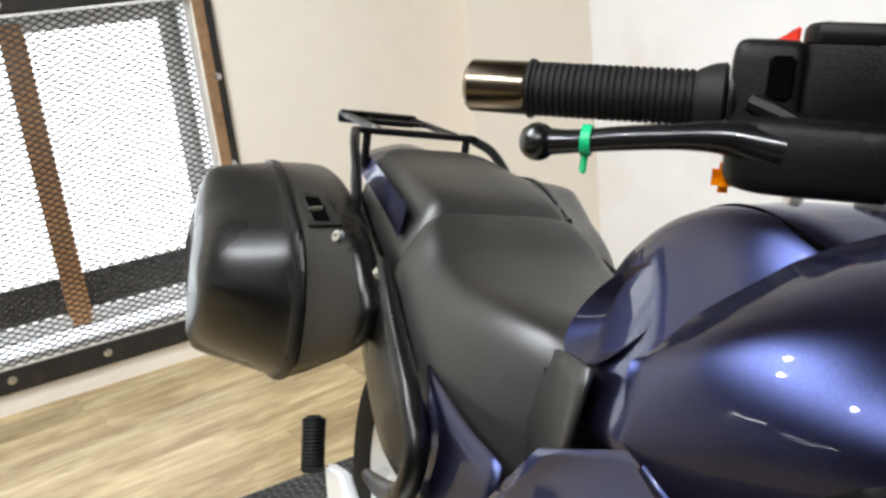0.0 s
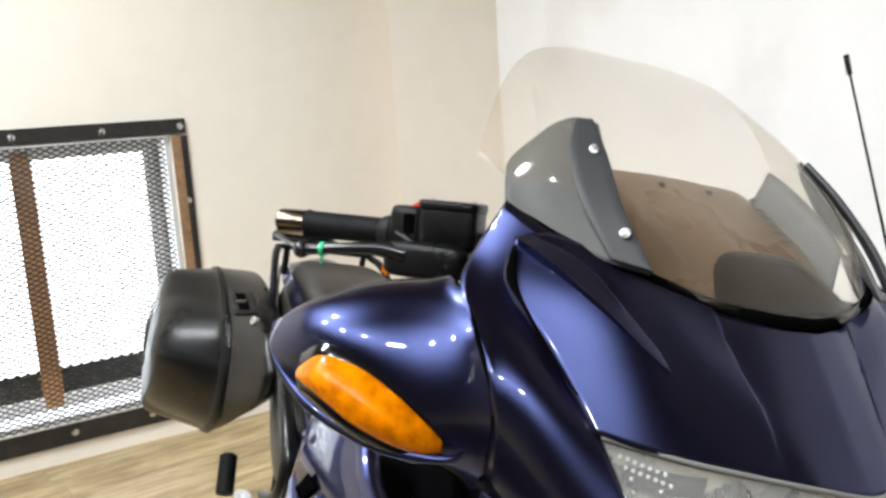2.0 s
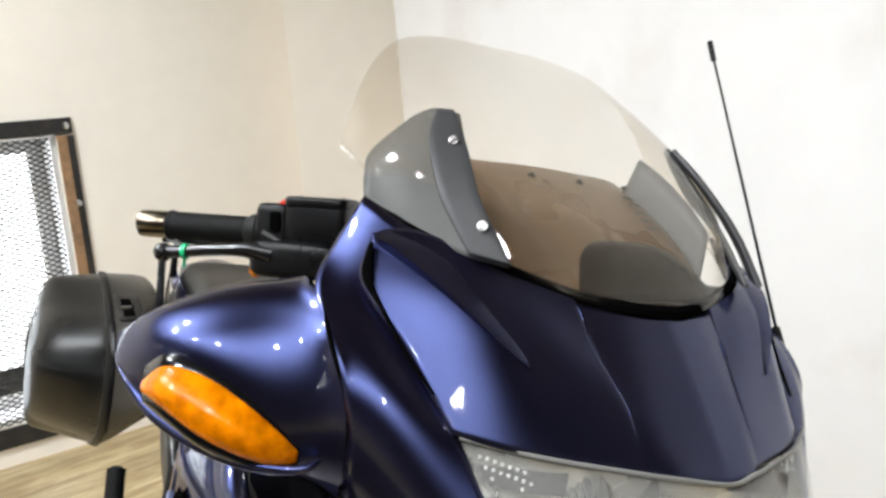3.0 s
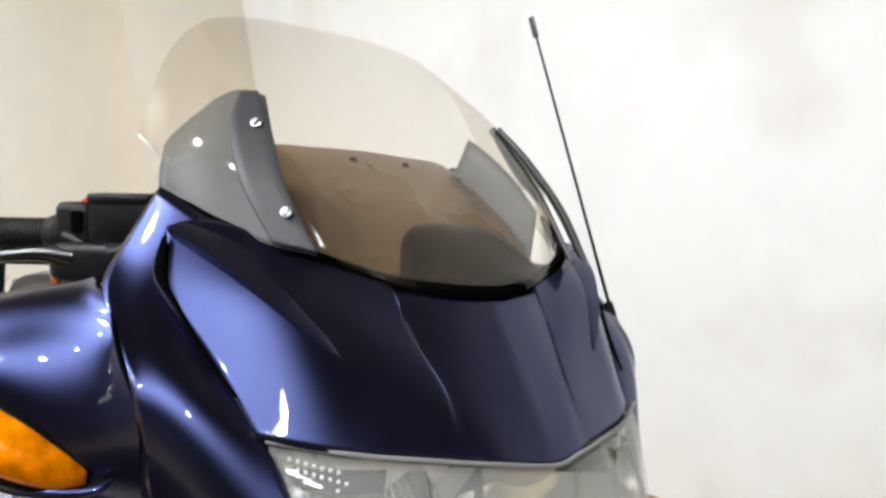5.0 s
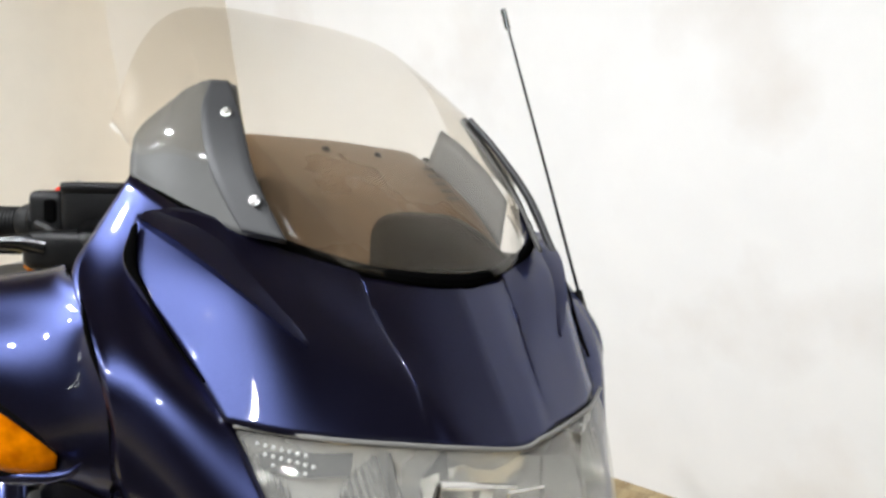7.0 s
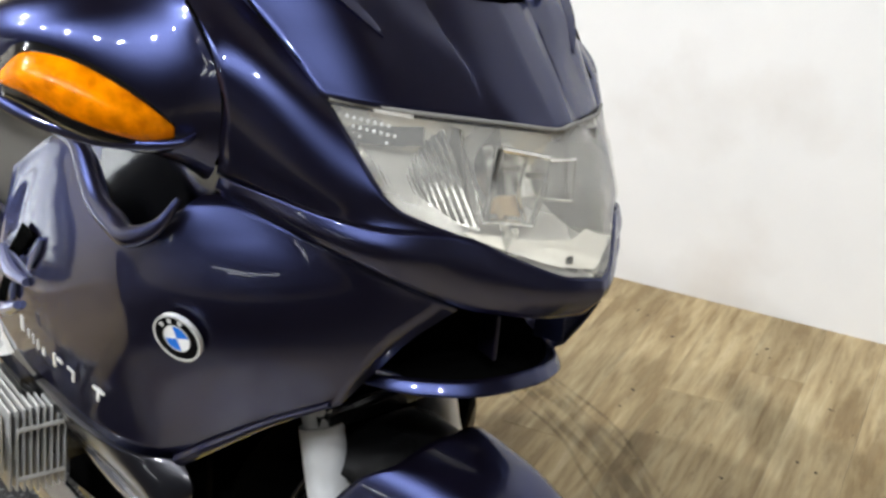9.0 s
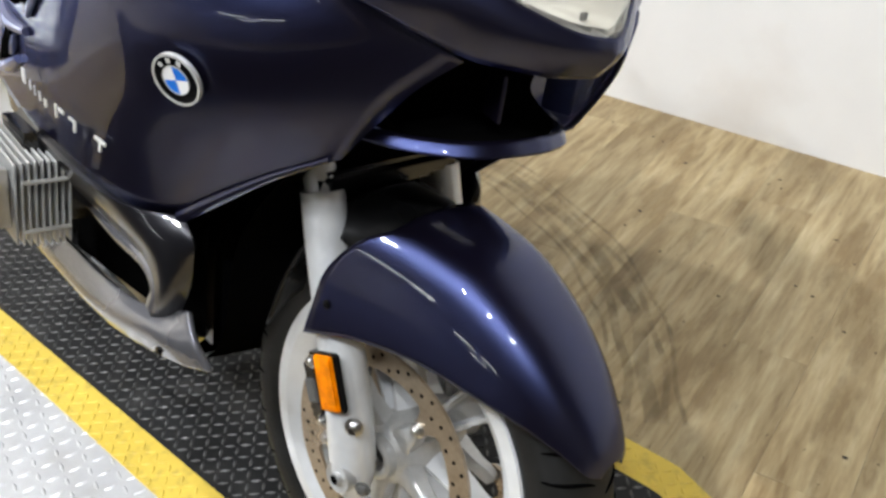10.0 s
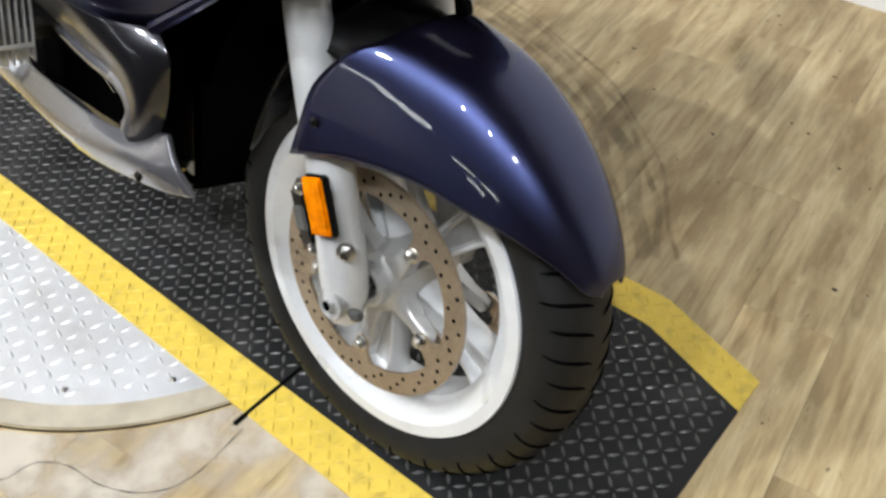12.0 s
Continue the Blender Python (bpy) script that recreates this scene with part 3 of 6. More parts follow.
def bulb_bar(x, y, turn, n, gap):
    """A bar of shaded bulbs under the ceiling; their small bright images run over the paint in rows."""
    t = thing("bulb_bar", "black lighting bar with bright round bulbs hung from the ceiling", "lamp", "bulb bars", at=pose(x, y, 0, 0, 0, turn))
    z = BULB_Z
    part("rail", box(bmesh.new(), (n * gap, 0.04, 0.03), Matrix.Translation((0, 0, z + 0.09)), 0.004), IRON, t, smooth=False)
    for k in (-1, 1):
        part("hanger", tube(bmesh.new(), [(k * n * gap * 0.4, 0, z + 0.1), (k * n * gap * 0.4, 0, HEIGHT)], 0.006, 8), IRON, t)
    for k in range(n):
        xx = (k - (n - 1) / 2) * gap
        part("socket", lathe(bmesh.new(), [(0.001, z + 0.088), (0.04, z + 0.085), (0.045, z + 0.055), (0.04, z + 0.045)], (xx, 0, 0), "z", 16), IRON, t)
        part("shade", lathe(bmesh.new(), [(0.042, z + 0.080), (0.110, z + 0.06), (0.170, z - 0.055), (0.166, z - 0.055), (0.106, z + 0.056), (0.040, z + 0.075)], (xx, 0, 0), "z", 24), IRON, t, "black metal shade")
        bm = bmesh.new()
        bmesh.ops.create_uvsphere(bm, u_segments=16, v_segments=10, radius=0.058, matrix=Matrix.Translation((xx, 0, z)))
        part("bulb", bm, BULB_GLOW, t, "bright bulb")


for bar in BULB_BARS:
    bulb_bar(*bar[:5])

# planks: each its own board, on three lengths of shared mesh
PW, PL = 0.152, 1.22


def plank_floor():
    bm = box(bmesh.new(), (PL - 0.0005, PW - 0.0005, 0.012), Matrix.Translation((0, 0, -0.006)), 0.0004, 1)
    me = bpy.data.meshes.new("plank")
    bm.to_mesh(me)
    bm.free()
    me.materials.append(PLANK)
    rnd = random.Random(5)
    inv = floor.matrix_world.inverted()
    side_inv, west_inv = SIDE_WALL.inverted(), WINDOW_WALL.inverted()
    far = bmesh.new()
    for i in range(-34, 32):
        off = rnd.random() * PL
        for j in range(-12, 6):
            m = pose(0.0, 0.0, 0.0, 0, 0, FLOOR_TURN + 90) @ pose(j * PL + off, -(i * PW), 0)
            p = m.translation
            if not (-4.2 < p.x < 5.4 and -11.8 < p.y < 2.3):
                continue
            # none that would lie wholly behind the walls
            ends = [m @ Vector((k * PL / 2, 0, 0)) for k in (-1, 1)]
            if all((side_inv @ e).y > 0.1 or (west_inv @ e).x < -0.12 for e in ends):
                continue
            if -3.6 < p.x < 1.7 and -1.9 < p.y < 2.2:
                ob = new("plank", me)
                ob.parent = floor
                ob.matrix_basis = inv @ m
            else:
                box(far, (PL - 0.0009, PW - 0.0009, 0.012), m @ Matrix.Translation((0, 0, -0.006)))
    ob = mesh_object("far_planks", far, PLANK, False)
    ob.parent = floor
    ob.matrix_basis = inv
    tagged(ob, "tan wood-look planks away from the bike", kind="stuff")

# ---- turntable plate and rubber runner under the bike ----
def treads(bm, inside, x0, x1, y0, y1, pitch, z, length, width, height, m):
    """Raised lozenges that point by turns along and across, as on checker plate."""
    i = 0
    x = x0
    while x < x1:
        y, j = y0, 0
        while y < y1:
            if inside(x, y):
                a = 45 if (i + j) % 2 else -45
                q = m @ pose(x, y, z, 0, 0, a)
                pts = [(-length / 2, 0, 0), (0, -width / 2, 0), (length / 2, 0, 0), (0, width / 2, 0), (-length * 0.28, 0, height), (0, 0, height * 1.1), (length * 0.28, 0, height)]
                v = [bm.verts.new(q @ Vector(p)) for p in pts]
                for f in ((0, 1, 5, 4), (1, 2, 6, 5), (2, 3, 5, 6), (3, 0, 4, 5)):
                    bm.faces.new([v[k] for k in f])
            y += pitch
            j += 1
        x += pitch
        i += 1


RUNNER = pose(-0.156, -0.149, 0, 0, 0, 8.2)       # its near outer edge is the x axis
R_WIDE, R_BAND, R_END, R_BACK, R_CUT = 0.627, 0.074, 0.590, -1.95, 0.0


def runner():
    """Black tread rubber with yellow bands along both edges, in two lengths that meet in an open joint."""
    taper = lambda x: R_WIDE if x < 0.39 else R_WIDE - (x - 0.39) * 0.35
    for nm, xa, xb in (("rubber_runner", R_BACK, R_CUT - 0.004), ("rubber_runner", R_CUT + 0.004, R_END)):
        t = thing(nm, "black diamond-tread rubber runner with scuffed yellow edge bands", "mat", "runner lengths", at=RUNNER)
        nx = 24
        xs = [xa + (xb - xa) * k / nx for k in range(nx + 1)]
        for pn, lo, hi, mat in (("yellow_band", lambda x: 0.0, lambda x: R_BAND, MAT_YELLOW),
                                ("tread_field", lambda x: R_BAND, lambda x: taper(x) - R_BAND, MAT_BLACK),
                                ("yellow_band", lambda x: taper(x) - R_BAND, lambda x: taper(x), MAT_YELLOW)):
            bm = bmesh.new()
            top = add_grid(bm, [[(x, lo(x), 0.004), (x, hi(x), 0.004)] for x in xs])
            low = add_grid(bm, [[(x, lo(x), -0.004), (x, hi(x), -0.004)] for x in xs])
            for i in range(nx):
                for s in (0, 1):
                    bm.faces.new((top[i][s], top[i + 1][s], low[i + 1][s], low[i][s]))
            for e in (0, nx):
                bm.faces.new((top[e][0], top[e][1], low[e][1], low[e][0]))
            field = part(pn, bm, mat, t, "", smooth=False)
            bm = bmesh.new()
            treads(bm, lambda x, y: lo(x) + 0.008 < y < hi(x) - 0.008, xa + 0.008, xb - 0.008, 0.009, R_WIDE, 0.0205, 0.004, 0.0215, 0.0062, 0.0022, Matrix())
            tagged(part("treads", bm, TREAD_BLACK if mat is MAT_BLACK else mat, field, "", smooth=False), "raised diamond treads", kind="stuff")

    gap = mesh_object("runner_joint", box(bmesh.new(), (0.0076, R_WIDE + 0.02, 0.0079), Matrix.Translation((R_CUT, R_WIDE / 2 - 0.014, -0.00005))), DARK, False)
    gap.matrix_world = RUNNER
    tagged(gap, "dark open joint between the runner lengths", "joint", kind="structure")


runner()


def turntable():
    """Round aluminium tread plate let into the floor, with a bare rim."""
    c, r = Vector((-0.765, 0.038, 0)), 0.556
    t = thing("turntable", "round silver aluminium tread plate turntable set in a worn tan ring", "turntable", at=Matrix.Translation(c))
    plate = part("plate", lathe(bmesh.new(), [(0.0, 0.0015), (r, 0.0015), (r, -0.006)], axis="z", n=96), PLATE, t, smooth=False)
    bm = bmesh.new()
    treads(bm, lambda x, y: x * x + y * y < (r - 0.02) ** 2 and y < 0.15, -r, r, -r, r, 0.0285, 0.0015, 0.0265, 0.0075, 0.0022, pose(0, 0, 0, 0, 0, 38))
    tagged(part("treads", bm, PLATE, plate, "raised diamond treads", smooth=False), kind="stuff")
    part("rim", lathe(bmesh.new(), [(r + 0.002, -0.006), (r + 0.002, 0.0035), (r + 0.044, 0.0035), (r + 0.047, -0.006)], axis="z", n=128), RIM_RING, t, "worn tan ring round the plate", smooth=False)
    for a in (-27, -46, -64, -82, -100):
        part("screw", bolt(bmesh.new(), ((r - 0.03) * math.cos(radians(a)), (r - 0.03) * math.sin(radians(a)), 0.0015), (0, 0, 1), 0.0045, 0.002), STEEL, plate)
    part("shadow_gap", lathe(bmesh.new(), [(r + 0.0475, -0.006), (r + 0.0475, 0.0009), (r + 0.051, 0.0009), (r + 0.051, -0.006)], axis="z", n=128), DARK, t, "dark gap round the ring", smooth=False)
    # fine dark crack that wanders through the floor beside it
    bm = bmesh.new()
    line = spline([(-0.36, -0.52, 0.0), (-0.305, -0.482, 0), (-0.299, -0.433, 0), (-0.26, -0.397, 0), (-0.193, -0.374, 0), (-0.137, -0.33, 0), (-0.115, -0.268, 0), (-0.137, -0.167, 0)], 5)
    rows = []
    for i, p in enumerate(line):
        d = (line[min(i + 1, len(line) - 1)] - line[max(i - 1, 0)]).normalized()
        s = Vector((-d.y, d.x, 0)) * (0.0008 + 0.0004 * math.sin(i * 1.7))
        rows.append([p - s + Vector((0, 0, 0.0006)), p + Vector((0, 0, 0.0012)), p + s + Vector((0, 0, 0.0006))])
    add_grid(bm, rows)
    tagged(mesh_object("floor_joint", bm, RUBBER, False), "thin dark crack wandering across the floor", "joint", kind="structure")


turntable()


def scuffs():
    """Curved tyre scuffs on the planks beside the runner."""
    t = thing("floor_scuffs", "brown-black curved tyre scuffs on the plank floor", "scuff marks", kind="structure")
    for dx, w in ((0.0, 0.016), (0.035, 0.007), (-0.04, 0.010), (0.06, 0.005), (-0.075, 0.005)):
        line = spline([(-0.95, 1.04, 0), (-0.741, 1.033, 0), (-0.44, 0.946, 0), (-0.23, 0.839, 0), (-0.074, 0.703, 0), (0.041, 0.575, 0)], 6)
        rows = []
        for i, p in enumerate(line):
            d = (line[min(i + 1, len(line) - 1)] - line[max(i - 1, 0)]).normalized()
            s = Vector((-d.y, d.x, 0))
            q = p + s * (dx + 0.006 * math.sin(i * 0.7 + dx * 90)) + Vector((0, 0, 0.0009))
            rows.append([q - s * w, q + s * w])
        bm = bmesh.new()
        add_grid(bm, rows)
        part("scuff", bm, SCUFF, t, smooth=False)

    # pale rubbed floor between the ring and the near runner edge
    bm = bmesh.new()
    add_grid(bm, [[(-0.765 + rr * math.cos(radians(a)), 0.038 + rr * math.sin(radians(a)), 0.0006) for rr in (0.612, 0.70, 0.83, 1.00)] for a in range(-125, 1, 6)])
    part("worn_patch", bm, WORN, t, "pale rubbed patch of floor", smooth=False)
    # small dark chips and specks
    rnd = random.Random(11)
    bm = bmesh.new()
    for _ in range(70):
        cx, cy, sz, a = rnd.uniform(-1.0, 1.3), rnd.uniform(0.55, 1.6), rnd.uniform(0.002, 0.007), rnd.uniform(0, 6.28)
        n = rnd.randint(5, 8)
        bm.faces.new([bm.verts.new((cx + sz * rnd.uniform(0.5, 1.3) * math.cos(a + 6.283 * k / n), cy + 0.6 * sz * rnd.uniform(0.5, 1.3) * math.sin(a + 6.283 * k / n), 0.0007)) for k in range(n)])
    tagged(part("floor_chip", bm, RUBBER, t, "small dark chips in the planks", smooth=False), kind="stuff")


scuffs()

# ---- the motorcycle: leans on its stand; x ahead, y to its left, z up from the front contact point ----
LEAN_ANGLE, STEER = 13.69, 6.2
bike = thing("motorcycle", "dark blue-violet touring motorcycle with hard cases leaning on its stand", "motorcycle", at=pose(0, 0, 0, -LEAN_ANGLE))
steered = Matrix.Rotation(radians(STEER), 4, "Z")


def turn(bm):
    """Turns a piece of the front end with the steering."""
    bmesh.ops.transform(bm, matrix=steered, verts=bm.verts)
    return bm


AX = Vector((0, 0, 0.301))


def front_wheel():
    # tyre: rounded section with side wall and bead
    prof = [(0.222, -0.044), (0.231, -0.053), (0.245, -0.0585), (0.262, -0.060), (0.276, -0.0575), (0.286, -0.050), (0.293, -0.039), (0.298, -0.024), (0.300, -0.008)]
    prof = prof + [(r, -y) for r, y in prof[::-1]]
    tyre = part("tyre", turn(lathe(bmesh.new(), prof, AX, "y", 120)), TYRE, bike, "worn black tyre with slanted grooves", sharp=60)
    # grooves: near-black tubes on the surface, shade in their colour, from the crown to each shoulder
    bm = bmesh.new()
    for k in range(50):
        for s in (1, -1):
            a0 = 2 * math.pi * (k + (0.5 if s > 0 else 0)) / 50
            pts = []
            reach = 1.0 if k % 2 else 0.86
            for u in [i / 7 for i in range(8)]:
                # across the crown, over the shoulder and a little way down the side wall
                along = 0.002 + 0.070 * reach * u
                r, y = [np.interp(along, (0.0, 0.016, 0.0317, 0.0448, 0.0573, 0.074), c) for c in ((0.3003, 0.2983, 0.2933, 0.2863, 0.2763, 0.2623), (0.008, 0.024, 0.039, 0.0502, 0.0577, 0.0602))]
                a = a0 + 0.07 * u ** 0.75
                pts.append(AX + Vector((r * math.cos(a), s * y, r * math.sin(a))))
            tube(bm, pts, [0.0008, 0.0020, 0.0024, 0.0024, 0.0024, 0.0022, 0.0018, 0.0008], 5, 1)
    tagged(part("tread_groove", turn(bm), DARK, tyre, "near-black tubes for the shaded tread grooves"), kind="stuff")
    # rim: a lipped barrel, white-silver
    rim = [(0.212, -0.0575), (0.229, -0.0575), (0.2305, -0.054), (0.229, -0.0495), (0.217, -0.046), (0.208, -0.040), (0.199, -0.030), (0.193, -0.018), (0.1915, 0.0)]
    rim = rim + [(r, -y) for r, y in rim[::-1]]
    rim = rim + [(0.180, 0.03), (0.178, 0.0), (0.180, -0.03), (0.196, -0.047), (0.212, -0.0575)]
    wheel_rim = part("rim", turn(lathe(bmesh.new(), rim, AX, "y", 96)), SILVER, bike, "silver painted cast rim")
    # five twin-armed spokes
    for k in range(5):
        a = radians(50 + 72 * k)
        bm = bmesh.new()
        for s in (-1, 1):
            rows = []
            for r, off, w, d in ((0.040, 0.009, 0.009, 0.030), (0.075, 0.013, 0.0075, 0.026), (0.120, 0.0175, 0.0065, 0.021), (0.160, 0.022, 0.007, 0.022), (0.190, 0.028, 0.012, 0.028)):
                c = AX + Vector((r * math.cos(a) - s * off * math.sin(a), 0, r * math.sin(a) + s * off * math.cos(a)))
                e = Vector((-math.sin(a), 0, math.cos(a)))
                rows.append([c + e * (w * math.cos(q)) + Vector((0, d * math.sin(q), 0)) for q in [2 * math.pi * i / 10 for i in range(10)]])
            add_grid(bm, rows, close_u=True)
        spoke = part("spoke", turn(bm), FORK_GREY, wheel_rim)
        # sunk channel floor between the two arms, greyer to hold its shade
        out = [(0.045, 0.006), (0.120, 0.012), (0.188, 0.020)]
        out = [(r, h) for r, h in out] + [(r, -h) for r, h in out[::-1]]
        web = prism(bmesh.new(), out, 0.012, Matrix.Translation(AX) @ Matrix(((math.cos(a), -math.sin(a), 0, 0), (0, 0, 1, -0.006), (math.sin(a), math.cos(a), 0, 0), (0, 0, 0, 1))))
        part("spoke_web", turn(web), ALLOY, spoke, "sunk channel floor, greyed for the shade in it", smooth=False)
    hub = [(0.0, -0.060), (0.017, -0.060), (0.019, -0.078), (0.025, -0.081), (0.030, -0.078), (0.032, -0.066), (0.044, -0.058), (0.050, -0.040), (0.046, 0.0)]
    hub = hub + [(r, -y) for r, y in hub[::-1]]
    part("hub", turn(lathe(bmesh.new(), hub, AX, "y", 40)), ALLOY, wheel_rim, "cast alloy hub")
    for s in (-1, 1):
        disc(s)


def disc(s):
    """Drilled brake ring on a five-armed carrier with bolts."""
    y = s * 0.069
    bm = bmesh.new()
    n = 80
    prof = [(0.128, y - 0.0025), (0.1595, y - 0.0025), (0.1595, y + 0.0025), (0.128, y + 0.0025), (0.128, y - 0.0025)]
    ring = part("brake_disc", turn(lathe(bm, prof, AX, "y", n)), DISC, bike, "drilled steel brake disc, browned by use")
    # near-black discs on the ring, for the shade in its drilled holes
    bm = bmesh.new()
    for k in range(40):
        a = 2 * math.pi * k / 40
        for q, r in ((0.0, 0.1355), (0.05, 0.1435), (0.1, 0.152)):
            if (k + int(q * 20)) % 2:
                continue
            c = AX + Vector((r * math.cos(a + q), 0, r * math.sin(a + q)))
            v = [bm.verts.new(c + Vector((0.0031 * math.cos(b), y + s * 0.0029, 0.0031 * math.sin(b)))) for b in [2 * math.pi * i / 8 for i in range(8)]]
            bm.faces.new(v)
    tagged(part("drill_hole", turn(bm), DARK, ring, "near-black discs for the shaded drill holes"), kind="stuff")
    for k in range(5):
        a = radians(53 + 72 * k)
        across, along = Vector((-math.sin(a), 0, math.cos(a))), Vector((math.cos(a), 0, math.sin(a)))
        # the ear of the ring that takes the bolt
        bm = bmesh.new()
        rows = []
        for r, w in ((0.091, 0.004), (0.0935, 0.0085), (0.101, 0.011), (0.112, 0.012), (0.122, 0.018), (0.1285, 0.030)):
            c = AX + along * r
            rows.append([c - across * w + Vector((0, y - 0.0025, 0)), c - across * w + Vector((0, y + 0.0025, 0)), c + across * w + Vector((0, y + 0.0025, 0)), c + across * w + Vector((0, y - 0.0025, 0))])
        add_grid(bm, rows, close_u=True)
        part("disc_ear", turn(bm), DISC, ring, smooth=False)
        # cast arm of the wheel that carries it, thick at the hub, with a round boss under the bolt
        bm = bmesh.new()
        rows = []
        for r, w, d, depth in ((0.036, 0.022, 0.010, 0.026), (0.055, 0.0155, 0.008, 0.022), (0.078, 0.0105, 0.006, 0.018), (0.095, 0.0115, 0.0045, 0.016), (0.108, 0.0095, 0.0045, 0.014), (0.112, 0.003, 0.0045, 0.010)):
            c = AX + along * r
            out, inn = y - s * d + s * 0.002, y - s * (d + depth)
            rows.append([c - across * w + Vector((0, inn, 0)), c - across * w * 0.9 + Vector((0, out - s * 0.003, 0)), c - across * w * 0.55 + Vector((0, out, 0)),
                         c + across * w * 0.55 + Vector((0, out, 0)), c + across * w * 0.9 + Vector((0, out - s * 0.003, 0)), c + across * w + Vector((0, inn, 0))])
        add_grid(bm, rows, close_u=True)
        part("carrier_arm", turn(bm), ALLOY, ring, "cast alloy carrier arm", sharp=50)
        boss = lathe(bmesh.new(), [(0.0, y + s * 0.0030), (0.0105, y + s * 0.0030), (0.0115, y + s * 0.0022)], AX + along * 0.101, "y", 20)
        part("washer", turn(boss), STEEL, ring)
        part("disc_bolt", turn(bolt(bmesh.new(), AX + along * 0.101 + Vector((0, s * 0.003 + y, 0)), (0, s, 0), 0.0075, 0.007)), STEEL, ring)


front_wheel()


def fork():
    for s in (-1, 1):
        y = s * 0.112
        bm = tube(bmesh.new(), [(0.004, y, 0.268), (-0.004, y, 0.31), (-0.030, y * 0.985, 0.40), (-0.068, y * 0.96, 0.50), (-0.098, y * 0.94, 0.58), (-0.118, y * 0.93, 0.645)],
                  [0.019, 0.030, 0.030, 0.029, 0.028, 0.0275], 24, 6)
        leg = part("fork_leg", turn(bm), FORK_GREY, bike, "silver painted fork leg")
        part("stanchion", turn(tube(bmesh.new(), [(-0.112, y * 0.93, 0.63), (-0.150, y * 0.92, 0.72), (-0.20, y * 0.9, 0.84)], 0.0215, 20)), FORK_GREY, leg)
        bm = lathe(bmesh.new(), [(0.0, s * 0.034 + y), (0.008, s * 0.034 + y), (0.0085, s * 0.026 + y), (0.014, s * 0.026 + y), (0.0205, s * 0.03 + y), (0.0215, y + s * 0.02), (0.024, y)], AX, "y", 32)
        part("axle_clamp", turn(bm), ALLOY, leg, "alloy axle clamp with a hollow bolt")
        part("clamp_bolt", turn(bolt(bmesh.new(), (0.034, y + s * 0.016, 0.300), (0.5, s, -0.1), 0.008, 0.006)), GREY, leg)
        # flat near-black disc for the shade in the axle's hollow
        part("axle_socket", turn(lathe(bmesh.new(), [(0.0, y + s * 0.0345), (0.006, y + s * 0.0345), (0.0065, y + s * 0.0352)], AX, "y", 12)), DARK, leg, "near-black disc for the shaded hollow of the axle")
        part("fork_bolt", turn(bolt(bmesh.new(), (0.012, y + s * 0.022, 0.385), (0.7, s, 0.1), 0.009, 0.008)), STEEL, leg)
        # brake caliper behind the leg
        m = Matrix.Translation((-0.112, s * 0.070, 0.352)) @ Matrix.Rotation(radians(-24), 4, "Y")
        cal = part("brake_caliper", turn(box(bmesh.new(), (0.042, 0.05, 0.10), m, 0.012, 3)), GLOSS_BLACK, leg, "black brake caliper")
        part("caliper_plate", turn(box(bmesh.new(), (0.02, 0.006, 0.035), m @ Matrix.Translation((0.0, s * 0.0255, 0.0)), 0.002)), GREY, cal)
        for dz in (-0.042, 0.042):
            part("caliper_bolt", turn(bolt(bmesh.new(), m @ Vector((0.012, s * 0.026, dz)), (0, s, 0), 0.007, 0.006)), STEEL, cal)
        # orange side reflector on a black backing
        m = Matrix.Translation((-0.027, s * 0.150, 0.433)) @ Matrix.Rotation(radians(-22), 4, "Y")
        back = part("reflector", turn(box(bmesh.new(), (0.039, 0.010, 0.076), m @ Matrix.Translation((0.002, -s * 0.006, 0)), 0.003)), BLACK, leg)
        part("reflector_lens", turn(box(bmesh.new(), (0.034, 0.007, 0.072), m, 0.0025)), AMBER, back, "orange reflector lens")
    part("fork_bridge", turn(box(bmesh.new(), (0.05, 0.24, 0.035), Matrix.Translation((-0.120, 0, 0.655)), 0.01, 3)), GLOSS_BLACK, bike, "black fork bridge")
    part("axle", turn(tube(bmesh.new(), [(0, -0.10, AX.z), (0, 0.10, AX.z)], 0.011, 16)), STEEL, bike)
    part("brake_hose", turn(tube(bmesh.new(), [(-0.10, -0.085, 0.42), (-0.14, -0.075, 0.52), (-0.15, -0.09, 0.60), (-0.20, -0.06, 0.74)], 0.005, 8)), RUBBER, bike)


fork()


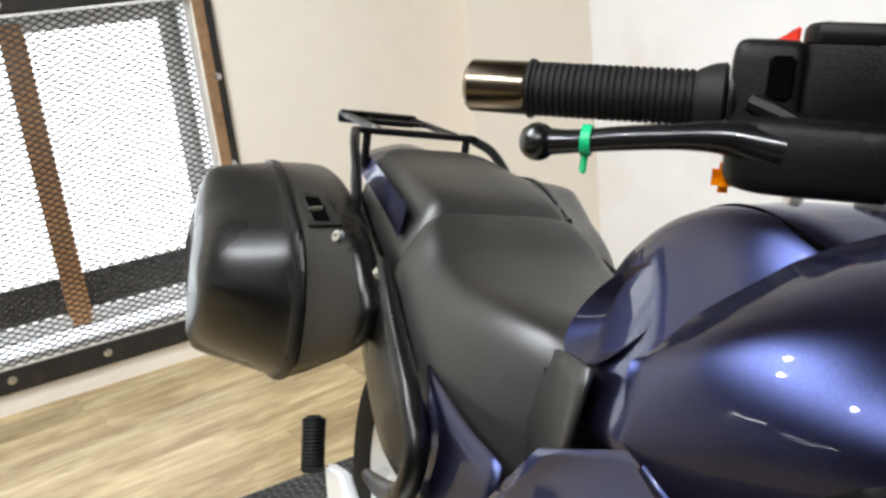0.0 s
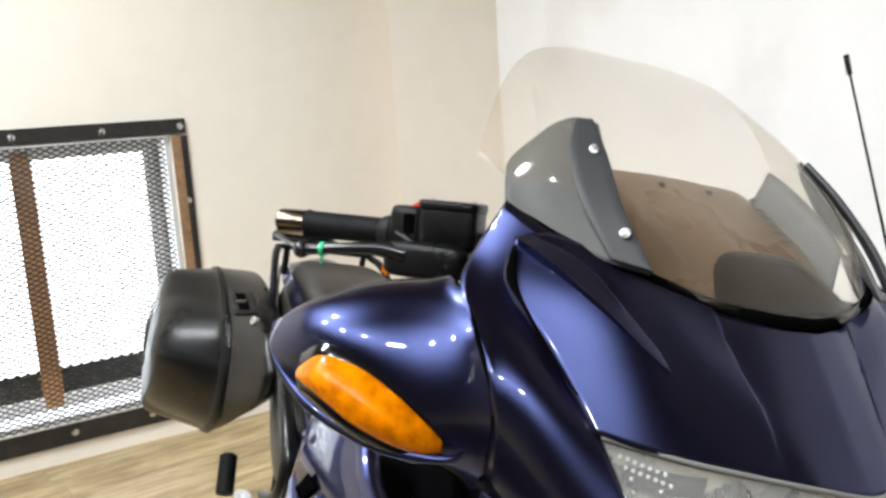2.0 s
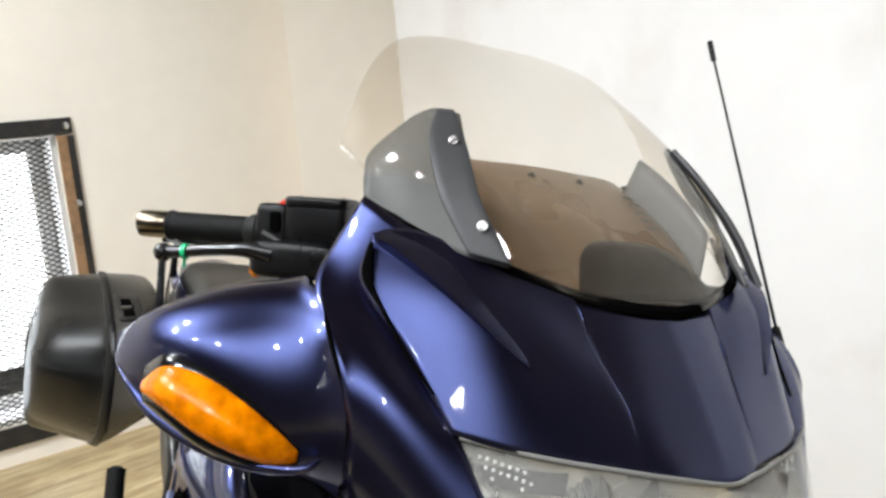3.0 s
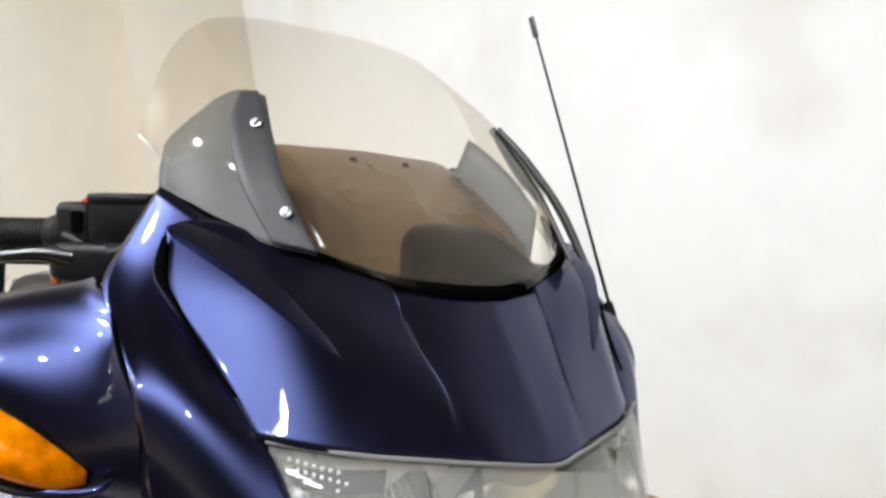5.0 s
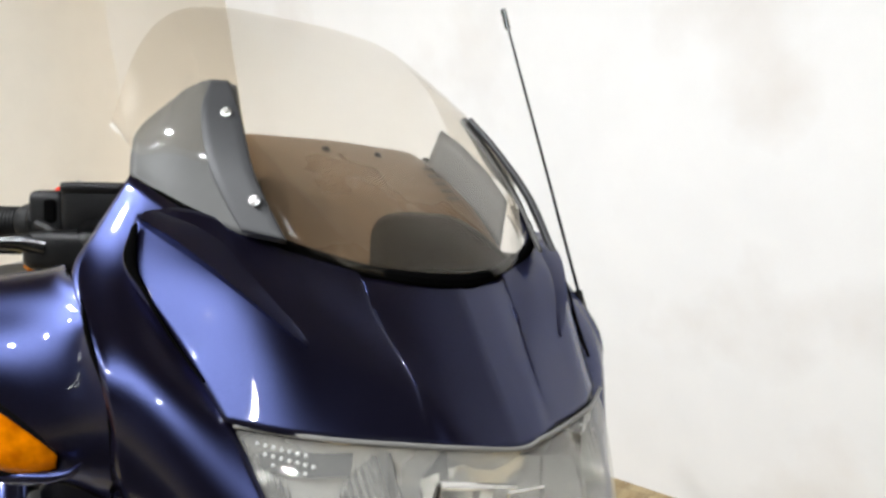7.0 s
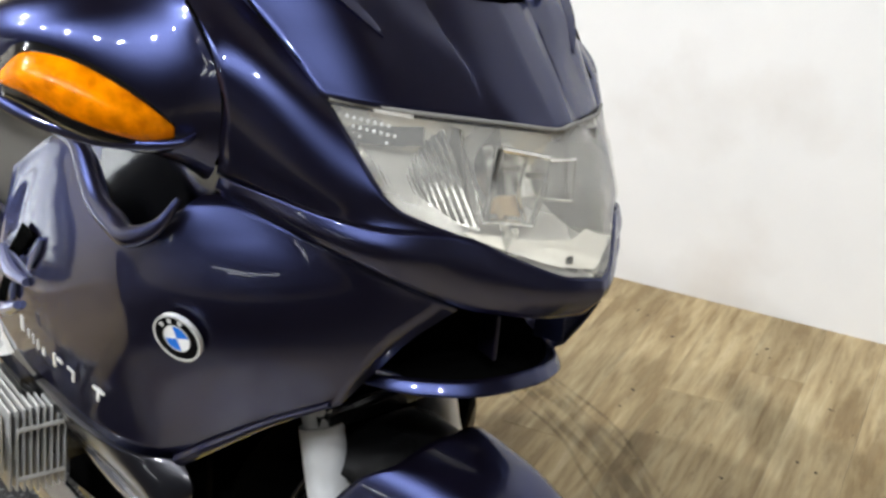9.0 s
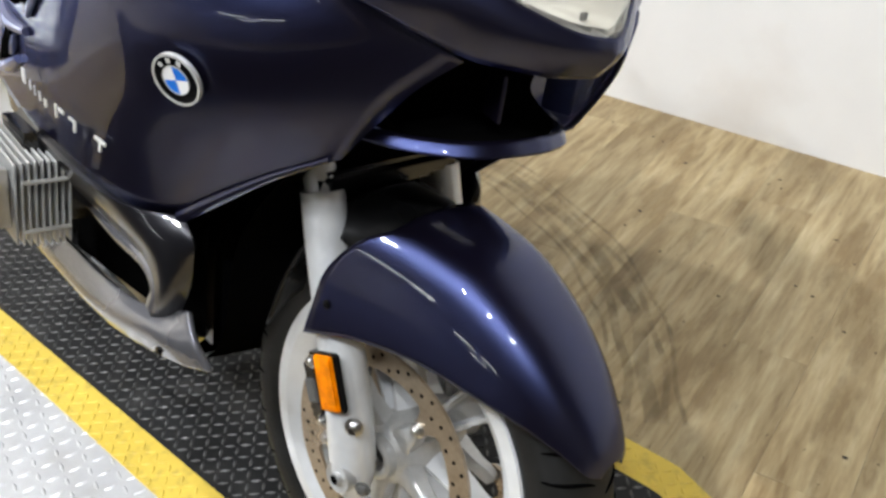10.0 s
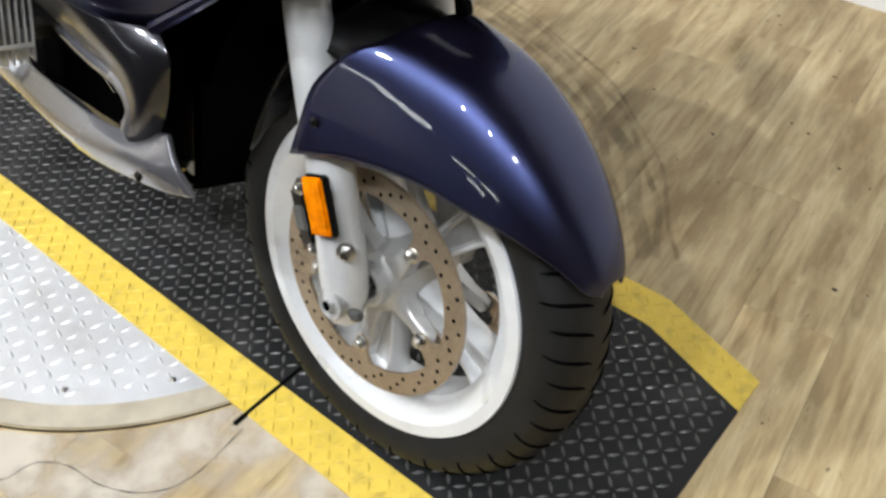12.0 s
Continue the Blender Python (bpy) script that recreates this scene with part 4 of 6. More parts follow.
def front_fender():
    """One painted shell: a rounded crown with flat flanks that reach down past the tyre."""
    st = [(0.005, 0.648, 0.482, 0.136), (0.050, 0.643, 0.503, 0.120), (0.100, 0.632, 0.512, 0.106), (0.146, 0.610, 0.506, 0.095),
          (0.195, 0.577, 0.498, 0.083), (0.2325, 0.543, 0.486, 0.069), (0.264, 0.506, 0.468, 0.052), (0.283, 0.476, 0.452, 0.038), (0.292, 0.455, 0.445, 0.020)]
    mid = -0.014
    rows = []
    for x, zt, zs, w in st:
        r = []
        flat = min(0.055 * w / 0.125, 0.6 * (zt - zs))
        for u in (-1.0, -0.94, -0.84, -0.70, -0.52, -0.28, 0.0, 0.28, 0.52, 0.70, 0.84, 0.94, 1.0):
            k = abs(u)
            z = zt - flat * k ** 2 - (zt - zs - flat) * max(0.0, (k - 0.58) / 0.42) ** 2.1
            # the rear edge is cut back towards the flanks
            turned = min(1.0, max(0.0, (k - 0.56) / 0.27))
            back = (0.034 * k ** 2 + 0.047 * turned * turned * (3 - 2 * turned)) * max(0.0, 1 - (x - 0.005) / 0.12)
            r.append((x - back, mid + math.copysign(w * k ** 0.88, u), z))
        rows.append(r)
    bm = sheet(rows, nu=4, nv=6)
    solid(part("front_fender", turn(bm), PAINT, bike, "glossy dark blue front fender", sharp=50), 0.004, 1.0)
    # black inner mudguard between the fork legs
    rows = [[(x - 0.02 * abs(u), mid + 0.094 * u, z - 0.055 * abs(u) ** 2.5) for u in (-1, -0.6, 0, 0.6, 1)] for x, z in ((0.035, 0.634), (-0.01, 0.646), (-0.045, 0.652), (-0.080, 0.650), (-0.122, 0.615), (-0.160, 0.545), (-0.185, 0.47))]
    solid(part("inner_mudguard", turn(sheet(rows, nu=4, nv=5)), BLACK, bike, "black inner mudguard"), 0.004)
    for s in (-1, 1):
        part("fender_bolt", turn(bolt(bmesh.new(), (-0.050, -0.018 + s * 0.124, 0.53), (0, s, 0), 0.0045, 0.003)), GLOSS_BLACK, bike)


front_fender()

# ---- bodywork ----
def eased(bm, turns=14):
    """Takes the ripples out of a panel, leaving its edges where they are."""
    inner = [v for v in bm.verts if not v.is_boundary]
    for _ in range(turns):
        bmesh.ops.smooth_vert(bm, verts=inner, factor=0.5, use_axis_x=True, use_axis_y=True, use_axis_z=True)
    return bm


def nose_cowl():
    grid = [
        [(-0.006, 0, 1.155), (-0.012, -0.055, 1.156), (-0.025, -0.094, 1.159), (-0.033, -0.104, 1.168), (-0.066, -0.170, 1.188), (-0.112, -0.226, 1.206), (-0.128, -0.262, 1.198)],
        [(0.034, 0, 1.108), (0.027, -0.055, 1.110), (0.012, -0.088, 1.117), (0.002, -0.097, 1.127), (-0.020, -0.155, 1.147), (-0.050, -0.215, 1.162), (-0.100, -0.278, 1.156)],
        [(0.067, 0, 1.070), (0.060, -0.055, 1.072), (0.050, -0.078, 1.078), (0.044, -0.088, 1.084), (0.020, -0.145, 1.096), (-0.003, -0.197, 1.108), (-0.042, -0.254, 1.106)],
        [(0.100, 0, 1.031), (0.094, -0.050, 1.034), (0.083, -0.075, 1.036), (0.076, -0.092, 1.038), (0.056, -0.150, 1.041), (0.038, -0.190, 1.044), (0.012, -0.228, 1.050)],
    ]
    solid(part("nose_cowl", sheet(grid, nu=7, nv=10, mirror=True), PAINT, bike, "glossy dark blue nose cowl above the headlamp", sharp=40), 0.003, 1.0)
    # raised crease, and below it a near-black wedge sheet for the shaded vent, on each side
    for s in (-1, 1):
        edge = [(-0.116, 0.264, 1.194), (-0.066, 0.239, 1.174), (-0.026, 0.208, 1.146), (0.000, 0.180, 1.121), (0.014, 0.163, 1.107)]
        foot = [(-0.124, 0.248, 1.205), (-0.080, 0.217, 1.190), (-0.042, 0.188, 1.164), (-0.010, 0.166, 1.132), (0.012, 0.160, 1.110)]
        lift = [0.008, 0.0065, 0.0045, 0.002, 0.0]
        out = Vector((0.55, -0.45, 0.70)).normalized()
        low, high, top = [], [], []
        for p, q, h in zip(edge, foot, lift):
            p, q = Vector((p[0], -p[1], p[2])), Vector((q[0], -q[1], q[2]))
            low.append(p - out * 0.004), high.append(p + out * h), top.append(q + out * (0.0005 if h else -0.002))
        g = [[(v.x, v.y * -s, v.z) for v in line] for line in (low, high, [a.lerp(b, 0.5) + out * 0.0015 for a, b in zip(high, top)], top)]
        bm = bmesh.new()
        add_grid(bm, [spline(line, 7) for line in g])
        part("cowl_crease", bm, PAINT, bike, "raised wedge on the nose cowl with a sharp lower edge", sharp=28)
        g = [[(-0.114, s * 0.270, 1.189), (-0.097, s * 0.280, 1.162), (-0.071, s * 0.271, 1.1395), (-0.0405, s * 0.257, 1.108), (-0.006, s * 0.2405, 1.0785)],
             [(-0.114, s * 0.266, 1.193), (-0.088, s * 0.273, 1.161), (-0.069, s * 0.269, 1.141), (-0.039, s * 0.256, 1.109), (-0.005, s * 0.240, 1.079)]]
        solid(part("vent_mouth", sheet(g, nu=6, nv=2), DARK, bike, "near-black sheet for the shaded vent slot"), 0.003, 0.0)


# where the mirror housing meets the cheek, from the neck down
SEAM = [(-0.128, -0.3160, 1.1500), (-0.098, -0.3123, 1.1303), (-0.058, -0.3136, 1.1025), (-0.042, -0.3039, 1.0691), (-0.037, -0.2994, 1.0403), (-0.046, -0.2940, 1.0116), (-0.070, -0.2859, 0.9761)]
CHEEK = [
    [(-0.108, -0.222, 1.203), (-0.140, -0.244, 1.219), (-0.169, -0.257, 1.231)],
    [(-0.104, -0.266, 1.158), (-0.128, -0.279, 1.170), (-0.156, -0.288, 1.180)],
    [(-0.046, -0.248, 1.103), (-0.074, -0.286, 1.122), (-0.120, -0.3145, 1.145)],
    [(0.012, -0.223, 1.047), (-0.012, -0.270, 1.070), (-0.052, -0.3105, 1.094)],
    [(0.058, -0.203, 0.988), (0.014, -0.256, 1.014), (-0.037, -0.2994, 1.0403)],
    [(0.084, -0.184, 0.955), (0.026, -0.244, 0.972), (-0.051, -0.2925, 1.003)],
    [(0.113, -0.136, 0.936), (0.060, -0.212, 0.938), (-0.078, -0.280, 0.966)],
]


CHIN = [
    [(-0.080, -0.276, 0.962), (0.060, -0.212, 0.938), (0.113, -0.136, 0.936), (0.144, -0.090, 0.917), (0.172, -0.046, 0.901), (0.184, 0, 0.896)],
    [(-0.090, -0.274, 0.950), (0.062, -0.216, 0.922), (0.118, -0.138, 0.904), (0.150, -0.092, 0.890), (0.174, -0.047, 0.880), (0.184, 0, 0.877)],
    [(-0.104, -0.268, 0.940), (0.052, -0.212, 0.906), (0.108, -0.128, 0.866), (0.136, -0.086, 0.858), (0.154, -0.048, 0.854), (0.163, 0, 0.853)],
]


def cheeks():
    """Both fairing cheeks and the chin that joins them below the lamp."""
    for g in (CHEEK, flip(CHEEK)):
        solid(part("cheek_panel", eased(sheet(g, nu=8, nv=6), 16), PAINT, bike, "glossy dark blue fairing cheek beside the headlamp"), 0.005, 0.0)


def chin():
    solid(part("chin", sheet(CHIN, nu=8, nv=5, mirror=True), PAINT, bike, "dark blue chin below the headlamp"), 0.005, 0.0)
    # intake mouth, near-black to hold the shade inside it, and the lower lip
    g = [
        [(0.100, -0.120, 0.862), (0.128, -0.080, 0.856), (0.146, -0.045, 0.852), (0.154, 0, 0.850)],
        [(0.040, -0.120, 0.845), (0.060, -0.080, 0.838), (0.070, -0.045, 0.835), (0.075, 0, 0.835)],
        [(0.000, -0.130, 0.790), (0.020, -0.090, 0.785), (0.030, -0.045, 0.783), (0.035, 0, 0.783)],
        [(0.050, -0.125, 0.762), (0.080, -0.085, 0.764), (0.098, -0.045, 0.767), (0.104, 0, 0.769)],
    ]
    part("intake_mouth", sheet(g, nu=6, nv=5, mirror=True), DARK, bike, "air intake below the chin, its shade put in as near-black")
    g = [
        [(-0.020, -0.170, 0.766), (0.045, -0.134, 0.768), (0.090, -0.090, 0.771), (0.110, -0.046, 0.774), (0.116, 0, 0.776)],
        [(-0.020, -0.168, 0.752), (0.050, -0.136, 0.752), (0.098, -0.090, 0.754), (0.116, -0.046, 0.756), (0.121, 0, 0.757)],
        [(-0.060, -0.140, 0.750), (0.000, -0.105, 0.749), (0.050, -0.075, 0.749), (0.070, -0.040, 0.750), (0.074, 0, 0.751)],
    ]
    solid(part("lower_lip", sheet(g, nu=7, nv=4, mirror=True), PAINT, bike, "dark blue lower lip of the intake"), 0.004)
    for s in (-1, 1):
        part("intake_vane", box(bmesh.new(), (0.036, 0.004, 0.050), Matrix.Translation((0.088, s * 0.050, 0.815)) @ Matrix.Rotation(radians(18 * s), 4, "Z"), 0.0015), PAINT, bike, "small blue intake vane")


def side_panels():
    g = [
        [(0.108, -0.122, 0.858), (0.045, -0.208, 0.904), (-0.095, -0.268, 0.940), (-0.118, -0.312, 0.910), (-0.165, -0.330, 0.893), (-0.225, -0.330, 0.902), (-0.290, -0.322, 0.940), (-0.370, -0.325, 0.960), (-0.509, -0.333, 0.897)],
        [(0.080, -0.150, 0.825), (0.002, -0.245, 0.855), (-0.100, -0.303, 0.872), (-0.140, -0.320, 0.862), (-0.190, -0.335, 0.858), (-0.260, -0.340, 0.868), (-0.330, -0.341, 0.880), (-0.440, -0.342, 0.875), (-0.600, -0.322, 0.800)],
        [(0.050, -0.166, 0.785), (-0.030, -0.250, 0.785), (-0.120, -0.300, 0.785), (-0.175, -0.318, 0.772), (-0.235, -0.327, 0.764), (-0.305, -0.334, 0.760), (-0.390, -0.338, 0.755), (-0.510, -0.332, 0.740), (-0.670, -0.312, 0.715)],
        [(0.010, -0.180, 0.733), (-0.075, -0.205, 0.682), (-0.150, -0.225, 0.630), (-0.212, -0.240, 0.582), (-0.255, -0.285, 0.590), (-0.330, -0.312, 0.602), (-0.410, -0.322, 0.612), (-0.530, -0.322, 0.615), (-0.750, -0.300, 0.625)],
    ]
    for s in (1, -1):
        gg = g if s > 0 else flip(g)
        p = part("side_panel", eased(sheet(gg, nu=5, nv=9), 20), PAINT, bike, "glossy dark blue side fairing with roundel and silver lettering")
        solid(p, 0.005, 1.0 if s > 0 else -1.0)
        k = -s
        part("hand_hole_bead", tube(bmesh.new(), [(-0.370, k * 0.330, 0.962), (-0.320, k * 0.326, 0.958), (-0.290, k * 0.325, 0.942), (-0.240, k * 0.331, 0.908), (-0.192, k * 0.334, 0.896), (-0.150, k * 0.335, 0.890), (-0.118, k * 0.322, 0.906), (-0.105, k * 0.306, 0.936)],
                                    [0.004, 0.008, 0.013, 0.014, 0.014, 0.012, 0.008, 0.003], 14, 6), PAINT, p, "rounded blue rim of the hand hole")
        g2 = [[(-0.06, k * 0.215, 1.06), (-0.22, k * 0.235, 1.06), (-0.40, k * 0.235, 1.00)], [(-0.07, k * 0.235, 0.955), (-0.24, k * 0.26, 0.965), (-0.40, k * 0.26, 0.95)], [(-0.12, k * 0.24, 0.85), (-0.24, k * 0.27, 0.84), (-0.40, k * 0.27, 0.86)]]
        part("hole_lining", sheet(g2, nu=4, nv=4), GLOSS_BLACK, p, "black lining inside the hand hole")
        # two louvre ports near the rear edge: near-black sheets for their shade, beaded rims
        ports = (([[(-0.441, 0.345, 0.838), (-0.399, 0.345, 0.833)], [(-0.536, 0.334, 0.779), (-0.474, 0.340, 0.785)]], [(-0.602, 0.322, 0.766), (-0.530, 0.334, 0.752), (-0.456, 0.338, 0.755)], [(-0.380, 0.344, 0.832), (-0.404, 0.344, 0.806), (-0.436, 0.341, 0.779)]),
                 ([[(-0.575, 0.328, 0.738), (-0.541, 0.332, 0.726)], [(-0.668, 0.314, 0.664), (-0.580, 0.327, 0.690)]], [(-0.672, 0.312, 0.655), (-0.600, 0.322, 0.672), (-0.518, 0.331, 0.704)], [(-0.524, 0.333, 0.735), (-0.530, 0.333, 0.720), (-0.545, 0.331, 0.705)]))
        for quad, bead, lip in ports:
            v = part("slot", sheet([[(x, k * y, z) for x, y, z in row] for row in quad], nu=4, nv=4), DARK, p, "near-black sheet laid on the panel for the shaded louvre port")
            solid(v, 0.002, 0.0)
            part("slot_rim", tube(bmesh.new(), [(x, k * y, z) for x, y, z in bead], [0.005, 0.010, 0.006], 10, 6), CHROME_BLUE, v, "glossy bead below the port")
            part("slot_rim", tube(bmesh.new(), [(x, k * y, z) for x, y, z in lip], [0.003, 0.005, 0.003], 10, 6), CHROME_BLUE, v, "glossy lip of the port")
        part("panel_lip", tube(bmesh.new(), [(-0.216, k * 0.243, 0.586), (-0.150, k * 0.229, 0.633), (-0.075, k * 0.209, 0.685), (0.0, k * 0.186, 0.730)], [0.010, 0.008, 0.005, 0.003], 10, 6), PAINT, p, "rolled lower lip of the side fairing")


# each section of the housing, outward from the seam: how far out, the ridge, the brow over the lens, the lip under it, the lowest point
POD = [(0.330, (-0.178, 1.1465), (-0.118, 1.138), (-0.082, 1.101), (-0.066, 1.058), (-0.064, 1.020), (-0.072, 0.988), (-0.104, 0.974), (-0.200, 1.000)),
       (0.360, (-0.185, 1.1405), (-0.134, 1.131), (-0.105, 1.098), (-0.088, 1.060), (-0.090, 1.026), (-0.090, 0.990), (-0.116, 0.977), (-0.205, 1.010)),
       (0.390, (-0.190, 1.1320), (-0.145, 1.122), (-0.122, 1.104), (-0.102, 1.079), (-0.112, 1.040), (-0.116, 0.994), (-0.140, 0.984), (-0.212, 1.018)),
       (0.415, (-0.192, 1.1200), (-0.164, 1.115), (-0.144, 1.104), (-0.122, 1.085), (-0.134, 1.048), (-0.145, 1.001), (-0.165, 0.994), (-0.220, 1.026)),
       (0.437, (-0.200, 1.1080), (-0.180, 1.105), (-0.162, 1.096), (-0.144, 1.082), (-0.158, 1.052), (-0.178, 1.013), (-0.192, 1.009), (-0.226, 1.034)),
       (0.452, (-0.212, 1.0950), (-0.200, 1.092), (-0.186, 1.084), (-0.176, 1.074), (-0.186, 1.050), (-0.204, 1.029), (-0.212, 1.026), (-0.230, 1.040)),
       (0.461, (-0.226, 1.0740), (-0.221, 1.073), (-0.215, 1.066), (-0.212, 1.056), (-0.215, 1.048), (-0.221, 1.042), (-0.224, 1.041), (-0.232, 1.046)),
       (0.4635, (-0.231, 1.0530), (-0.231, 1.0520), (-0.2305, 1.0494), (-0.2305, 1.0490), (-0.2305, 1.0486), (-0.231, 1.0482), (-0.231, 1.0480), (-0.232, 1.0480))]


def mirror_pods():
    """Mirror housings that grow out of the cheeks, each with an amber signal lens sunk in its front above a rolled lip."""
    for s in (-1, 1):
        dx = 0.0 if s < 0 else -0.070          # the far housing is moved back to fit the camera's view
        first = [(-0.215, -0.300, 1.142), (-0.170, -0.310, 1.150), *SEAM, (-0.110, -0.280, 0.955), (-0.200, -0.270, 0.990)]
        n = 44
        rows = [even(spline([(x + dx + 0.0015, s * (0.0012 - y), z) for x, y, z in first], 8), n)]
        for y, *sec in POD:
            path = [(-0.240 if y < 0.463 else -0.232, -y, sec[0][1] - (0.016 if y < 0.46 else 0.001)), *[(x, -y, z) for x, z in sec]]
            rows.append(even(spline([(x + dx, s * -yy, z) for x, yy, z in path], 8), n))
        cols = [spline([r[j] for r in rows], 5) for j in range(n)]
        bm = bmesh.new()
        vs = add_grid(bm, [[c[i] for c in cols] for i in range(len(cols[0]))])
        eased(bm, 40)
        bm.faces.new(vs[-1])
        pod = part("mirror_pod", bm, PAINT, bike, "glossy dark blue mirror housing with amber signal", sharp=60)
        part("mirror_glass", prism(bmesh.new(), [(0.034 * math.cos(a), 0.060 * math.sin(a)) for a in [2 * math.pi * k / 24 for k in range(24)]], 0.003,
                                   Matrix.Translation((-0.226 + dx, s * 0.36, 1.064)) @ Matrix.Rotation(radians(-90), 4, "Y")), CHROME, pod, "mirror glass")
        lip = [(-0.222, 0.4610, 1.0440), (-0.203, 0.4480, 1.0270), (-0.173, 0.4325, 1.0125), (-0.138, 0.4060, 1.0000), (-0.100, 0.3740, 0.9935), (-0.072, 0.3440, 0.9950), (-0.060, 0.3240, 0.9990), (-0.060, 0.3130, 1.0060)]
        part("pod_lip", tube(bmesh.new(), [(x + dx, s * y, z) for x, y, z in lip], [0.002, 0.005, 0.0065, 0.0065, 0.006, 0.005, 0.004, 0.0015], 12, 6), PAINT, pod, "rolled blue lip under the signal")
        part("pod_seam", tube(bmesh.new(), [(x + dx + 0.0005, s * (0.0005 - y), z) for x, y, z in SEAM], 0.0022, 8, 5), DARK, pod, "dark seam beside the cheek")
        signal(s, pod, dx)


def signal(s, pod, dx):
    # almond lens: centre line from the outer end in to the cheek, half height along it
    line = [(-0.172, 0.443, 1.042), (-0.146, 0.430, 1.048), (-0.120, 0.403, 1.038), (-0.100, 0.372, 1.024), (-0.086, 0.346, 1.012), (-0.080, 0.327, 1.006)]
    half = [0.003, 0.0165, 0.0235, 0.0210, 0.0130, 0.003]
    for nm, mat, grow, lift, lab in (("signal_surround", GLOSS_BLACK, 0.012, 0.000, "black surround of the signal"), ("signal_lens", AMBER, 0.0, 0.002, "amber ribbed signal lens")):
        rows = []
        for v in (-1.0, -0.75, -0.4, 0.0, 0.4, 0.75, 1.0):
            r = []
            for (x, y, z), h in zip(line, half):
                hh = h + grow
                bulge = (0.008 if grow == 0 else 0.003) * (1 - v * v) * min(1.0, h / 0.02)
                zz = z + v * hh
                r.append((x + dx + 0.008 + lift + bulge - 0.34 * v * hh * (1 if v > 0 else 0.05) - (0.006 if grow and abs(v) == 1 else 0), s * (y + 0.002 + lift * 0.6 + bulge * 0.7 - 0.10 * abs(v) * hh), zz))
            rows.append(r)
        bm = sheet(rows, nu=6, nv=3)
        solid(part(nm, bm, mat, pod, lab), 0.006, 0.0)


nose_cowl()
cheeks()
chin()
side_panels()
mirror_pods()


def headlamp():
    rim = [
        [(0.102, 0, 1.029), (0.094, -0.055, 1.033), (0.076, -0.105, 1.036), (0.050, -0.165, 1.040), (0.016, -0.221, 1.046)],
        [(0.139, 0, 0.990), (0.130, -0.055, 0.992), (0.108, -0.106, 0.998), (0.076, -0.165, 1.008), (0.034, -0.215, 1.022)],
        [(0.168, 0, 0.945), (0.158, -0.052, 0.947), (0.132, -0.100, 0.955), (0.098, -0.152, 0.968), (0.058, -0.203, 0.986)],
        [(0.184, 0, 0.897), (0.172, -0.046, 0.902), (0.144, -0.090, 0.917), (0.113, -0.135, 0.936), (0.084, -0.184, 0.955)],
    ]
    lens = part("headlamp", sheet(rim, nu=8, nv=7, mirror=True), LENS, bike, "wide clear headlamp with chromed reflectors")
    solid(lens, 0.003)
    lens.visible_shadow = False
    # shell behind
    back = []
    for i, r in enumerate(rim):
        back.append([(x - (0.012 if i in (0, 3) else 0.075) * (1 - 0.55 * abs(y) / 0.22), y * 0.985, z - 0.003) for x, y, z in r])
    part("lamp_shell", sheet(back, nu=8, nv=7, mirror=True), LAMP_HOUSING, lens, "pale silvered lamp shell")
    for s in (-1, 1):
        # fluted outer reflector
        bm = bmesh.new()
        rows = []
        for i in range(9):
            v = i / 8
            r = []
            for j in range(81):
                u = j / 80
                x = 0.006 + 0.055 * u + 0.05 * v - 0.030 * math.sin(math.pi * u) + 0.0042 * math.sin(j * 1.5708) * (0.5 + v)
                y = 0.212 - 0.095 * u - 0.012 * v
                z = 1.036 - 0.010 * u - (0.070 + 0.02 * u) * v
                r.append((x, s * y, z))
            rows.append(r)
        add_grid(bm, rows)
        part("fluted_reflector", bm, CHROME, lens, "fluted chrome reflector")
        # thin chrome bar added for the highlight between outer and main reflector
        part("divider", tube(bmesh.new(), [(0.070, s * 0.112, 1.030), (0.098, s * 0.112, 0.990), (0.118, s * 0.108, 0.945)], 0.0014, 8), CHROME, lens)
        # dark corner behind the white glint beads
        g = [[(0.000, s * 0.208, 1.040), (0.030, s * 0.172, 1.036), (0.052, s * 0.135, 1.030)], [(0.008, s * 0.204, 1.010), (0.038, s * 0.172, 1.008), (0.056, s * 0.138, 1.010)]]
        part("corner_backing", sheet(g, nu=4, nv=3), SMOKE_DARK, lens, "dark smoked corner of the lamp")
        # small white beads, painted to stand for glints in the outer corner
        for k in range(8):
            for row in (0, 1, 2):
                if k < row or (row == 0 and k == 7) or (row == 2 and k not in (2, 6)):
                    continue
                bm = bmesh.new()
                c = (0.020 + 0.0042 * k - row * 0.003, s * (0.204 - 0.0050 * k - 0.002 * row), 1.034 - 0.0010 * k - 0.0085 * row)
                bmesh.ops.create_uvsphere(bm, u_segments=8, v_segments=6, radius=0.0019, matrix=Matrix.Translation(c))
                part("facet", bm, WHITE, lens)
    # main reflector: a wide bowl with a framed projector
    bm = bmesh.new()
    rows = []
    for i in range(10):
        v = i / 9
        rows.append([(0.095 + 0.05 * v - 0.045 * math.sin(math.pi * (j / 16)) * (0.5 + 0.5 * math.sin(math.pi * v)), -0.098 + 0.196 * j / 16, 1.015 - 0.105 * v) for j in range(17)])
    add_grid(bm, rows)
    part("main_reflector", bm, CHROME, lens, "chrome main reflector")
    # skewed projector frame with a tan shade, a second window beside it, and a smoked bowl
    def framed(name, x, corners, r, mat, label):
        bm = bmesh.new()
        for i in range(4):
            (y0, z0), (y1, z1) = corners[i], corners[(i + 1) % 4]
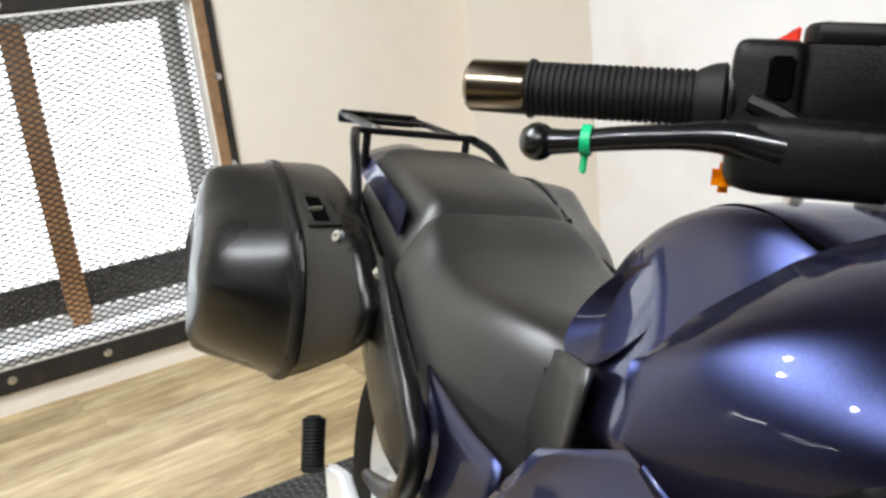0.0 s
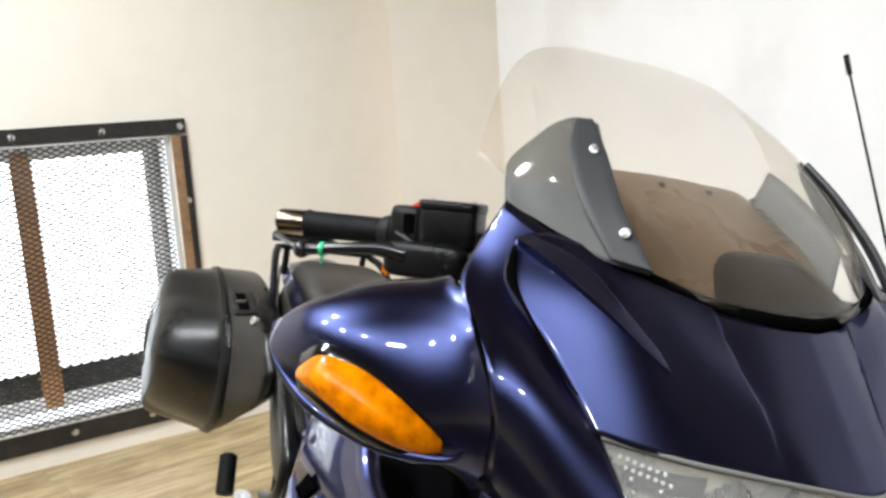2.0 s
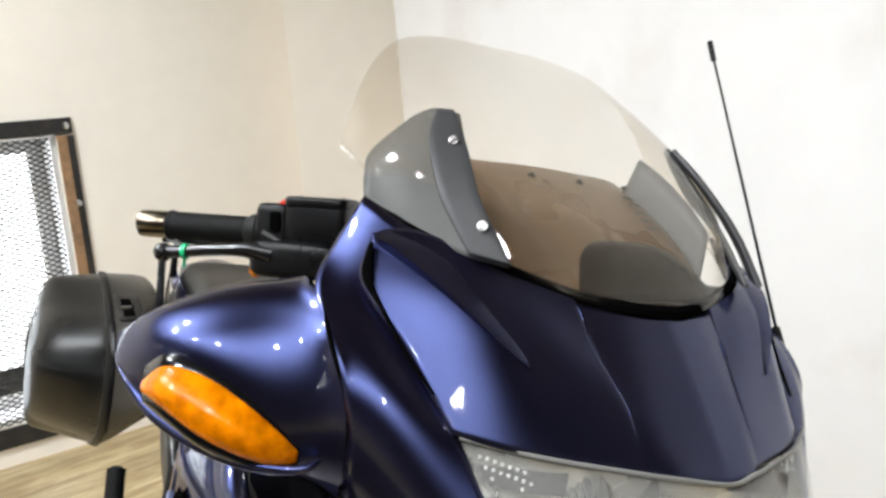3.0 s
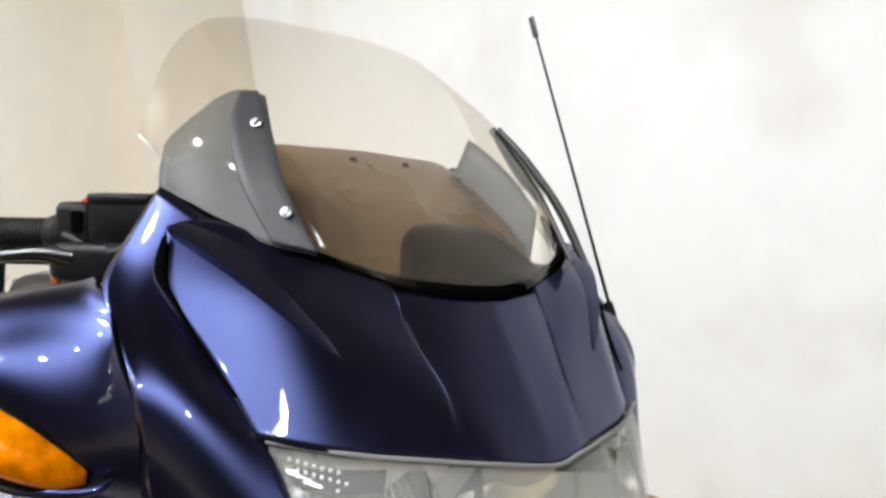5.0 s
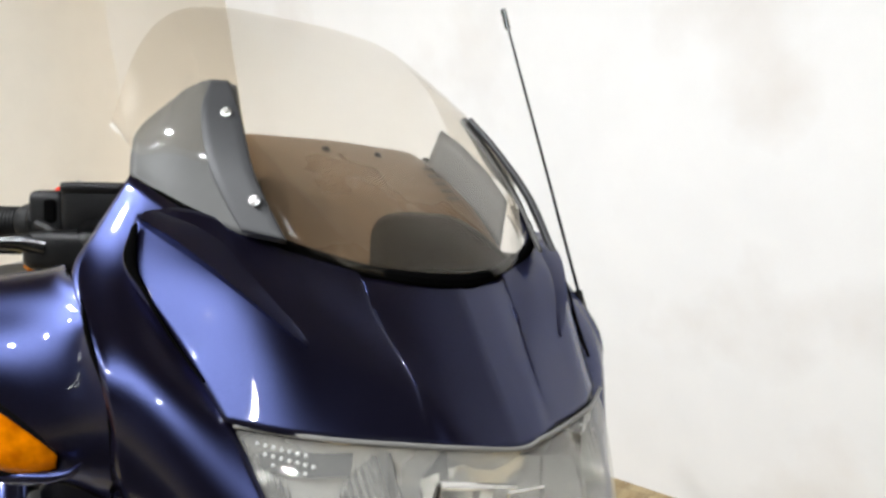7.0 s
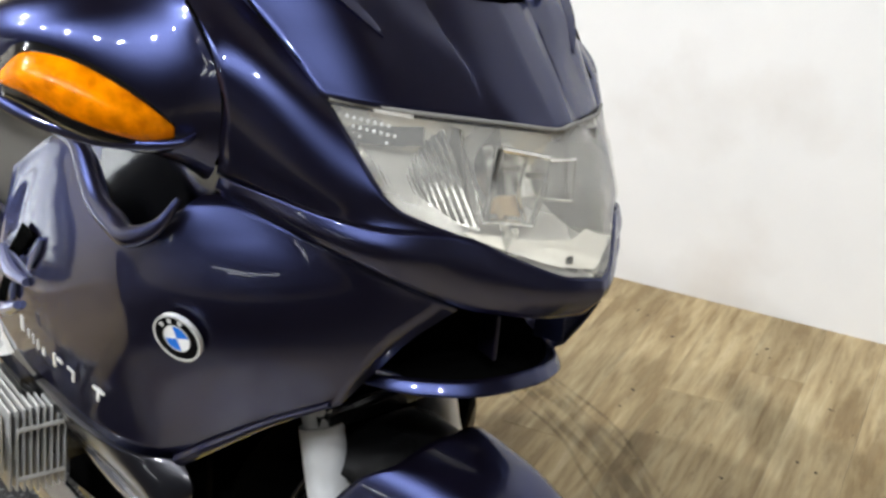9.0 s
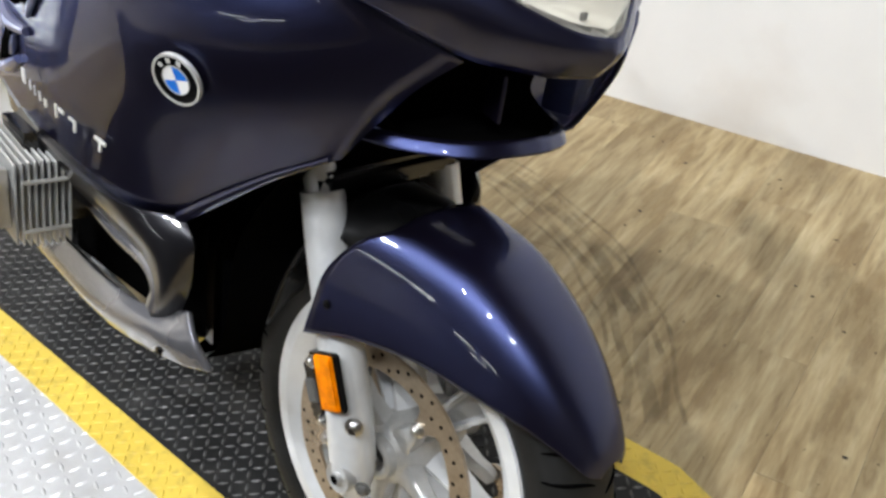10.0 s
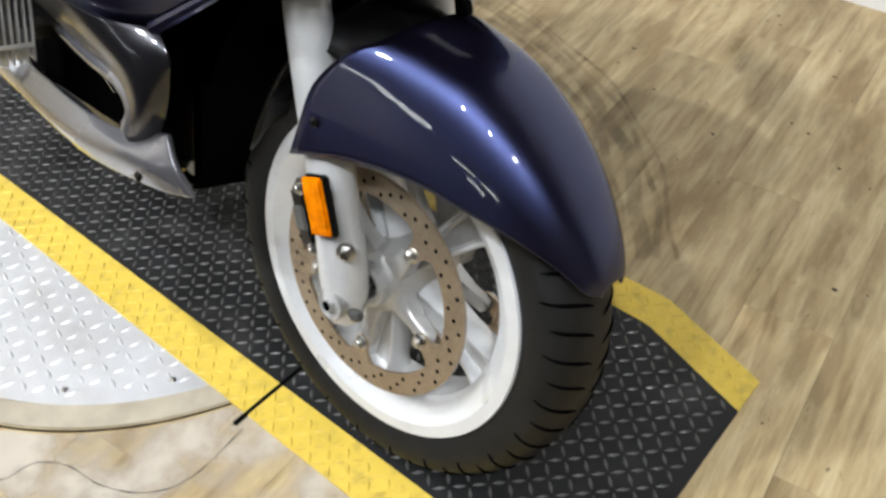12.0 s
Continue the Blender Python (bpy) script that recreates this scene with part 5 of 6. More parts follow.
            tube(bm, [(x, y0, z0), (x, y1, z1)], r, 8)
        return part(name, bm, mat, lens, label)
    framed("bezel", 0.115, [(-0.094, 1.016), (-0.015, 1.004), (-0.036, 0.936), (-0.105, 0.947)], 0.0035, CHROME, "skewed chrome projector frame")
    framed("bezel", 0.124, [(-0.030, 1.004), (0.017, 1.004), (0.025, 0.961), (-0.030, 0.966)], 0.0014, CHROME, "thin chrome second frame")
    part("shade", prism(bmesh.new(), [(-0.083, 0.968), (-0.047, 0.967), (-0.044, 0.945), (-0.091, 0.952)], 0.006, Matrix(((0, 0, 1, 0.102), (1, 0, 0, 0), (0, 1, 0, 0), (0, 0, 0, 1))), 0.001), TAN, lens, "tan bulb shade")
    part("reflector_bar", box(bmesh.new(), (0.008, 0.030, 0.006), Matrix.Translation((0.108, -0.070, 0.995)), 0.001), SMOKE, lens, "dark bar in the projector")
    part("reflector_bar", box(bmesh.new(), (0.008, 0.024, 0.006), Matrix.Translation((0.110, -0.033, 0.988)), 0.001), SMOKE, lens, "dark bar in the projector")
    part("reflector_strut", tube(bmesh.new(), [(0.112, -0.052, 1.008), (0.112, -0.060, 0.975), (0.110, -0.042, 0.942)], 0.003, 8), CHROME, lens, "chrome strut")
    for s in (-1, 1):
        rows = [[(0.085 + 0.02 * v - 0.05 * math.sin(math.pi * u), s * (0.118 - 0.052 * u - 0.01 * v), 1.030 - 0.102 * v) for u in [i / 8 for i in range(9)]] for v in [i / 6 for i in range(7)]]
        bm = bmesh.new()
        add_grid(bm, rows)
        part("smoked_bowl", bm, SMOKE, lens, "smoked reflector bowl")
    g = [[(0.096, -0.118, 0.935), (0.126, -0.060, 0.928), (0.140, 0, 0.925)], [(0.126, -0.118, 0.930), (0.160, -0.050, 0.909), (0.172, 0, 0.902)]]
    part("lamp_floor", sheet(g, nu=5, nv=4, mirror=True), LAMP_FLOOR, lens, "pale floor of the lamp shell")
    part("small_mark", box(bmesh.new(), (0.003, 0.010, 0.008), Matrix.Translation((0.164, -0.03, 0.913)), 0.001), GLOSS_BLACK, lens, "small dark moulded mark")
    part("gasket", tube(bmesh.new(), [(0.016, -0.223, 1.049), (0.052, -0.166, 1.043), (0.078, -0.105, 1.039), (0.096, -0.055, 1.036), (0.104, 0, 1.032), (0.096, 0.055, 1.036), (0.078, 0.105, 1.039), (0.052, 0.166, 1.043), (0.016, 0.223, 1.049)], 0.0022, 8), GASKET, lens, "pale grey lamp gasket")


headlamp()


def windscreen():
    # base curve in plan, then a lean and a swell upward to a rounded top
    rows = []
    for v in (0.0, 0.2, 0.4, 0.6, 0.78, 0.9, 0.97, 1.0):
        r = []
        for u in (-1.0, -0.85, -0.65, -0.35, 0.0, 0.35, 0.65, 0.85, 1.0):
            k = abs(u)
            top = 1.444 - 0.045 * k ** 2.2 - 0.12 * k ** 6
            zb = 1.157 + 0.027 * k ** 1.5 + 0.048 * k ** 3
            xb = -0.008 - 0.047 * k ** 2 - 0.125 * k ** 4
            wide = 0.222 + 0.034 * min(1.0, v / 0.5) - 0.008 * v
            z = zb + (top - zb) * v
            x = xb - 0.40 * (1 - 0.52 * k ** 2 - 0.22 * k ** 6) * v ** 1.08 + 0.055 * math.sin(math.pi * v) * (1 - 0.3 * k)
            r.append((x, wide * math.copysign(k ** 0.95, u), z))
        rows.append(r)
    bm = sheet(rows, nu=5, nv=5)
    ws = part("windscreen", bm, SCREEN, bike, "tall clear acrylic windscreen with a faint warm tint")
    solid(ws, 0.003)
    ws.visible_shadow = False
    part("base_slot", tube(bmesh.new(), [(-0.168, -0.252, 1.229), (-0.112, -0.219, 1.204), (-0.062, -0.166, 1.186), (-0.033, -0.100, 1.167), (-0.013, -0.05, 1.160), (-0.008, 0, 1.158), (-0.013, 0.05, 1.160), (-0.033, 0.100, 1.167), (-0.062, 0.166, 1.186), (-0.112, 0.219, 1.204), (-0.168, 0.252, 1.229)], [0.003, 0.005, 0.006, 0.007, 0.008, 0.0085, 0.008, 0.007, 0.006, 0.005, 0.003], 10),
         DARK, ws, "black seal along the foot of the screen")
    for s in (-1, 1):
        g = [
            [(-0.036, s * 0.166, 1.188), (-0.075, s * 0.196, 1.193), (-0.120, s * 0.228, 1.210), (-0.172, s * 0.258, 1.234)],
            [(-0.085, s * 0.172, 1.236), (-0.112, s * 0.196, 1.240), (-0.150, s * 0.226, 1.248), (-0.194, s * 0.251, 1.254)],
            [(-0.140, s * 0.166, 1.288), (-0.158, s * 0.188, 1.290), (-0.186, s * 0.214, 1.289), (-0.217, s * 0.237, 1.279)],
            [(-0.186, s * 0.156, 1.328), (-0.196, s * 0.170, 1.332), (-0.206, s * 0.182, 1.330), (-0.218, s * 0.196, 1.320)],
        ]
        pl = part("screen_side_plate", sheet(g, nu=6, nv=8), GREY, bike, "grey plastic side plate of the screen")
        solid(pl, 0.004)
        g = [[(-0.028, s * 0.166, 1.190), (-0.062, s * 0.192, 1.194)], [(-0.080, s * 0.175, 1.242), (-0.116, s * 0.202, 1.244)], [(-0.136, s * 0.168, 1.293), (-0.168, s * 0.194, 1.294)], [(-0.187, s * 0.161, 1.330), (-0.200, s * 0.174, 1.329)]]
        st = part("clamp_strip", sheet([[(x + 0.004, y + s * 0.004, z) for x, y, z in r] for r in g], nu=4, nv=8), GREY_DARK, pl, "dark grey clamp strip with two bolts")
        solid(st, 0.006, 0.0, 0.0015)
        for c in () if s > 0 else ((-0.141, s * 0.183, 1.298), (-0.055, s * 0.187, 1.221)):
            part("strip_bolt", bolt(bmesh.new(), c, (0.62, s * 0.66, 0.42), 0.0038, 0.0035), STEEL, st, "chrome bolt")


windscreen()


def instruments():
    # dark hood close behind the foot of the screen
    rows = []
    for x, zt, w in ((-0.030, 1.168, 0.150), (-0.060, 1.198, 0.145), (-0.100, 1.216, 0.140), (-0.140, 1.214, 0.135), (-0.17, 1.196, 0.13)):
        rows.append([(x - 0.03 * abs(u) ** 2, 0.036 + 0.72 * w * u, zt - (zt - 1.155) * abs(u) ** 3.2) for u in (-1, -0.9, -0.7, -0.35, 0, 0.35, 0.7, 0.9, 1)])
    solid(part("instrument_hood", sheet(rows, nu=4, nv=5), HOOD_BROWN, bike, "black instrument hood behind the screen"), 0.004)
    rows = []
    for x, zt, w in ((-0.060, 1.158, 0.130), (-0.085, 1.178, 0.144), (-0.125, 1.208, 0.152), (-0.170, 1.238, 0.155), (-0.225, 1.268, 0.152), (-0.265, 1.287, 0.146), (-0.278, 1.289, 0.144), (-0.300, 1.280, 0.144), (-0.345, 1.23, 0.142)):
        rows.append([(x, 0.004 + w * u, zt - 0.004 * abs(u) - 0.05 * abs(u) ** 14) for u in (-1, -0.95, -0.8, -0.4, 0, 0.4, 0.8, 0.95, 1)])
    dash = part("instrument_panel", sheet(rows, nu=4, nv=5), BINNACLE, bike, "brown-grey instrument panel seen through the screen")
    solid(dash, 0.004)
    # extra sheet for the far plate's inner face, placed to fit the camera's view
    g = [[(-0.262, 0.154, 1.318), (-0.220, 0.160, 1.297), (-0.170, 0.162, 1.266), (-0.128, 0.158, 1.236)],
         [(-0.285, 0.142, 1.245), (-0.220, 0.143, 1.225), (-0.170, 0.144, 1.195), (-0.118, 0.144, 1.165)]]
    solid(part("plate_lining", sheet(g, nu=4, nv=4), GREY, dash, "grey inner face of the far screen plate, beside the panel"), 0.003)
    for y in (-0.02, 0.05, 0.12):
        part("panel_screw", bolt(bmesh.new(), (-0.245, y, 1.277), (0.4, 0, 0.9), 0.004, 0.003), GLOSS_BLACK, dash)
    for k in range(5):
        part("etched_mark", box(bmesh.new(), (0.001, 0.018, 0.004), Matrix.Translation((-0.222 + 0.014 * k, 0.108, 1.2665 - 0.008 * k)) @ Matrix.Rotation(radians(-60), 4, "Y"), 0.0003), GREY, dash, "small pale printed bars")
    # inner deck that closes the fairing from above
    g = [[(-0.10, -0.205, 1.178), (-0.04, -0.1, 1.145), (-0.02, 0, 1.135), (-0.04, 0.1, 1.145), (-0.10, 0.205, 1.178)],
         [(-0.26, -0.215, 1.16), (-0.27, -0.1, 1.15), (-0.27, 0, 1.15), (-0.27, 0.1, 1.15), (-0.26, 0.215, 1.16)],
         [(-0.34, -0.17, 1.02), (-0.37, -0.1, 1.02), (-0.38, 0, 1.02), (-0.37, 0.1, 1.02), (-0.34, 0.17, 1.02)]]
    solid(part("inner_deck", sheet(g, nu=4, nv=4), BLACK, bike, "black inner deck of the fairing"), 0.004)


instruments()


def antenna():
    ob = part("antenna", tube(bmesh.new(), [(-0.098, 0.262, 1.128), (-0.165, 0.238, 1.30), (-0.222, 0.205, 1.470)], [0.0022, 0.0018, 0.0014], 8, 6), GLOSS_BLACK, bike, "thin black whip antenna")
    part("antenna_grip", tube(bmesh.new(), [(-0.045, 0.236, 1.058), (-0.070, 0.250, 1.090), (-0.101, 0.261, 1.136)], [0.0085, 0.0085, 0.0045], 12, 5), RUBBER, ob, "black rubber foot")
    part("antenna_tip", tube(bmesh.new(), [(-0.216, 0.208, 1.452), (-0.224, 0.204, 1.476)], 0.0036, 10), GLOSS_BLACK, ob)
    part("antenna_bracket", box(bmesh.new(), (0.03, 0.02, 0.06), Matrix.Translation((-0.048, 0.226, 1.04)), 0.004), GLOSS_BLACK, ob)


antenna()


def fit_far_side():
    """Squeezes the far half of the fairing inward to fit the camera's view."""
    names = ("nose_cowl", "vent_mouth", "cheek_panel", "chin", "intake_mouth", "lower_lip", "headlamp", "windscreen", "screen_side_plate", "mirror_pod", "cowl_crease", "inner_deck")
    slim = ("nose_cowl", "vent_mouth", "cheek_panel", "mirror_pod", "cowl_crease")
    for top in [o for o in bike.children if o.name.split(".")[0] in names]:
        tuck = 0.11 if top.name.split(".")[0] in slim else 0.0
        for ob in (top, *top.children_recursive):
            for v in ob.data.vertices:
                if v.co.y > 0:
                    v.co.y = v.co.y * 0.92 - 0.018 * min(1.0, v.co.y / 0.05) - tuck * min(0.16, max(0.0, v.co.y - 0.10))


fit_far_side()

# ---- bars, tank, seats, cases ----
def blob(size, m, power=0.4, n=28):
    """A moulded block: six soft faces that roll into one another."""
    def bend(v):
        return math.copysign(abs(v) ** power, v)
    bm = bmesh.new()
    rows = []
    for i in range(n // 2 + 1):
        b = -math.pi / 2 + math.pi * min(0.985, max(0.015, i / (n // 2)))
        rows.append([m @ Vector((size[0] / 2 * bend(math.cos(b)) * bend(math.cos(2 * math.pi * k / n)), size[1] / 2 * bend(math.cos(b)) * bend(math.sin(2 * math.pi * k / n)), size[2] / 2 * bend(math.sin(b)))) for k in range(n)])
    vs = add_grid(bm, rows, close_u=True)
    bm.faces.new(vs[0]), bm.faces.new(vs[-1])
    return bm


def handlebars():
    for s in (-1, 1):
        a, d = Vector((-0.549, s * 0.407, 1.153)), Vector((0.640, -s * 0.765, 0.073)).normalized()
        turnm = Matrix.Translation(a) @ d.to_track_quat("X", "Z").to_matrix().to_4x4()

        def at(along, ahead, up):
            return turnm @ Matrix.Translation((along, s * ahead, up))

        def spot(along, ahead, up):
            return at(along, ahead, up).translation

        def ring(prof, n=28):
            bm = lathe(bmesh.new(), [(r, h) for r, h in prof], axis="x", n=n)
            bmesh.ops.transform(bm, matrix=turnm, verts=bm.verts)
            return bm
        bar = part("handlebar", ring([(0.0, 0.0), (0.011, 0.0), (0.011, 0.29), (0.0, 0.29)]), GLOSS_BLACK, bike, "black handlebar")
        part("bar_end", ring([(0.0, 0.0), (0.0145, 0.0), (0.0172, 0.003), (0.0176, 0.040), (0.0165, 0.0425), (0.0, 0.0425)]), BAR_END, bar, "brushed metal bar-end weight")
        prof = [(0.012, 0.043), (0.0195, 0.0432), (0.0195, 0.0455)]
        for k in range(24):
            h = 0.046 + k * 0.0043
            prof += [(0.0178, h), (0.0178, h + 0.0024), (0.0166, h + 0.0029), (0.0166, h + 0.0038)]
        prof += [(0.0178, 0.150), (0.0215, 0.158), (0.0228, 0.166), (0.0205, 0.168), (0.011, 0.168)]
        part("grip", ring(prof), RUBBER, bar, "black ribbed rubber grip")
        pod = part("switch_pod", blob((0.042, 0.052, 0.068), at(0.190, 0.0, 0.003), 0.3), BLACK, bar, "black switch housing")
        part("pod_flange", ring([(0.011, 0.1685), (0.0255, 0.1690), (0.0265, 0.1715), (0.0255, 0.1745), (0.011, 0.175)]), BLACK, pod)
        # near-black blocks for the shade in the switch recesses
        part("switch_slot", box(bmesh.new(), (0.015, 0.008, 0.026), at(0.197, 0.024, 0.014), 0.002), DARK, pod)
        part("switch_slot", box(bmesh.new(), (0.012, 0.008, 0.010), at(0.196, 0.023, -0.014), 0.002), DARK, pod)
        part("kill_switch", prism(bmesh.new(), [(-0.008, -0.003), (0.007, -0.003), (0.008, 0.012), (0.004, 0.011), (0.001, 0.004), (-0.007, 0.003)], 0.008, at(0.198, 0.004, 0.034) @ Matrix.Rotation(radians(90), 4, "X"), 0.002), RED, pod, "red rocker switch")
        part("orange_button", box(bmesh.new(), (0.014, 0.014, 0.018), at(0.172, 0.022, -0.046), 0.004), AMBER, pod, "orange button")
        res = part("reservoir", blob((0.078, 0.058, 0.058), at(0.248, 0.004, 0.014), 0.28), BLACK, bar, "black brake reservoir")
        part("reservoir_lid", blob((0.080, 0.060, 0.014), at(0.248, 0.004, 0.040), 0.28), BLACK, res)
        for dx in (-0.028, 0.028):
            part("lid_screw", bolt(bmesh.new(), spot(0.248 + dx, 0.004, 0.0465), turnm.to_3x3() @ Vector((0, 0, 1)), 0.003, 0.002), STEEL, res)
        # lever ahead of and below the grip
        p = [spot(0.062, 0.050, -0.031), spot(0.085, 0.050, -0.029), spot(0.115, 0.049, -0.025), spot(0.145, 0.046, -0.022), spot(0.172, 0.042, -0.021), spot(0.200, 0.036, -0.026)]
        lev = part("lever", tube(bmesh.new(), p, [0.0090, 0.0072, 0.0075, 0.0080, 0.0105, 0.016], 14, 6), GLOSS_BLACK, bar, "black brake lever with a ball end")
        bm = bmesh.new()
        bmesh.ops.create_uvsphere(bm, u_segments=16, v_segments=10, radius=0.0118, matrix=Matrix.Translation(p[0]))
        part("lever_ball", bm, GLOSS_BLACK, lev)
        part("lever_pivot", blob((0.112, 0.056, 0.046), at(0.226, 0.022, -0.030), 0.42), BLACK, lev)
        part("clamp_rib", tube(bmesh.new(), [spot(0.182, 0.024, 0.000), spot(0.202, 0.030, -0.008), spot(0.220, 0.036, -0.020), spot(0.222, 0.040, -0.040)], 0.006, 8), BLACK, lev)
        part("pivot_bolt", bolt(bmesh.new(), spot(0.212, 0.034, -0.050), (0, 0, -1), 0.006, 0.006), STEEL, lev)
        if s < 0:
            c = spot(0.092, 0.050, -0.028)
            bm = tube(bmesh.new(), [c - d * 0.003, c + d * 0.003], 0.0095, 12)
            box(bm, (0.006, 0.003, 0.016), Matrix.Translation(c + Vector((0, 0, -0.012))), 0.001)
            part("tag", bm, GREEN, lev, "green cable tag")
        for lift, ahead, mat, lab in ((0.000, 0.012, STEEL, "braided steel hose"), (-0.014, 0.020, RUBBER, "black cable"), (-0.026, 0.006, STEEL, "braided steel hose"), (0.012, -0.004, RUBBER, "black cable")):
            part("cable", tube(bmesh.new(), [spot(0.270, ahead, -0.012 + lift), spot(0.300, ahead + 0.008, -0.010 + lift), spot(0.326, ahead + 0.014, -0.030 + lift), spot(0.345, ahead + 0.020, -0.085 + lift)], 0.0045, 8), mat, bar, lab)


handlebars()


def tank():
    rows = []
    for x, zt, w, zb in ((-0.36, 1.03, 0.170, 0.86), (-0.48, 1.082, 0.205, 0.86), (-0.56, 1.086, 0.215, 0.86), (-0.64, 1.066, 0.205, 0.85), (-0.71, 1.030, 0.185, 0.84), (-0.78, 0.980, 0.150, 0.83), (-0.85, 0.905, 0.110, 0.80)):
        r = []
        for u in (-1.0, -0.98, -0.9, -0.7, -0.4, 0, 0.4, 0.7, 0.9, 0.98, 1.0):
            k = abs(u)
            r.append((x, w * math.copysign(k ** 0.9, u) * (1.0 if k < 0.99 else 0.94), zt - 0.02 * k ** 2 - (zt - zb) * max(0, (k - 0.6) / 0.4) ** 2.0))
        rows.append(r)
    body = part("fuel_tank", sheet(rows, nu=4, nv=6), PAINT, bike, "glossy dark blue fuel tank")
    solid(body, 0.004)
    for s in (-1, 1):
        part("tank_seam", tube(bmesh.new(), [(-0.700, s * 0.080, 1.037), (-0.63, s * 0.115, 1.064), (-0.55, s * 0.135, 1.078), (-0.44, s * 0.150, 1.062)], 0.0022, 6), DARK, body, "fine dark seam in the tank cover")
        part("tank_bolt", bolt(bmesh.new(), (-0.686, s * 0.110, 1.034), (-0.3, s * 0.2, 1), 0.006, 0.004), STEEL, body)
    # glossy hollow for the knee, low on each flank
    for s in (-1, 1):
        rows = []
        for k in range(9):
            q = k / 8
            deep = 0.024 * (1 - q * q) ** 1.5 - 0.004 * q ** 6
            ring = []
            for a in [2 * math.pi * i / 40 for i in range(40)]:
                ux, uz = q * (0.066 * math.cos(a) - 0.026 * math.sin(a)), q * (0.050 * math.cos(a) + 0.034 * math.sin(a))
                ring.append((-0.665 + ux, s * (0.178 + 0.15 * (ux - 0.017) - 0.35 * (uz - 0.007) - deep), 0.948 + uz))
            rows.append(ring)
        bm = bmesh.new()
        vs = add_grid(bm, rows, close_u=True)
        bmesh.ops.remove_doubles(bm, verts=bm.verts, dist=0.0002)
        part("knee_hollow", bm, PAINT, body, "glossy blue knee hollow in the tank flank")
    part("tank_cap", lathe(bmesh.new(), [(0.0, 1.104), (0.034, 1.102), (0.040, 1.096), (0.041, 1.080)], (-0.53, 0, 0), "z", 32), GLOSS_BLACK, bike, "black filler cap")
    for s in (-1, 1):
        g = [[(-0.640, s * 0.214, 0.905), (-0.74, s * 0.190, 0.885), (-0.83, s * 0.140, 0.845)], [(-0.65, s * 0.222, 0.80), (-0.77, s * 0.175, 0.78), (-0.85, s * 0.150, 0.76)], [(-0.70, s * 0.18, 0.68), (-0.78, s * 0.165, 0.68), (-0.86, s * 0.14, 0.68)]]
        solid(part("tank_pad", sheet(g, nu=4, nv=4), VINYL, bike, "matt black knee pad below the tank"), 0.006)


tank()


def skew(x):
    """Shifts the tail a touch right of the front's middle plane, to fit the camera's view."""
    return 0.036 * min(0.0, x + 0.75)


def seat_shell(name, stations, label):
    """Padded seat: rounded crown, rolled shoulders and flanks that taper under."""
    rows = []
    for x, zt, w, drop, dish in stations:
        r = []
        for u in (-1.0, -0.985, -0.94, -0.82, -0.6, -0.3, 0, 0.3, 0.6, 0.82, 0.94, 0.985, 1.0):
            k = abs(u)
            z = zt - dish * (1 - k ** 2) - drop * (0.22 * k ** 3 + 0.78 * max(0, (k - 0.45) / 0.55) ** 2.3)
            r.append((x, skew(x) + w * math.copysign(k ** 0.8, u) * (1.0 - 0.10 * max(0, k - 0.94) / 0.06), z))
        rows.append(r)
    bm = bmesh.new()
    vs = add_grid(bm, resample(rows, 4, 7))
    bm.faces.new(vs[0]), bm.faces.new(vs[-1])
    return part(name, bm, VINYL, bike, label, sharp=55)


def seats():
    seat_shell("rider_seat", [(-0.862, 0.800, 0.070, 0.16, 0.0), (-0.876, 0.828, 0.118, 0.24, 0.0), (-0.92, 0.850, 0.160, 0.28, 0.002), (-1.00, 0.862, 0.202, 0.28, 0.006), (-1.09, 0.868, 0.222, 0.23, 0.010), (-1.17, 0.884, 0.222, 0.17, 0.010), (-1.225, 0.912, 0.212, 0.16, 0.006), (-1.258, 0.922, 0.196, 0.15, 0.002), (-1.278, 0.908, 0.178, 0.12, 0.0)],
               "black vinyl rider seat, slightly creased")
    seat_shell("pillion_seat", [(-1.262, 0.905, 0.165, 0.12, 0.0), (-1.29, 0.945, 0.175, 0.15, 0.004), (-1.37, 0.968, 0.178, 0.17, 0.008), (-1.48, 0.980, 0.172, 0.17, 0.010), (-1.58, 0.985, 0.155, 0.15, 0.006), (-1.63, 0.965, 0.125, 0.11, 0.0)],
               "black vinyl pillion seat, raised behind the rider seat")


seats()


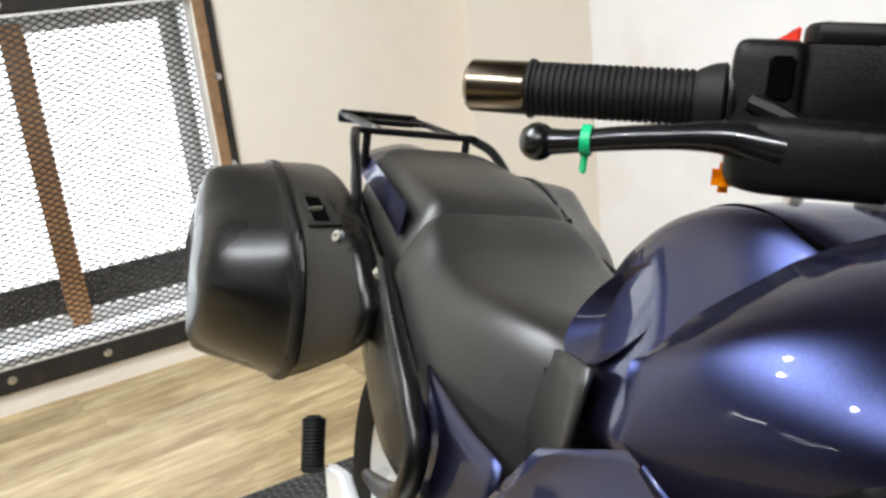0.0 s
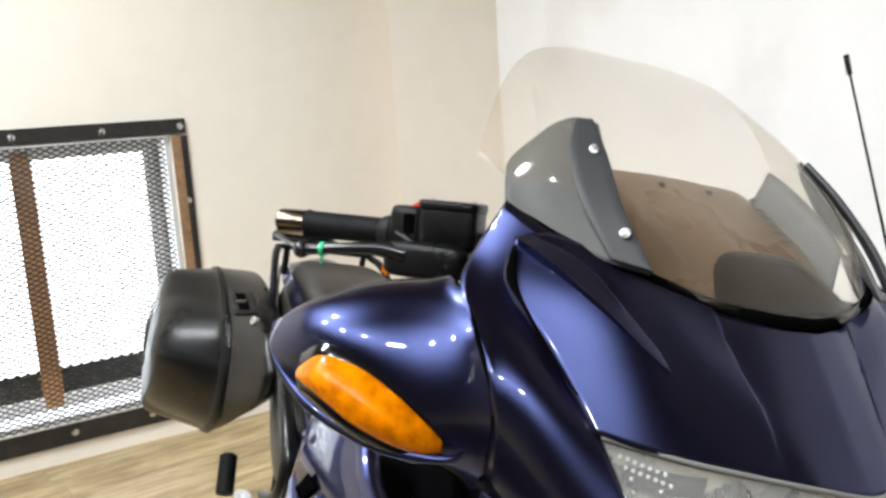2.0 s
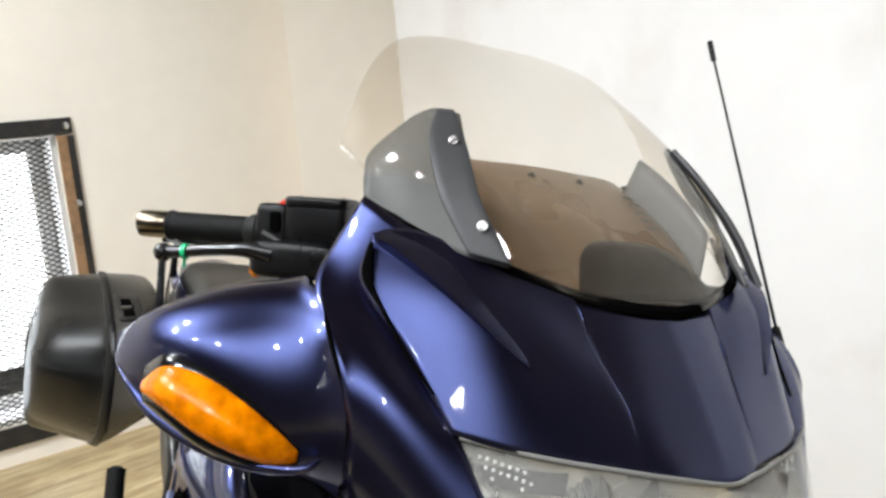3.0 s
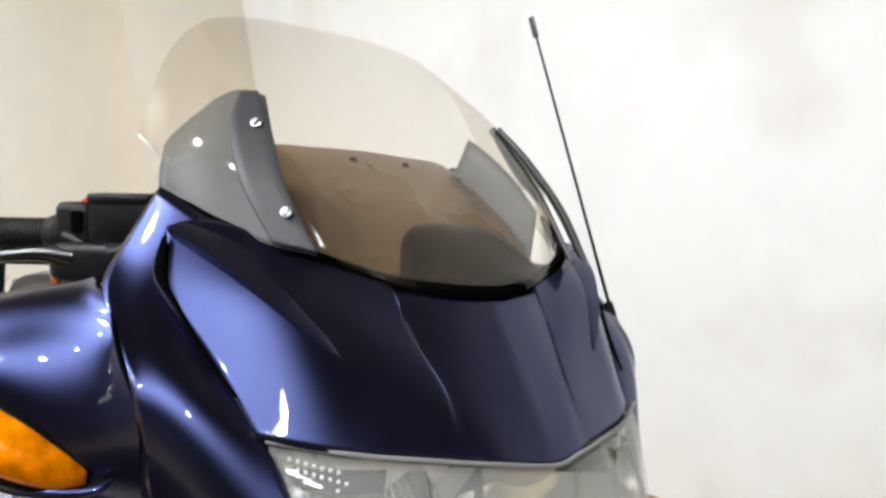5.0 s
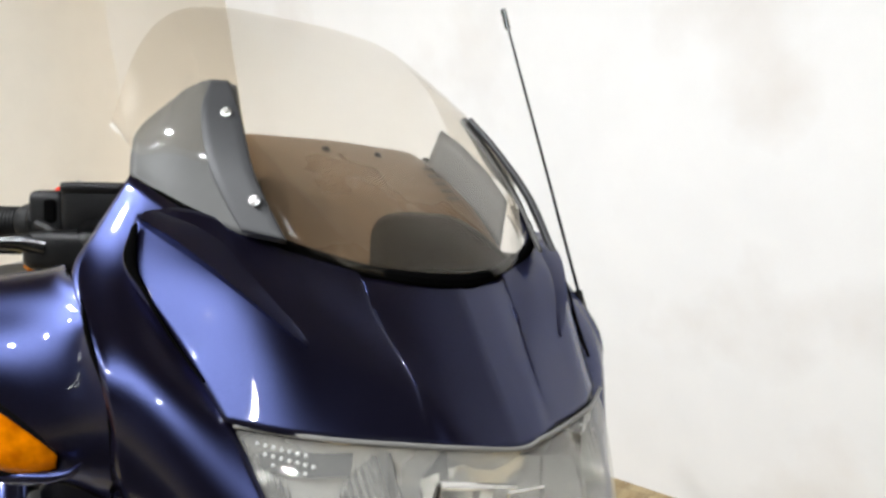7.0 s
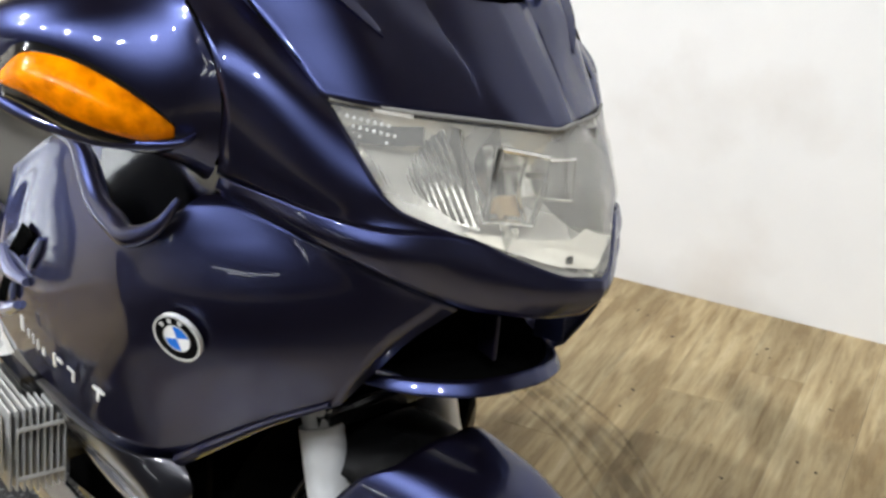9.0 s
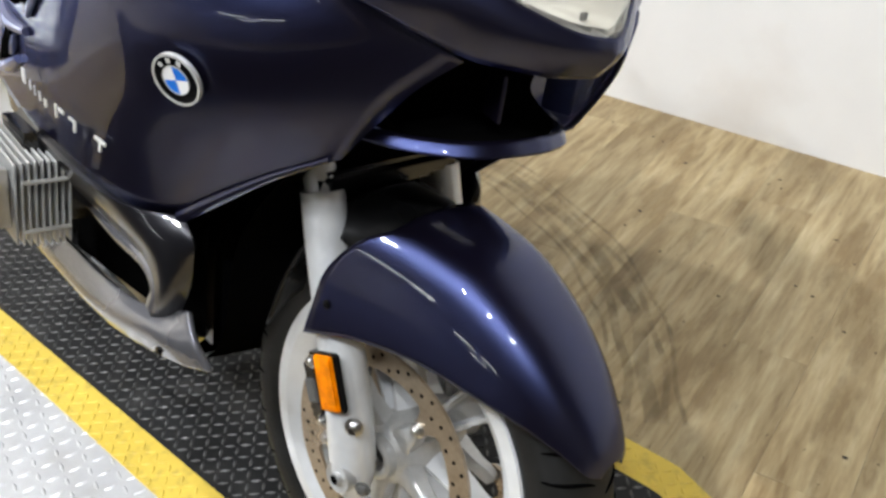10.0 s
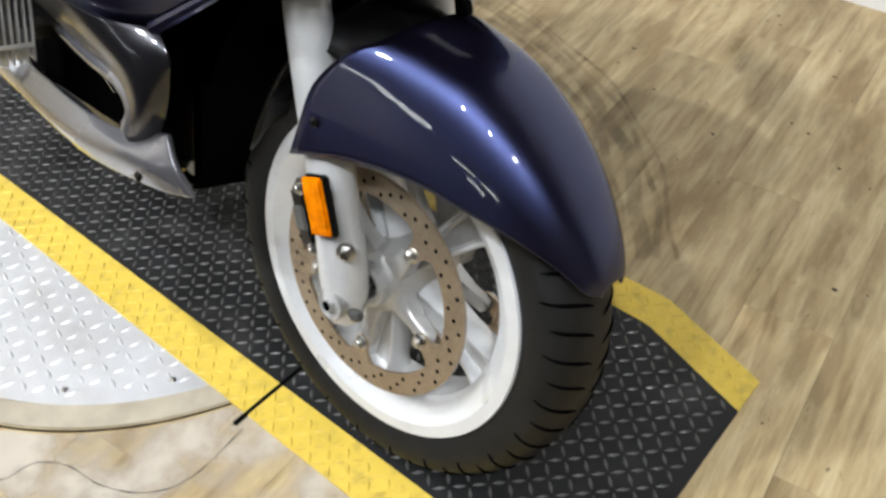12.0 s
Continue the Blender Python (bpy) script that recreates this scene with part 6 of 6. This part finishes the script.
def tail():
    for s in (-1, 1):
        # flank under the seats: a long dished panel with a loop-shaped lower edge
        g = [
            [(-1.10, s * 0.205, 0.735), (-1.16, s * 0.215, 0.785), (-1.24, s * 0.222, 0.820), (-1.36, s * 0.215, 0.85), (-1.55, s * 0.19, 0.89), (-1.80, s * 0.14, 0.93)],
            [(-1.02, s * 0.222, 0.655), (-1.14, s * 0.226, 0.685), (-1.25, s * 0.224, 0.72), (-1.37, s * 0.212, 0.77), (-1.56, s * 0.19, 0.81), (-1.80, s * 0.14, 0.87)],
            [(-1.05, s * 0.226, 0.56), (-1.16, s * 0.222, 0.56), (-1.28, s * 0.212, 0.59), (-1.40, s * 0.200, 0.65), (-1.57, s * 0.175, 0.75), (-1.80, s * 0.13, 0.83)],
        ]
        p = part("tail_panel", sheet(g, nu=5, nv=6), CASE, bike, "black tail panel under the seat")
        solid(p, 0.006)
        part("panel_rib", tube(bmesh.new(), [(-1.24, s * 0.228, 0.842), (-1.18, s * 0.232, 0.800), (-1.11, s * 0.234, 0.752), (-1.03, s * 0.236, 0.702), (-0.985, s * 0.236, 0.645), (-1.005, s * 0.238, 0.575), (-1.085, s * 0.238, 0.532), (-1.18, s * 0.236, 0.505), ],
                               [0.010, 0.014, 0.016, 0.017, 0.018, 0.018, 0.016, 0.010], 12, 7), CASE, p, "rounded black rib round the panel")
        g = [[(-0.80, s * 0.205, 0.72), (-0.93, s * 0.205, 0.72), (-1.06, s * 0.205, 0.74)], [(-0.80, s * 0.215, 0.58), (-0.93, s * 0.215, 0.58), (-1.06, s * 0.21, 0.60)], [(-0.82, s * 0.205, 0.44), (-0.93, s * 0.205, 0.45), (-1.04, s * 0.20, 0.47)]]
        solid(part("side_cover", sheet(g, nu=4, nv=4), PAINT, bike, "dark blue side cover under the seat"), 0.005)
        part("panel_bolt", bolt(bmesh.new(), (-1.229, s * 0.238, 0.826), (0.3, s, 0.1), 0.007, 0.005), STEEL, p, "small steel bolt")
        g = [[(-1.30, s * 0.186, 0.865), (-1.45, s * 0.182, 0.90), (-1.62, s * 0.165, 0.915), (-1.75, s * 0.14, 0.93)], [(-1.30, s * 0.178, 0.92), (-1.45, s * 0.178, 0.95), (-1.62, s * 0.155, 0.955), (-1.75, s * 0.12, 0.96)]]
        if s < 0:
            part("tail_cowl_side", sheet(g, nu=5, nv=4), PAINT, bike, "glossy dark blue strip below the pillion seat")
        # footrest bracket and folding peg
        m = Matrix.Translation((-1.20, s * 0.245, 0.475))
        br = part("footrest_bracket", prism(bmesh.new(), [(-0.135, 0.015), (-0.05, 0.045), (0.05, 0.02), (0.17, -0.12), (0.16, -0.19), (0.07, -0.15), (-0.02, -0.07), (-0.11, -0.025)], 0.022,
                                            Matrix.Translation((-1.14, s * 0.258, 0.462)) @ Matrix.Rotation(radians(90), 4, "X"), 0.005), SILVER, bike, "silver cast footrest bracket")
        part("bracket_bolt", bolt(bmesh.new(), (-1.265, s * 0.262, 0.46), (0, s, 0), 0.007, 0.006), STEEL, br)
        prof = [(0.0, 0.0), (0.017, 0.002)]
        for k in range(14):
            prof += [(0.0205, 0.006 + 0.0062 * k), (0.0205, 0.0095 + 0.0062 * k), (0.0165, 0.0105 + 0.0062 * k)]
        prof += [(0.012, 0.096), (0.0, 0.096)]
        bm = lathe(bmesh.new(), prof, axis="z", n=20)
        bmesh.ops.transform(bm, matrix=Matrix.Translation((-1.272, s * 0.300, 0.462)) @ Matrix.Rotation(radians(-32), 4, "Y") @ Matrix.Rotation(radians(4 * s), 4, "X"), verts=bm.verts)
        part("footpeg", bm, RUBBER, br, "black ribbed rubber footpeg, folded up")
    # tail body and rear mudguard
    rows = [[(-1.28, -0.17, 0.84), (-1.28, 0, 0.87), (-1.28, 0.17, 0.84)], [(-1.60, -0.15, 0.90), (-1.60, 0, 0.94), (-1.60, 0.15, 0.90)], [(-1.86, -0.10, 0.93), (-1.86, 0, 0.955), (-1.86, 0.10, 0.93)]]
    solid(part("tail_deck", sheet(rows, nu=6, nv=6), PAINT, bike, "dark blue tail deck"), 0.02)
    bm = bmesh.new()
    solid(part("rear_mudguard", sheet([[(-1.50, -0.09, 0.72), (-1.50, 0, 0.74), (-1.50, 0.09, 0.72)], [(-1.75, -0.09, 0.70), (-1.75, 0, 0.73), (-1.75, 0.09, 0.70)], [(-1.93, -0.08, 0.50), (-1.95, 0, 0.52), (-1.93, 0.08, 0.50)]], nu=6, nv=6), BLACK, bike, "black rear mudguard"), 0.005)
    c = Vector((-1.485, 0, 0.30))
    prof = [(0.205, -0.06), (0.23, -0.075), (0.262, -0.084), (0.285, -0.07), (0.298, -0.04), (0.302, 0.0), (0.298, 0.04), (0.285, 0.07), (0.262, 0.084), (0.23, 0.075), (0.205, 0.06)]
    part("rear_tyre", lathe(bmesh.new(), prof, c, "y", 72), TYRE, bike, "black rear tyre")
    part("rear_wheel", lathe(bmesh.new(), [(0.0, -0.05), (0.06, -0.06), (0.08, -0.03), (0.16, -0.025), (0.185, -0.05), (0.212, -0.062), (0.212, 0.062), (0.185, 0.05), (0.16, 0.025), (0.08, 0.03), (0.06, 0.06), (0.0, 0.05)], c, "y", 60), SILVER, bike, "silver rear wheel")
    part("side_stand", tube(bmesh.new(), [(-0.95, 0.16, 0.30), (-0.92, 0.24, 0.16), (-0.90, 0.285, 0.076)], 0.012, 12), GLOSS_BLACK, bike, "black side stand")


tail()


def luggage_rack():
    o = skew(-1.6)
    rack = part("luggage_rack", box(bmesh.new(), (0.030, 0.25, 0.012), Matrix.Translation((-1.62, o - 0.028, 1.004)), 0.003), BLACK, bike, "black steel luggage rack behind the seat")
    for s in (-1, 1):
        side = o + (s * 0.155 if s < 0 else 0.097)
        part("rack_rail", tube(bmesh.new(), [(-1.63, side, 1.000), (-1.565, side + s * 0.017, 0.985), (-1.50, side + s * 0.027, 0.945), (-1.47, side + s * 0.029, 0.89), (-1.47, side + s * 0.027, 0.83)], 0.0095, 10), BLACK, rack)
        part("rack_side", box(bmesh.new(), (0.28, 0.016, 0.012), Matrix.Translation((-1.765, o - 0.028 + s * 0.082, 1.006)), 0.003), BLACK, rack)
        part("rack_post", tube(bmesh.new(), [(-1.62, o - 0.028 + s * 0.105, 0.93), (-1.62, o - 0.028 + s * 0.105, 1.002)], 0.0085, 8), BLACK, rack)
    part("rack_crossbar", box(bmesh.new(), (0.026, 0.180, 0.012), Matrix.Translation((-1.905, o - 0.028, 1.010)), 0.003), BLACK, rack)
    part("rack_crossbar", box(bmesh.new(), (0.016, 0.150, 0.010), Matrix.Translation((-1.79, o - 0.028, 1.006)), 0.002), BLACK, rack)
    part("rack_lip", box(bmesh.new(), (0.012, 0.182, 0.024), Matrix.Translation((-1.918, o - 0.028, 0.998)), 0.003), BLACK, rack)
    for y in (-0.12, 0.07):
        part("rack_screw", bolt(bmesh.new(), (-1.62, o + y, 1.010), (0, 0, 1), 0.005, 0.003), STEEL, rack)


luggage_rack()


def pannier(s):
    """Hard side case: an inner shell whose front face turns outward, and a bulging outer lid that meets it in a raised seam."""
    shift = 0.0 if s < 0 else -0.055
    base = [(-1.250, 0.715), (-1.275, 0.790), (-1.340, 0.842), (-1.460, 0.882), (-1.620, 0.910), (-1.790, 0.905), (-1.855, 0.850), (-1.870, 0.720), (-1.830, 0.570), (-1.740, 0.512), (-1.560, 0.500), (-1.420, 0.512), (-1.320, 0.560), (-1.265, 0.630)]

    def section(y, retreat, grow=1.0, lift=0.0, wedge=0.0):
        ring = spline([Vector((x, 0, z)) for x, z in (*base, base[0])], 4)[:-1]
        out = []
        for p in ring:
            x = -1.56 + (p.x + 1.56) * grow
            z = 0.705 + (p.z - 0.705) * (grow if p.z > 0.705 else grow ** 0.5)
            front = min(1.0, max(0.0, (x + 1.74) / 0.36))
            z += lift * max(0.0, 0.80 - z) / 0.30
            fall = math.hypot(z - 0.715, 0.02) - 0.02
            slope = wedge * fall
            out.append((x - retreat * front ** 0.8 - 0.55 * slope * front, s * (y - (0.30 if z > 0.715 else 0.12) * slope) + shift, z))
        return out

    def shell(rows):
        bm = bmesh.new()
        cols = [spline([r[j] for r in rows], 3) for j in range(len(rows[0]))]
        fine = [[c[i] for c in cols] for i in range(len(cols[0]))]
        vs = add_grid(bm, fine, close_u=True)
        bm.faces.new(vs[0]), bm.faces.new(vs[-1])
        return bm
    case = part("pannier", shell([section(*q) for q in ((0.205, 0.03, 0.94, 0.16), (0.214, 0.0, 0.985, 0.15), (0.245, 0.0, 1.0, 0.12), (0.262, 0.03, 1.0, 0.09), (0.290, 0.105, 1.0, 0.03), (0.312, 0.150, 0.995, 0.0))]), CASE, bike, "black hard pannier case, scuffed, with a flush latch", sharp=45)
    part("lid", shell([section(*q) for q in ((0.325, 0.165, 0.985), (0.340, 0.175, 0.980, 0, 0.1), (0.395, 0.205, 0.955, 0, 0.35), (0.450, 0.235, 0.915, 0, 0.55), (0.474, 0.255, 0.85, 0, 0.6), (0.483, 0.265, 0.64, 0, 0.6))]), CASE, case, "bulging black lid", sharp=45)
    part("seam", shell([section(0.311, 0.148, 1.010), section(0.319, 0.154, 1.012), section(0.327, 0.164, 1.004)]), BLACK, case, "raised black seam")
    # latch plate and lock on the turned face
    k = -s
    g = [[(-1.567, 0.305, 0.884), (-1.503, 0.259, 0.893)], [(-1.461, 0.301, 0.842), (-1.389, 0.256, 0.862)]]
    latch = part("latch_plate", sheet([[(x, s * y + shift, z) for x, y, z in r] for r in g], nu=4, nv=4), BLACK, case, "black latch plate")
    solid(latch, 0.008, 0.0, 0.002)
    # near-black patch for the shade in the finger recess
    g = [[(-1.530, 0.292, 0.881), (-1.503, 0.272, 0.886)], [(-1.450, 0.288, 0.853), (-1.418, 0.268, 0.863)]]
    part("latch_recess", sheet([[(x, s * (y + 0.005) + shift, z + 0.002) for x, y, z in r] for r in g], nu=3, nv=3), DARK, latch, "near-black patch for the shaded finger recess")
    part("latch_bar", tube(bmesh.new(), [(-1.486, s * 0.296 + shift, 0.868), (-1.458, s * 0.276 + shift, 0.876)], 0.005, 8), GLOSS_BLACK, latch)
    bm = lathe(bmesh.new(), [(0.0, 0.004), (0.003, 0.004), (0.0035, 0.006), (0.010, 0.005), (0.012, -0.004)], axis="z", n=24)
    bmesh.ops.transform(bm, matrix=Matrix.Translation((-1.379, s * 0.267 + shift, 0.846)) @ Vector((0.35, s * 0.85, 0.35)).to_track_quat("Z", "Y").to_matrix().to_4x4(), verts=bm.verts)
    part("lock", bm, STEEL, case, "round steel lock")


pannier(-1)
pannier(1)


def engine():
    for s in (-1, 1):
        # finned cylinder sticking out sideways, and its cover
        # barrel is black: the shade over it is put into its colour
        cyl = part("cylinder", box(bmesh.new(), (0.150, 0.17, 0.165), Matrix.Translation((-0.515, s * 0.26, 0.565)), 0.03, 3), GLOSS_BLACK, bike, "cylinder barrel, black for the shade it sits in")
        for k in range(9):
            y = 0.303 + 0.0082 * k
            part("fin", box(bmesh.new(), (0.180 - 0.003 * k, 0.0032, 0.132 - 0.003 * abs(k - 4)), Matrix.Translation((-0.516, s * y, 0.534)) @ Matrix.Rotation(radians(4), 4, "Y"), 0.002, 1), ALLOY, cyl, smooth=False)
        cover = part("valve_cover", box(bmesh.new(), (0.165, 0.045, 0.128), Matrix.Translation((-0.514, s * 0.396, 0.534)), 0.026, 4), ALLOY, cyl, "alloy valve cover")
        for k in range(4):
            part("cover_rib", box(bmesh.new(), (0.15, 0.012, 0.008), Matrix.Translation((-0.510, s * 0.418, 0.495 + 0.027 * k)), 0.003), ALLOY, cover)
        for dx in (-0.05, 0.05):
            part("cover_bolt", bolt(bmesh.new(), (-0.510 + dx, s * 0.418, 0.570), (0, s, 0), 0.008, 0.006), STEEL, cover)
        for z in (0.475, 0.545):
            part("fin_tie", box(bmesh.new(), (0.006, 0.062, 0.006), Matrix.Translation((-0.421, s * 0.336, z + 0.022)), 0.002), ALLOY, cyl)
        part("intake_pipe", tube(bmesh.new(), [(-0.60, s * 0.27, 0.60), (-0.68, s * 0.24, 0.64), (-0.78, s * 0.18, 0.70)], 0.026, 14), BLACK, bike, "black intake pipe")
        part("exhaust_pipe", tube(bmesh.new(), [(-0.47, s * 0.24, 0.50), (-0.42, s * 0.20, 0.44), (-0.41, s * 0.15, 0.32), (-0.47, s * 0.11, 0.23), (-0.85, s * 0.11, 0.20)], 0.020, 14), GLOSS_BLACK, bike, "gloss black exhaust pipe")
    part("engine_block", box(bmesh.new(), (0.36, 0.36, 0.42), Matrix.Translation((-0.50, 0, 0.48)), 0.04, 3), GLOSS_BLACK, bike, "dark engine block")
    part("gearbox", box(bmesh.new(), (0.52, 0.28, 0.34), Matrix.Translation((-0.92, 0, 0.46)), 0.05, 3), ALLOY, bike, "cast alloy gearbox")
    part("frame_core", box(bmesh.new(), (0.60, 0.22, 0.22), Matrix.Translation((-0.80, 0, 0.72)), 0.03, 2), BLACK, bike, "black frame and air box")
    # near-black sheet before the engine; the shade there is put into its colour
    part("radiator_cover", sheet([[(-0.05, -0.16, 0.74), (-0.05, 0, 0.76), (-0.05, 0.16, 0.74)], [(-0.20, -0.17, 0.55), (-0.18, 0, 0.56), (-0.20, 0.17, 0.55)], [(-0.27, -0.15, 0.36), (-0.25, 0, 0.36), (-0.27, 0.15, 0.36)], [(-0.36, -0.13, 0.26), (-0.36, 0, 0.25), (-0.36, 0.13, 0.26)]], nu=6, nv=6), DARK, bike, "near-black sheet for the shade before the engine")
    part("silencer", tube(bmesh.new(), [(-0.85, 0.11, 0.21), (-1.15, 0.17, 0.25), (-1.75, 0.22, 0.36)], [0.03, 0.055, 0.055], 18), STEEL, bike, "steel silencer")
    # engine spoiler: a looped arm that runs from the side fairing down and back under the cylinder
    for s in (-1, 1):
        sp = part("engine_spoiler", sheet([
            [(-0.72, s * 0.255, 0.315), (-0.60, s * 0.262, 0.332), (-0.41, s * 0.262, 0.340), (-0.22, s * 0.250, 0.378), (-0.150, s * 0.230, 0.392)],
            [(-0.70, s * 0.275, 0.360), (-0.58, s * 0.282, 0.372), (-0.40, s * 0.280, 0.380), (-0.24, s * 0.265, 0.412), (-0.172, s * 0.240, 0.425)],
            [(-0.66, s * 0.262, 0.405), (-0.56, s * 0.268, 0.412), (-0.42, s * 0.265, 0.414), (-0.30, s * 0.255, 0.422), (-0.205, s * 0.235, 0.455)],
        ], nu=6, nv=6), SPOILER, bike, "grey metallic engine spoiler under the cylinder")
        solid(sp, 0.010, 0.0, 0.003)
        arm = part("spoiler_arm", eased(sheet([
            [(-0.212, s * 0.241, 0.584), (-0.190, s * 0.239, 0.560), (-0.193, s * 0.238, 0.535), (-0.202, s * 0.238, 0.499), (-0.222, s * 0.238, 0.455), (-0.262, s * 0.240, 0.400)],
            [(-0.255, s * 0.286, 0.590), (-0.228, s * 0.276, 0.560), (-0.212, s * 0.268, 0.533), (-0.208, s * 0.264, 0.500), (-0.222, s * 0.262, 0.466), (-0.262, s * 0.258, 0.425)],
            [(-0.330, s * 0.313, 0.602), (-0.292, s * 0.290, 0.562), (-0.256, s * 0.272, 0.532), (-0.234, s * 0.266, 0.505), (-0.232, s * 0.265, 0.478), (-0.258, s * 0.266, 0.448)],
            [(-0.410, s * 0.322, 0.612), (-0.366, s * 0.298, 0.566), (-0.320, s * 0.276, 0.536), (-0.266, s * 0.264, 0.512), (-0.246, s * 0.262, 0.482), (-0.262, s * 0.262, 0.452)],
            [(-0.520, s * 0.322, 0.615), (-0.440, s * 0.302, 0.566), (-0.372, s * 0.276, 0.530), (-0.290, s * 0.262, 0.508), (-0.255, s * 0.258, 0.482), (-0.264, s * 0.260, 0.452)],
        ], nu=5, nv=5), 6), ARM, sp, "arm that runs from the side fairing into the spoiler, darkened for its shade")
        solid(arm, 0.010, 0.0, 0.003)
        # bar on the loop's edge; the highlight there is put into its grey
        part("spoiler_link", tube(bmesh.new(), [(-0.50, s * 0.258, 0.500), (-0.42, s * 0.262, 0.505), (-0.34, s * 0.264, 0.504), (-0.27, s * 0.262, 0.500), (-0.240, s * 0.262, 0.478), (-0.250, s * 0.262, 0.445)], [0.005, 0.010, 0.011, 0.010, 0.010, 0.012], 12, 6), SPOILER, sp, "rounded bar on the loop's upper edge, grey for its highlight")
        part("spoiler_bolt", bolt(bmesh.new(), (-0.235, s * 0.262, 0.388), (0, s, 0.2), 0.006, 0.004), GLOSS_BLACK, sp)
        # sheet behind the loop, near-black to hold the shade inside it
        part("spoiler_back", sheet([[(-0.22, s * 0.205, 0.58), (-0.40, s * 0.21, 0.54), (-0.66, s * 0.21, 0.50)], [(-0.22, s * 0.205, 0.40), (-0.40, s * 0.21, 0.37), (-0.66, s * 0.215, 0.34)]], nu=4, nv=4), DARK, sp, "near-black sheet for the shade inside the loop")


engine()


def badges():
    """Enamel roundel and raised letters on the side fairing."""
    n = Vector((0.41, -0.86, -0.31)).normalized()
    c = Vector((-0.1085, -0.3015, 0.791))
    m = Matrix.Translation(c + n * 0.003) @ n.to_track_quat("Z", "Y").to_matrix().to_4x4()

    def disc_of(r0, r1, z0, z1, a0=0.0, a1=360.0, k=40):
        bm = bmesh.new()
        rows = [[m @ Vector((r * math.cos(radians(a0 + (a1 - a0) * i / k)), r * math.sin(radians(a0 + (a1 - a0) * i / k)), z)) for i in range(k + 1)] for r, z in ((r0, z0), (r0, z1), (r1, z1), (r1, z0))]
        add_grid(bm, rows)
        return bm
    ob = part("roundel", disc_of(0.0262, 0.0288, -0.004, 0.0012), LETTER, bike, "round enamel badge, black ring round blue and white quarters")
    part("black_ring", disc_of(0.0163, 0.0262, -0.004, 0.0006), GLOSS_BLACK, ob)
    for k in range(4):
        part("quarter", disc_of(0.0, 0.0153, -0.004, 0.0008, 90 * k + 10, 90 * k + 100, 12), WHITE if k % 2 else BLUE, ob, "white enamel quarter" if k % 2 else "blue enamel quarter")
    part("inner_ring", disc_of(0.0153, 0.0163, -0.004, 0.0012), LETTER, ob)
    for k, a in enumerate((62, 96, 130)):
        part("ring_mark", disc_of(0.0188, 0.0240, 0.0, 0.0010, a, a + 14, 4), LETTER, ob)
    # lettering follows the curve of the panel along its lower edge
    line = spline([(-0.471, -0.337, 0.688), (-0.400, -0.337, 0.680), (-0.330, -0.331, 0.671), (-0.248, -0.306, 0.649)], 8)
    for u, w, h in ((0.0, 0.010, 0.018), (0.13, 0.003, 0.012), (0.21, 0.003, 0.012), (0.29, 0.004, 0.012), (0.37, 0.006, 0.009), (0.53, 0.004, 0.016), (0.57, 0.014, 0.004), (0.67, 0.012, 0.003), (0.71, 0.004, 0.013), (0.88, 0.004, 0.016), (0.85, 0.020, 0.004)):
        i = min(len(line) - 2, int(u * (len(line) - 1)))
        p = line[i].lerp(line[i + 1], u * (len(line) - 1) - i)
        d = (line[i + 1] - line[i]).normalized()
        up = (Vector((-0.25, 0, 1)) - d * d.z).normalized()
        out = d.cross(up).normalized()
        mm = Matrix.Translation(p + out * 0.003) @ Matrix(((d.x, up.x, out.x, 0), (d.y, up.y, out.y, 0), (d.z, up.z, out.z, 0), (0, 0, 0, 1)))
        part("letter_bar", prism(bmesh.new(), [(0, 0), (w, 0), (w, h), (0, h)] if h > w else [(0, 0.011), (w, 0.011), (w, 0.011 + h), (0, 0.011 + h)], 0.0018, mm), LETTER, bike, "raised silver letter bar", smooth=False)


badges()

plank_floor()
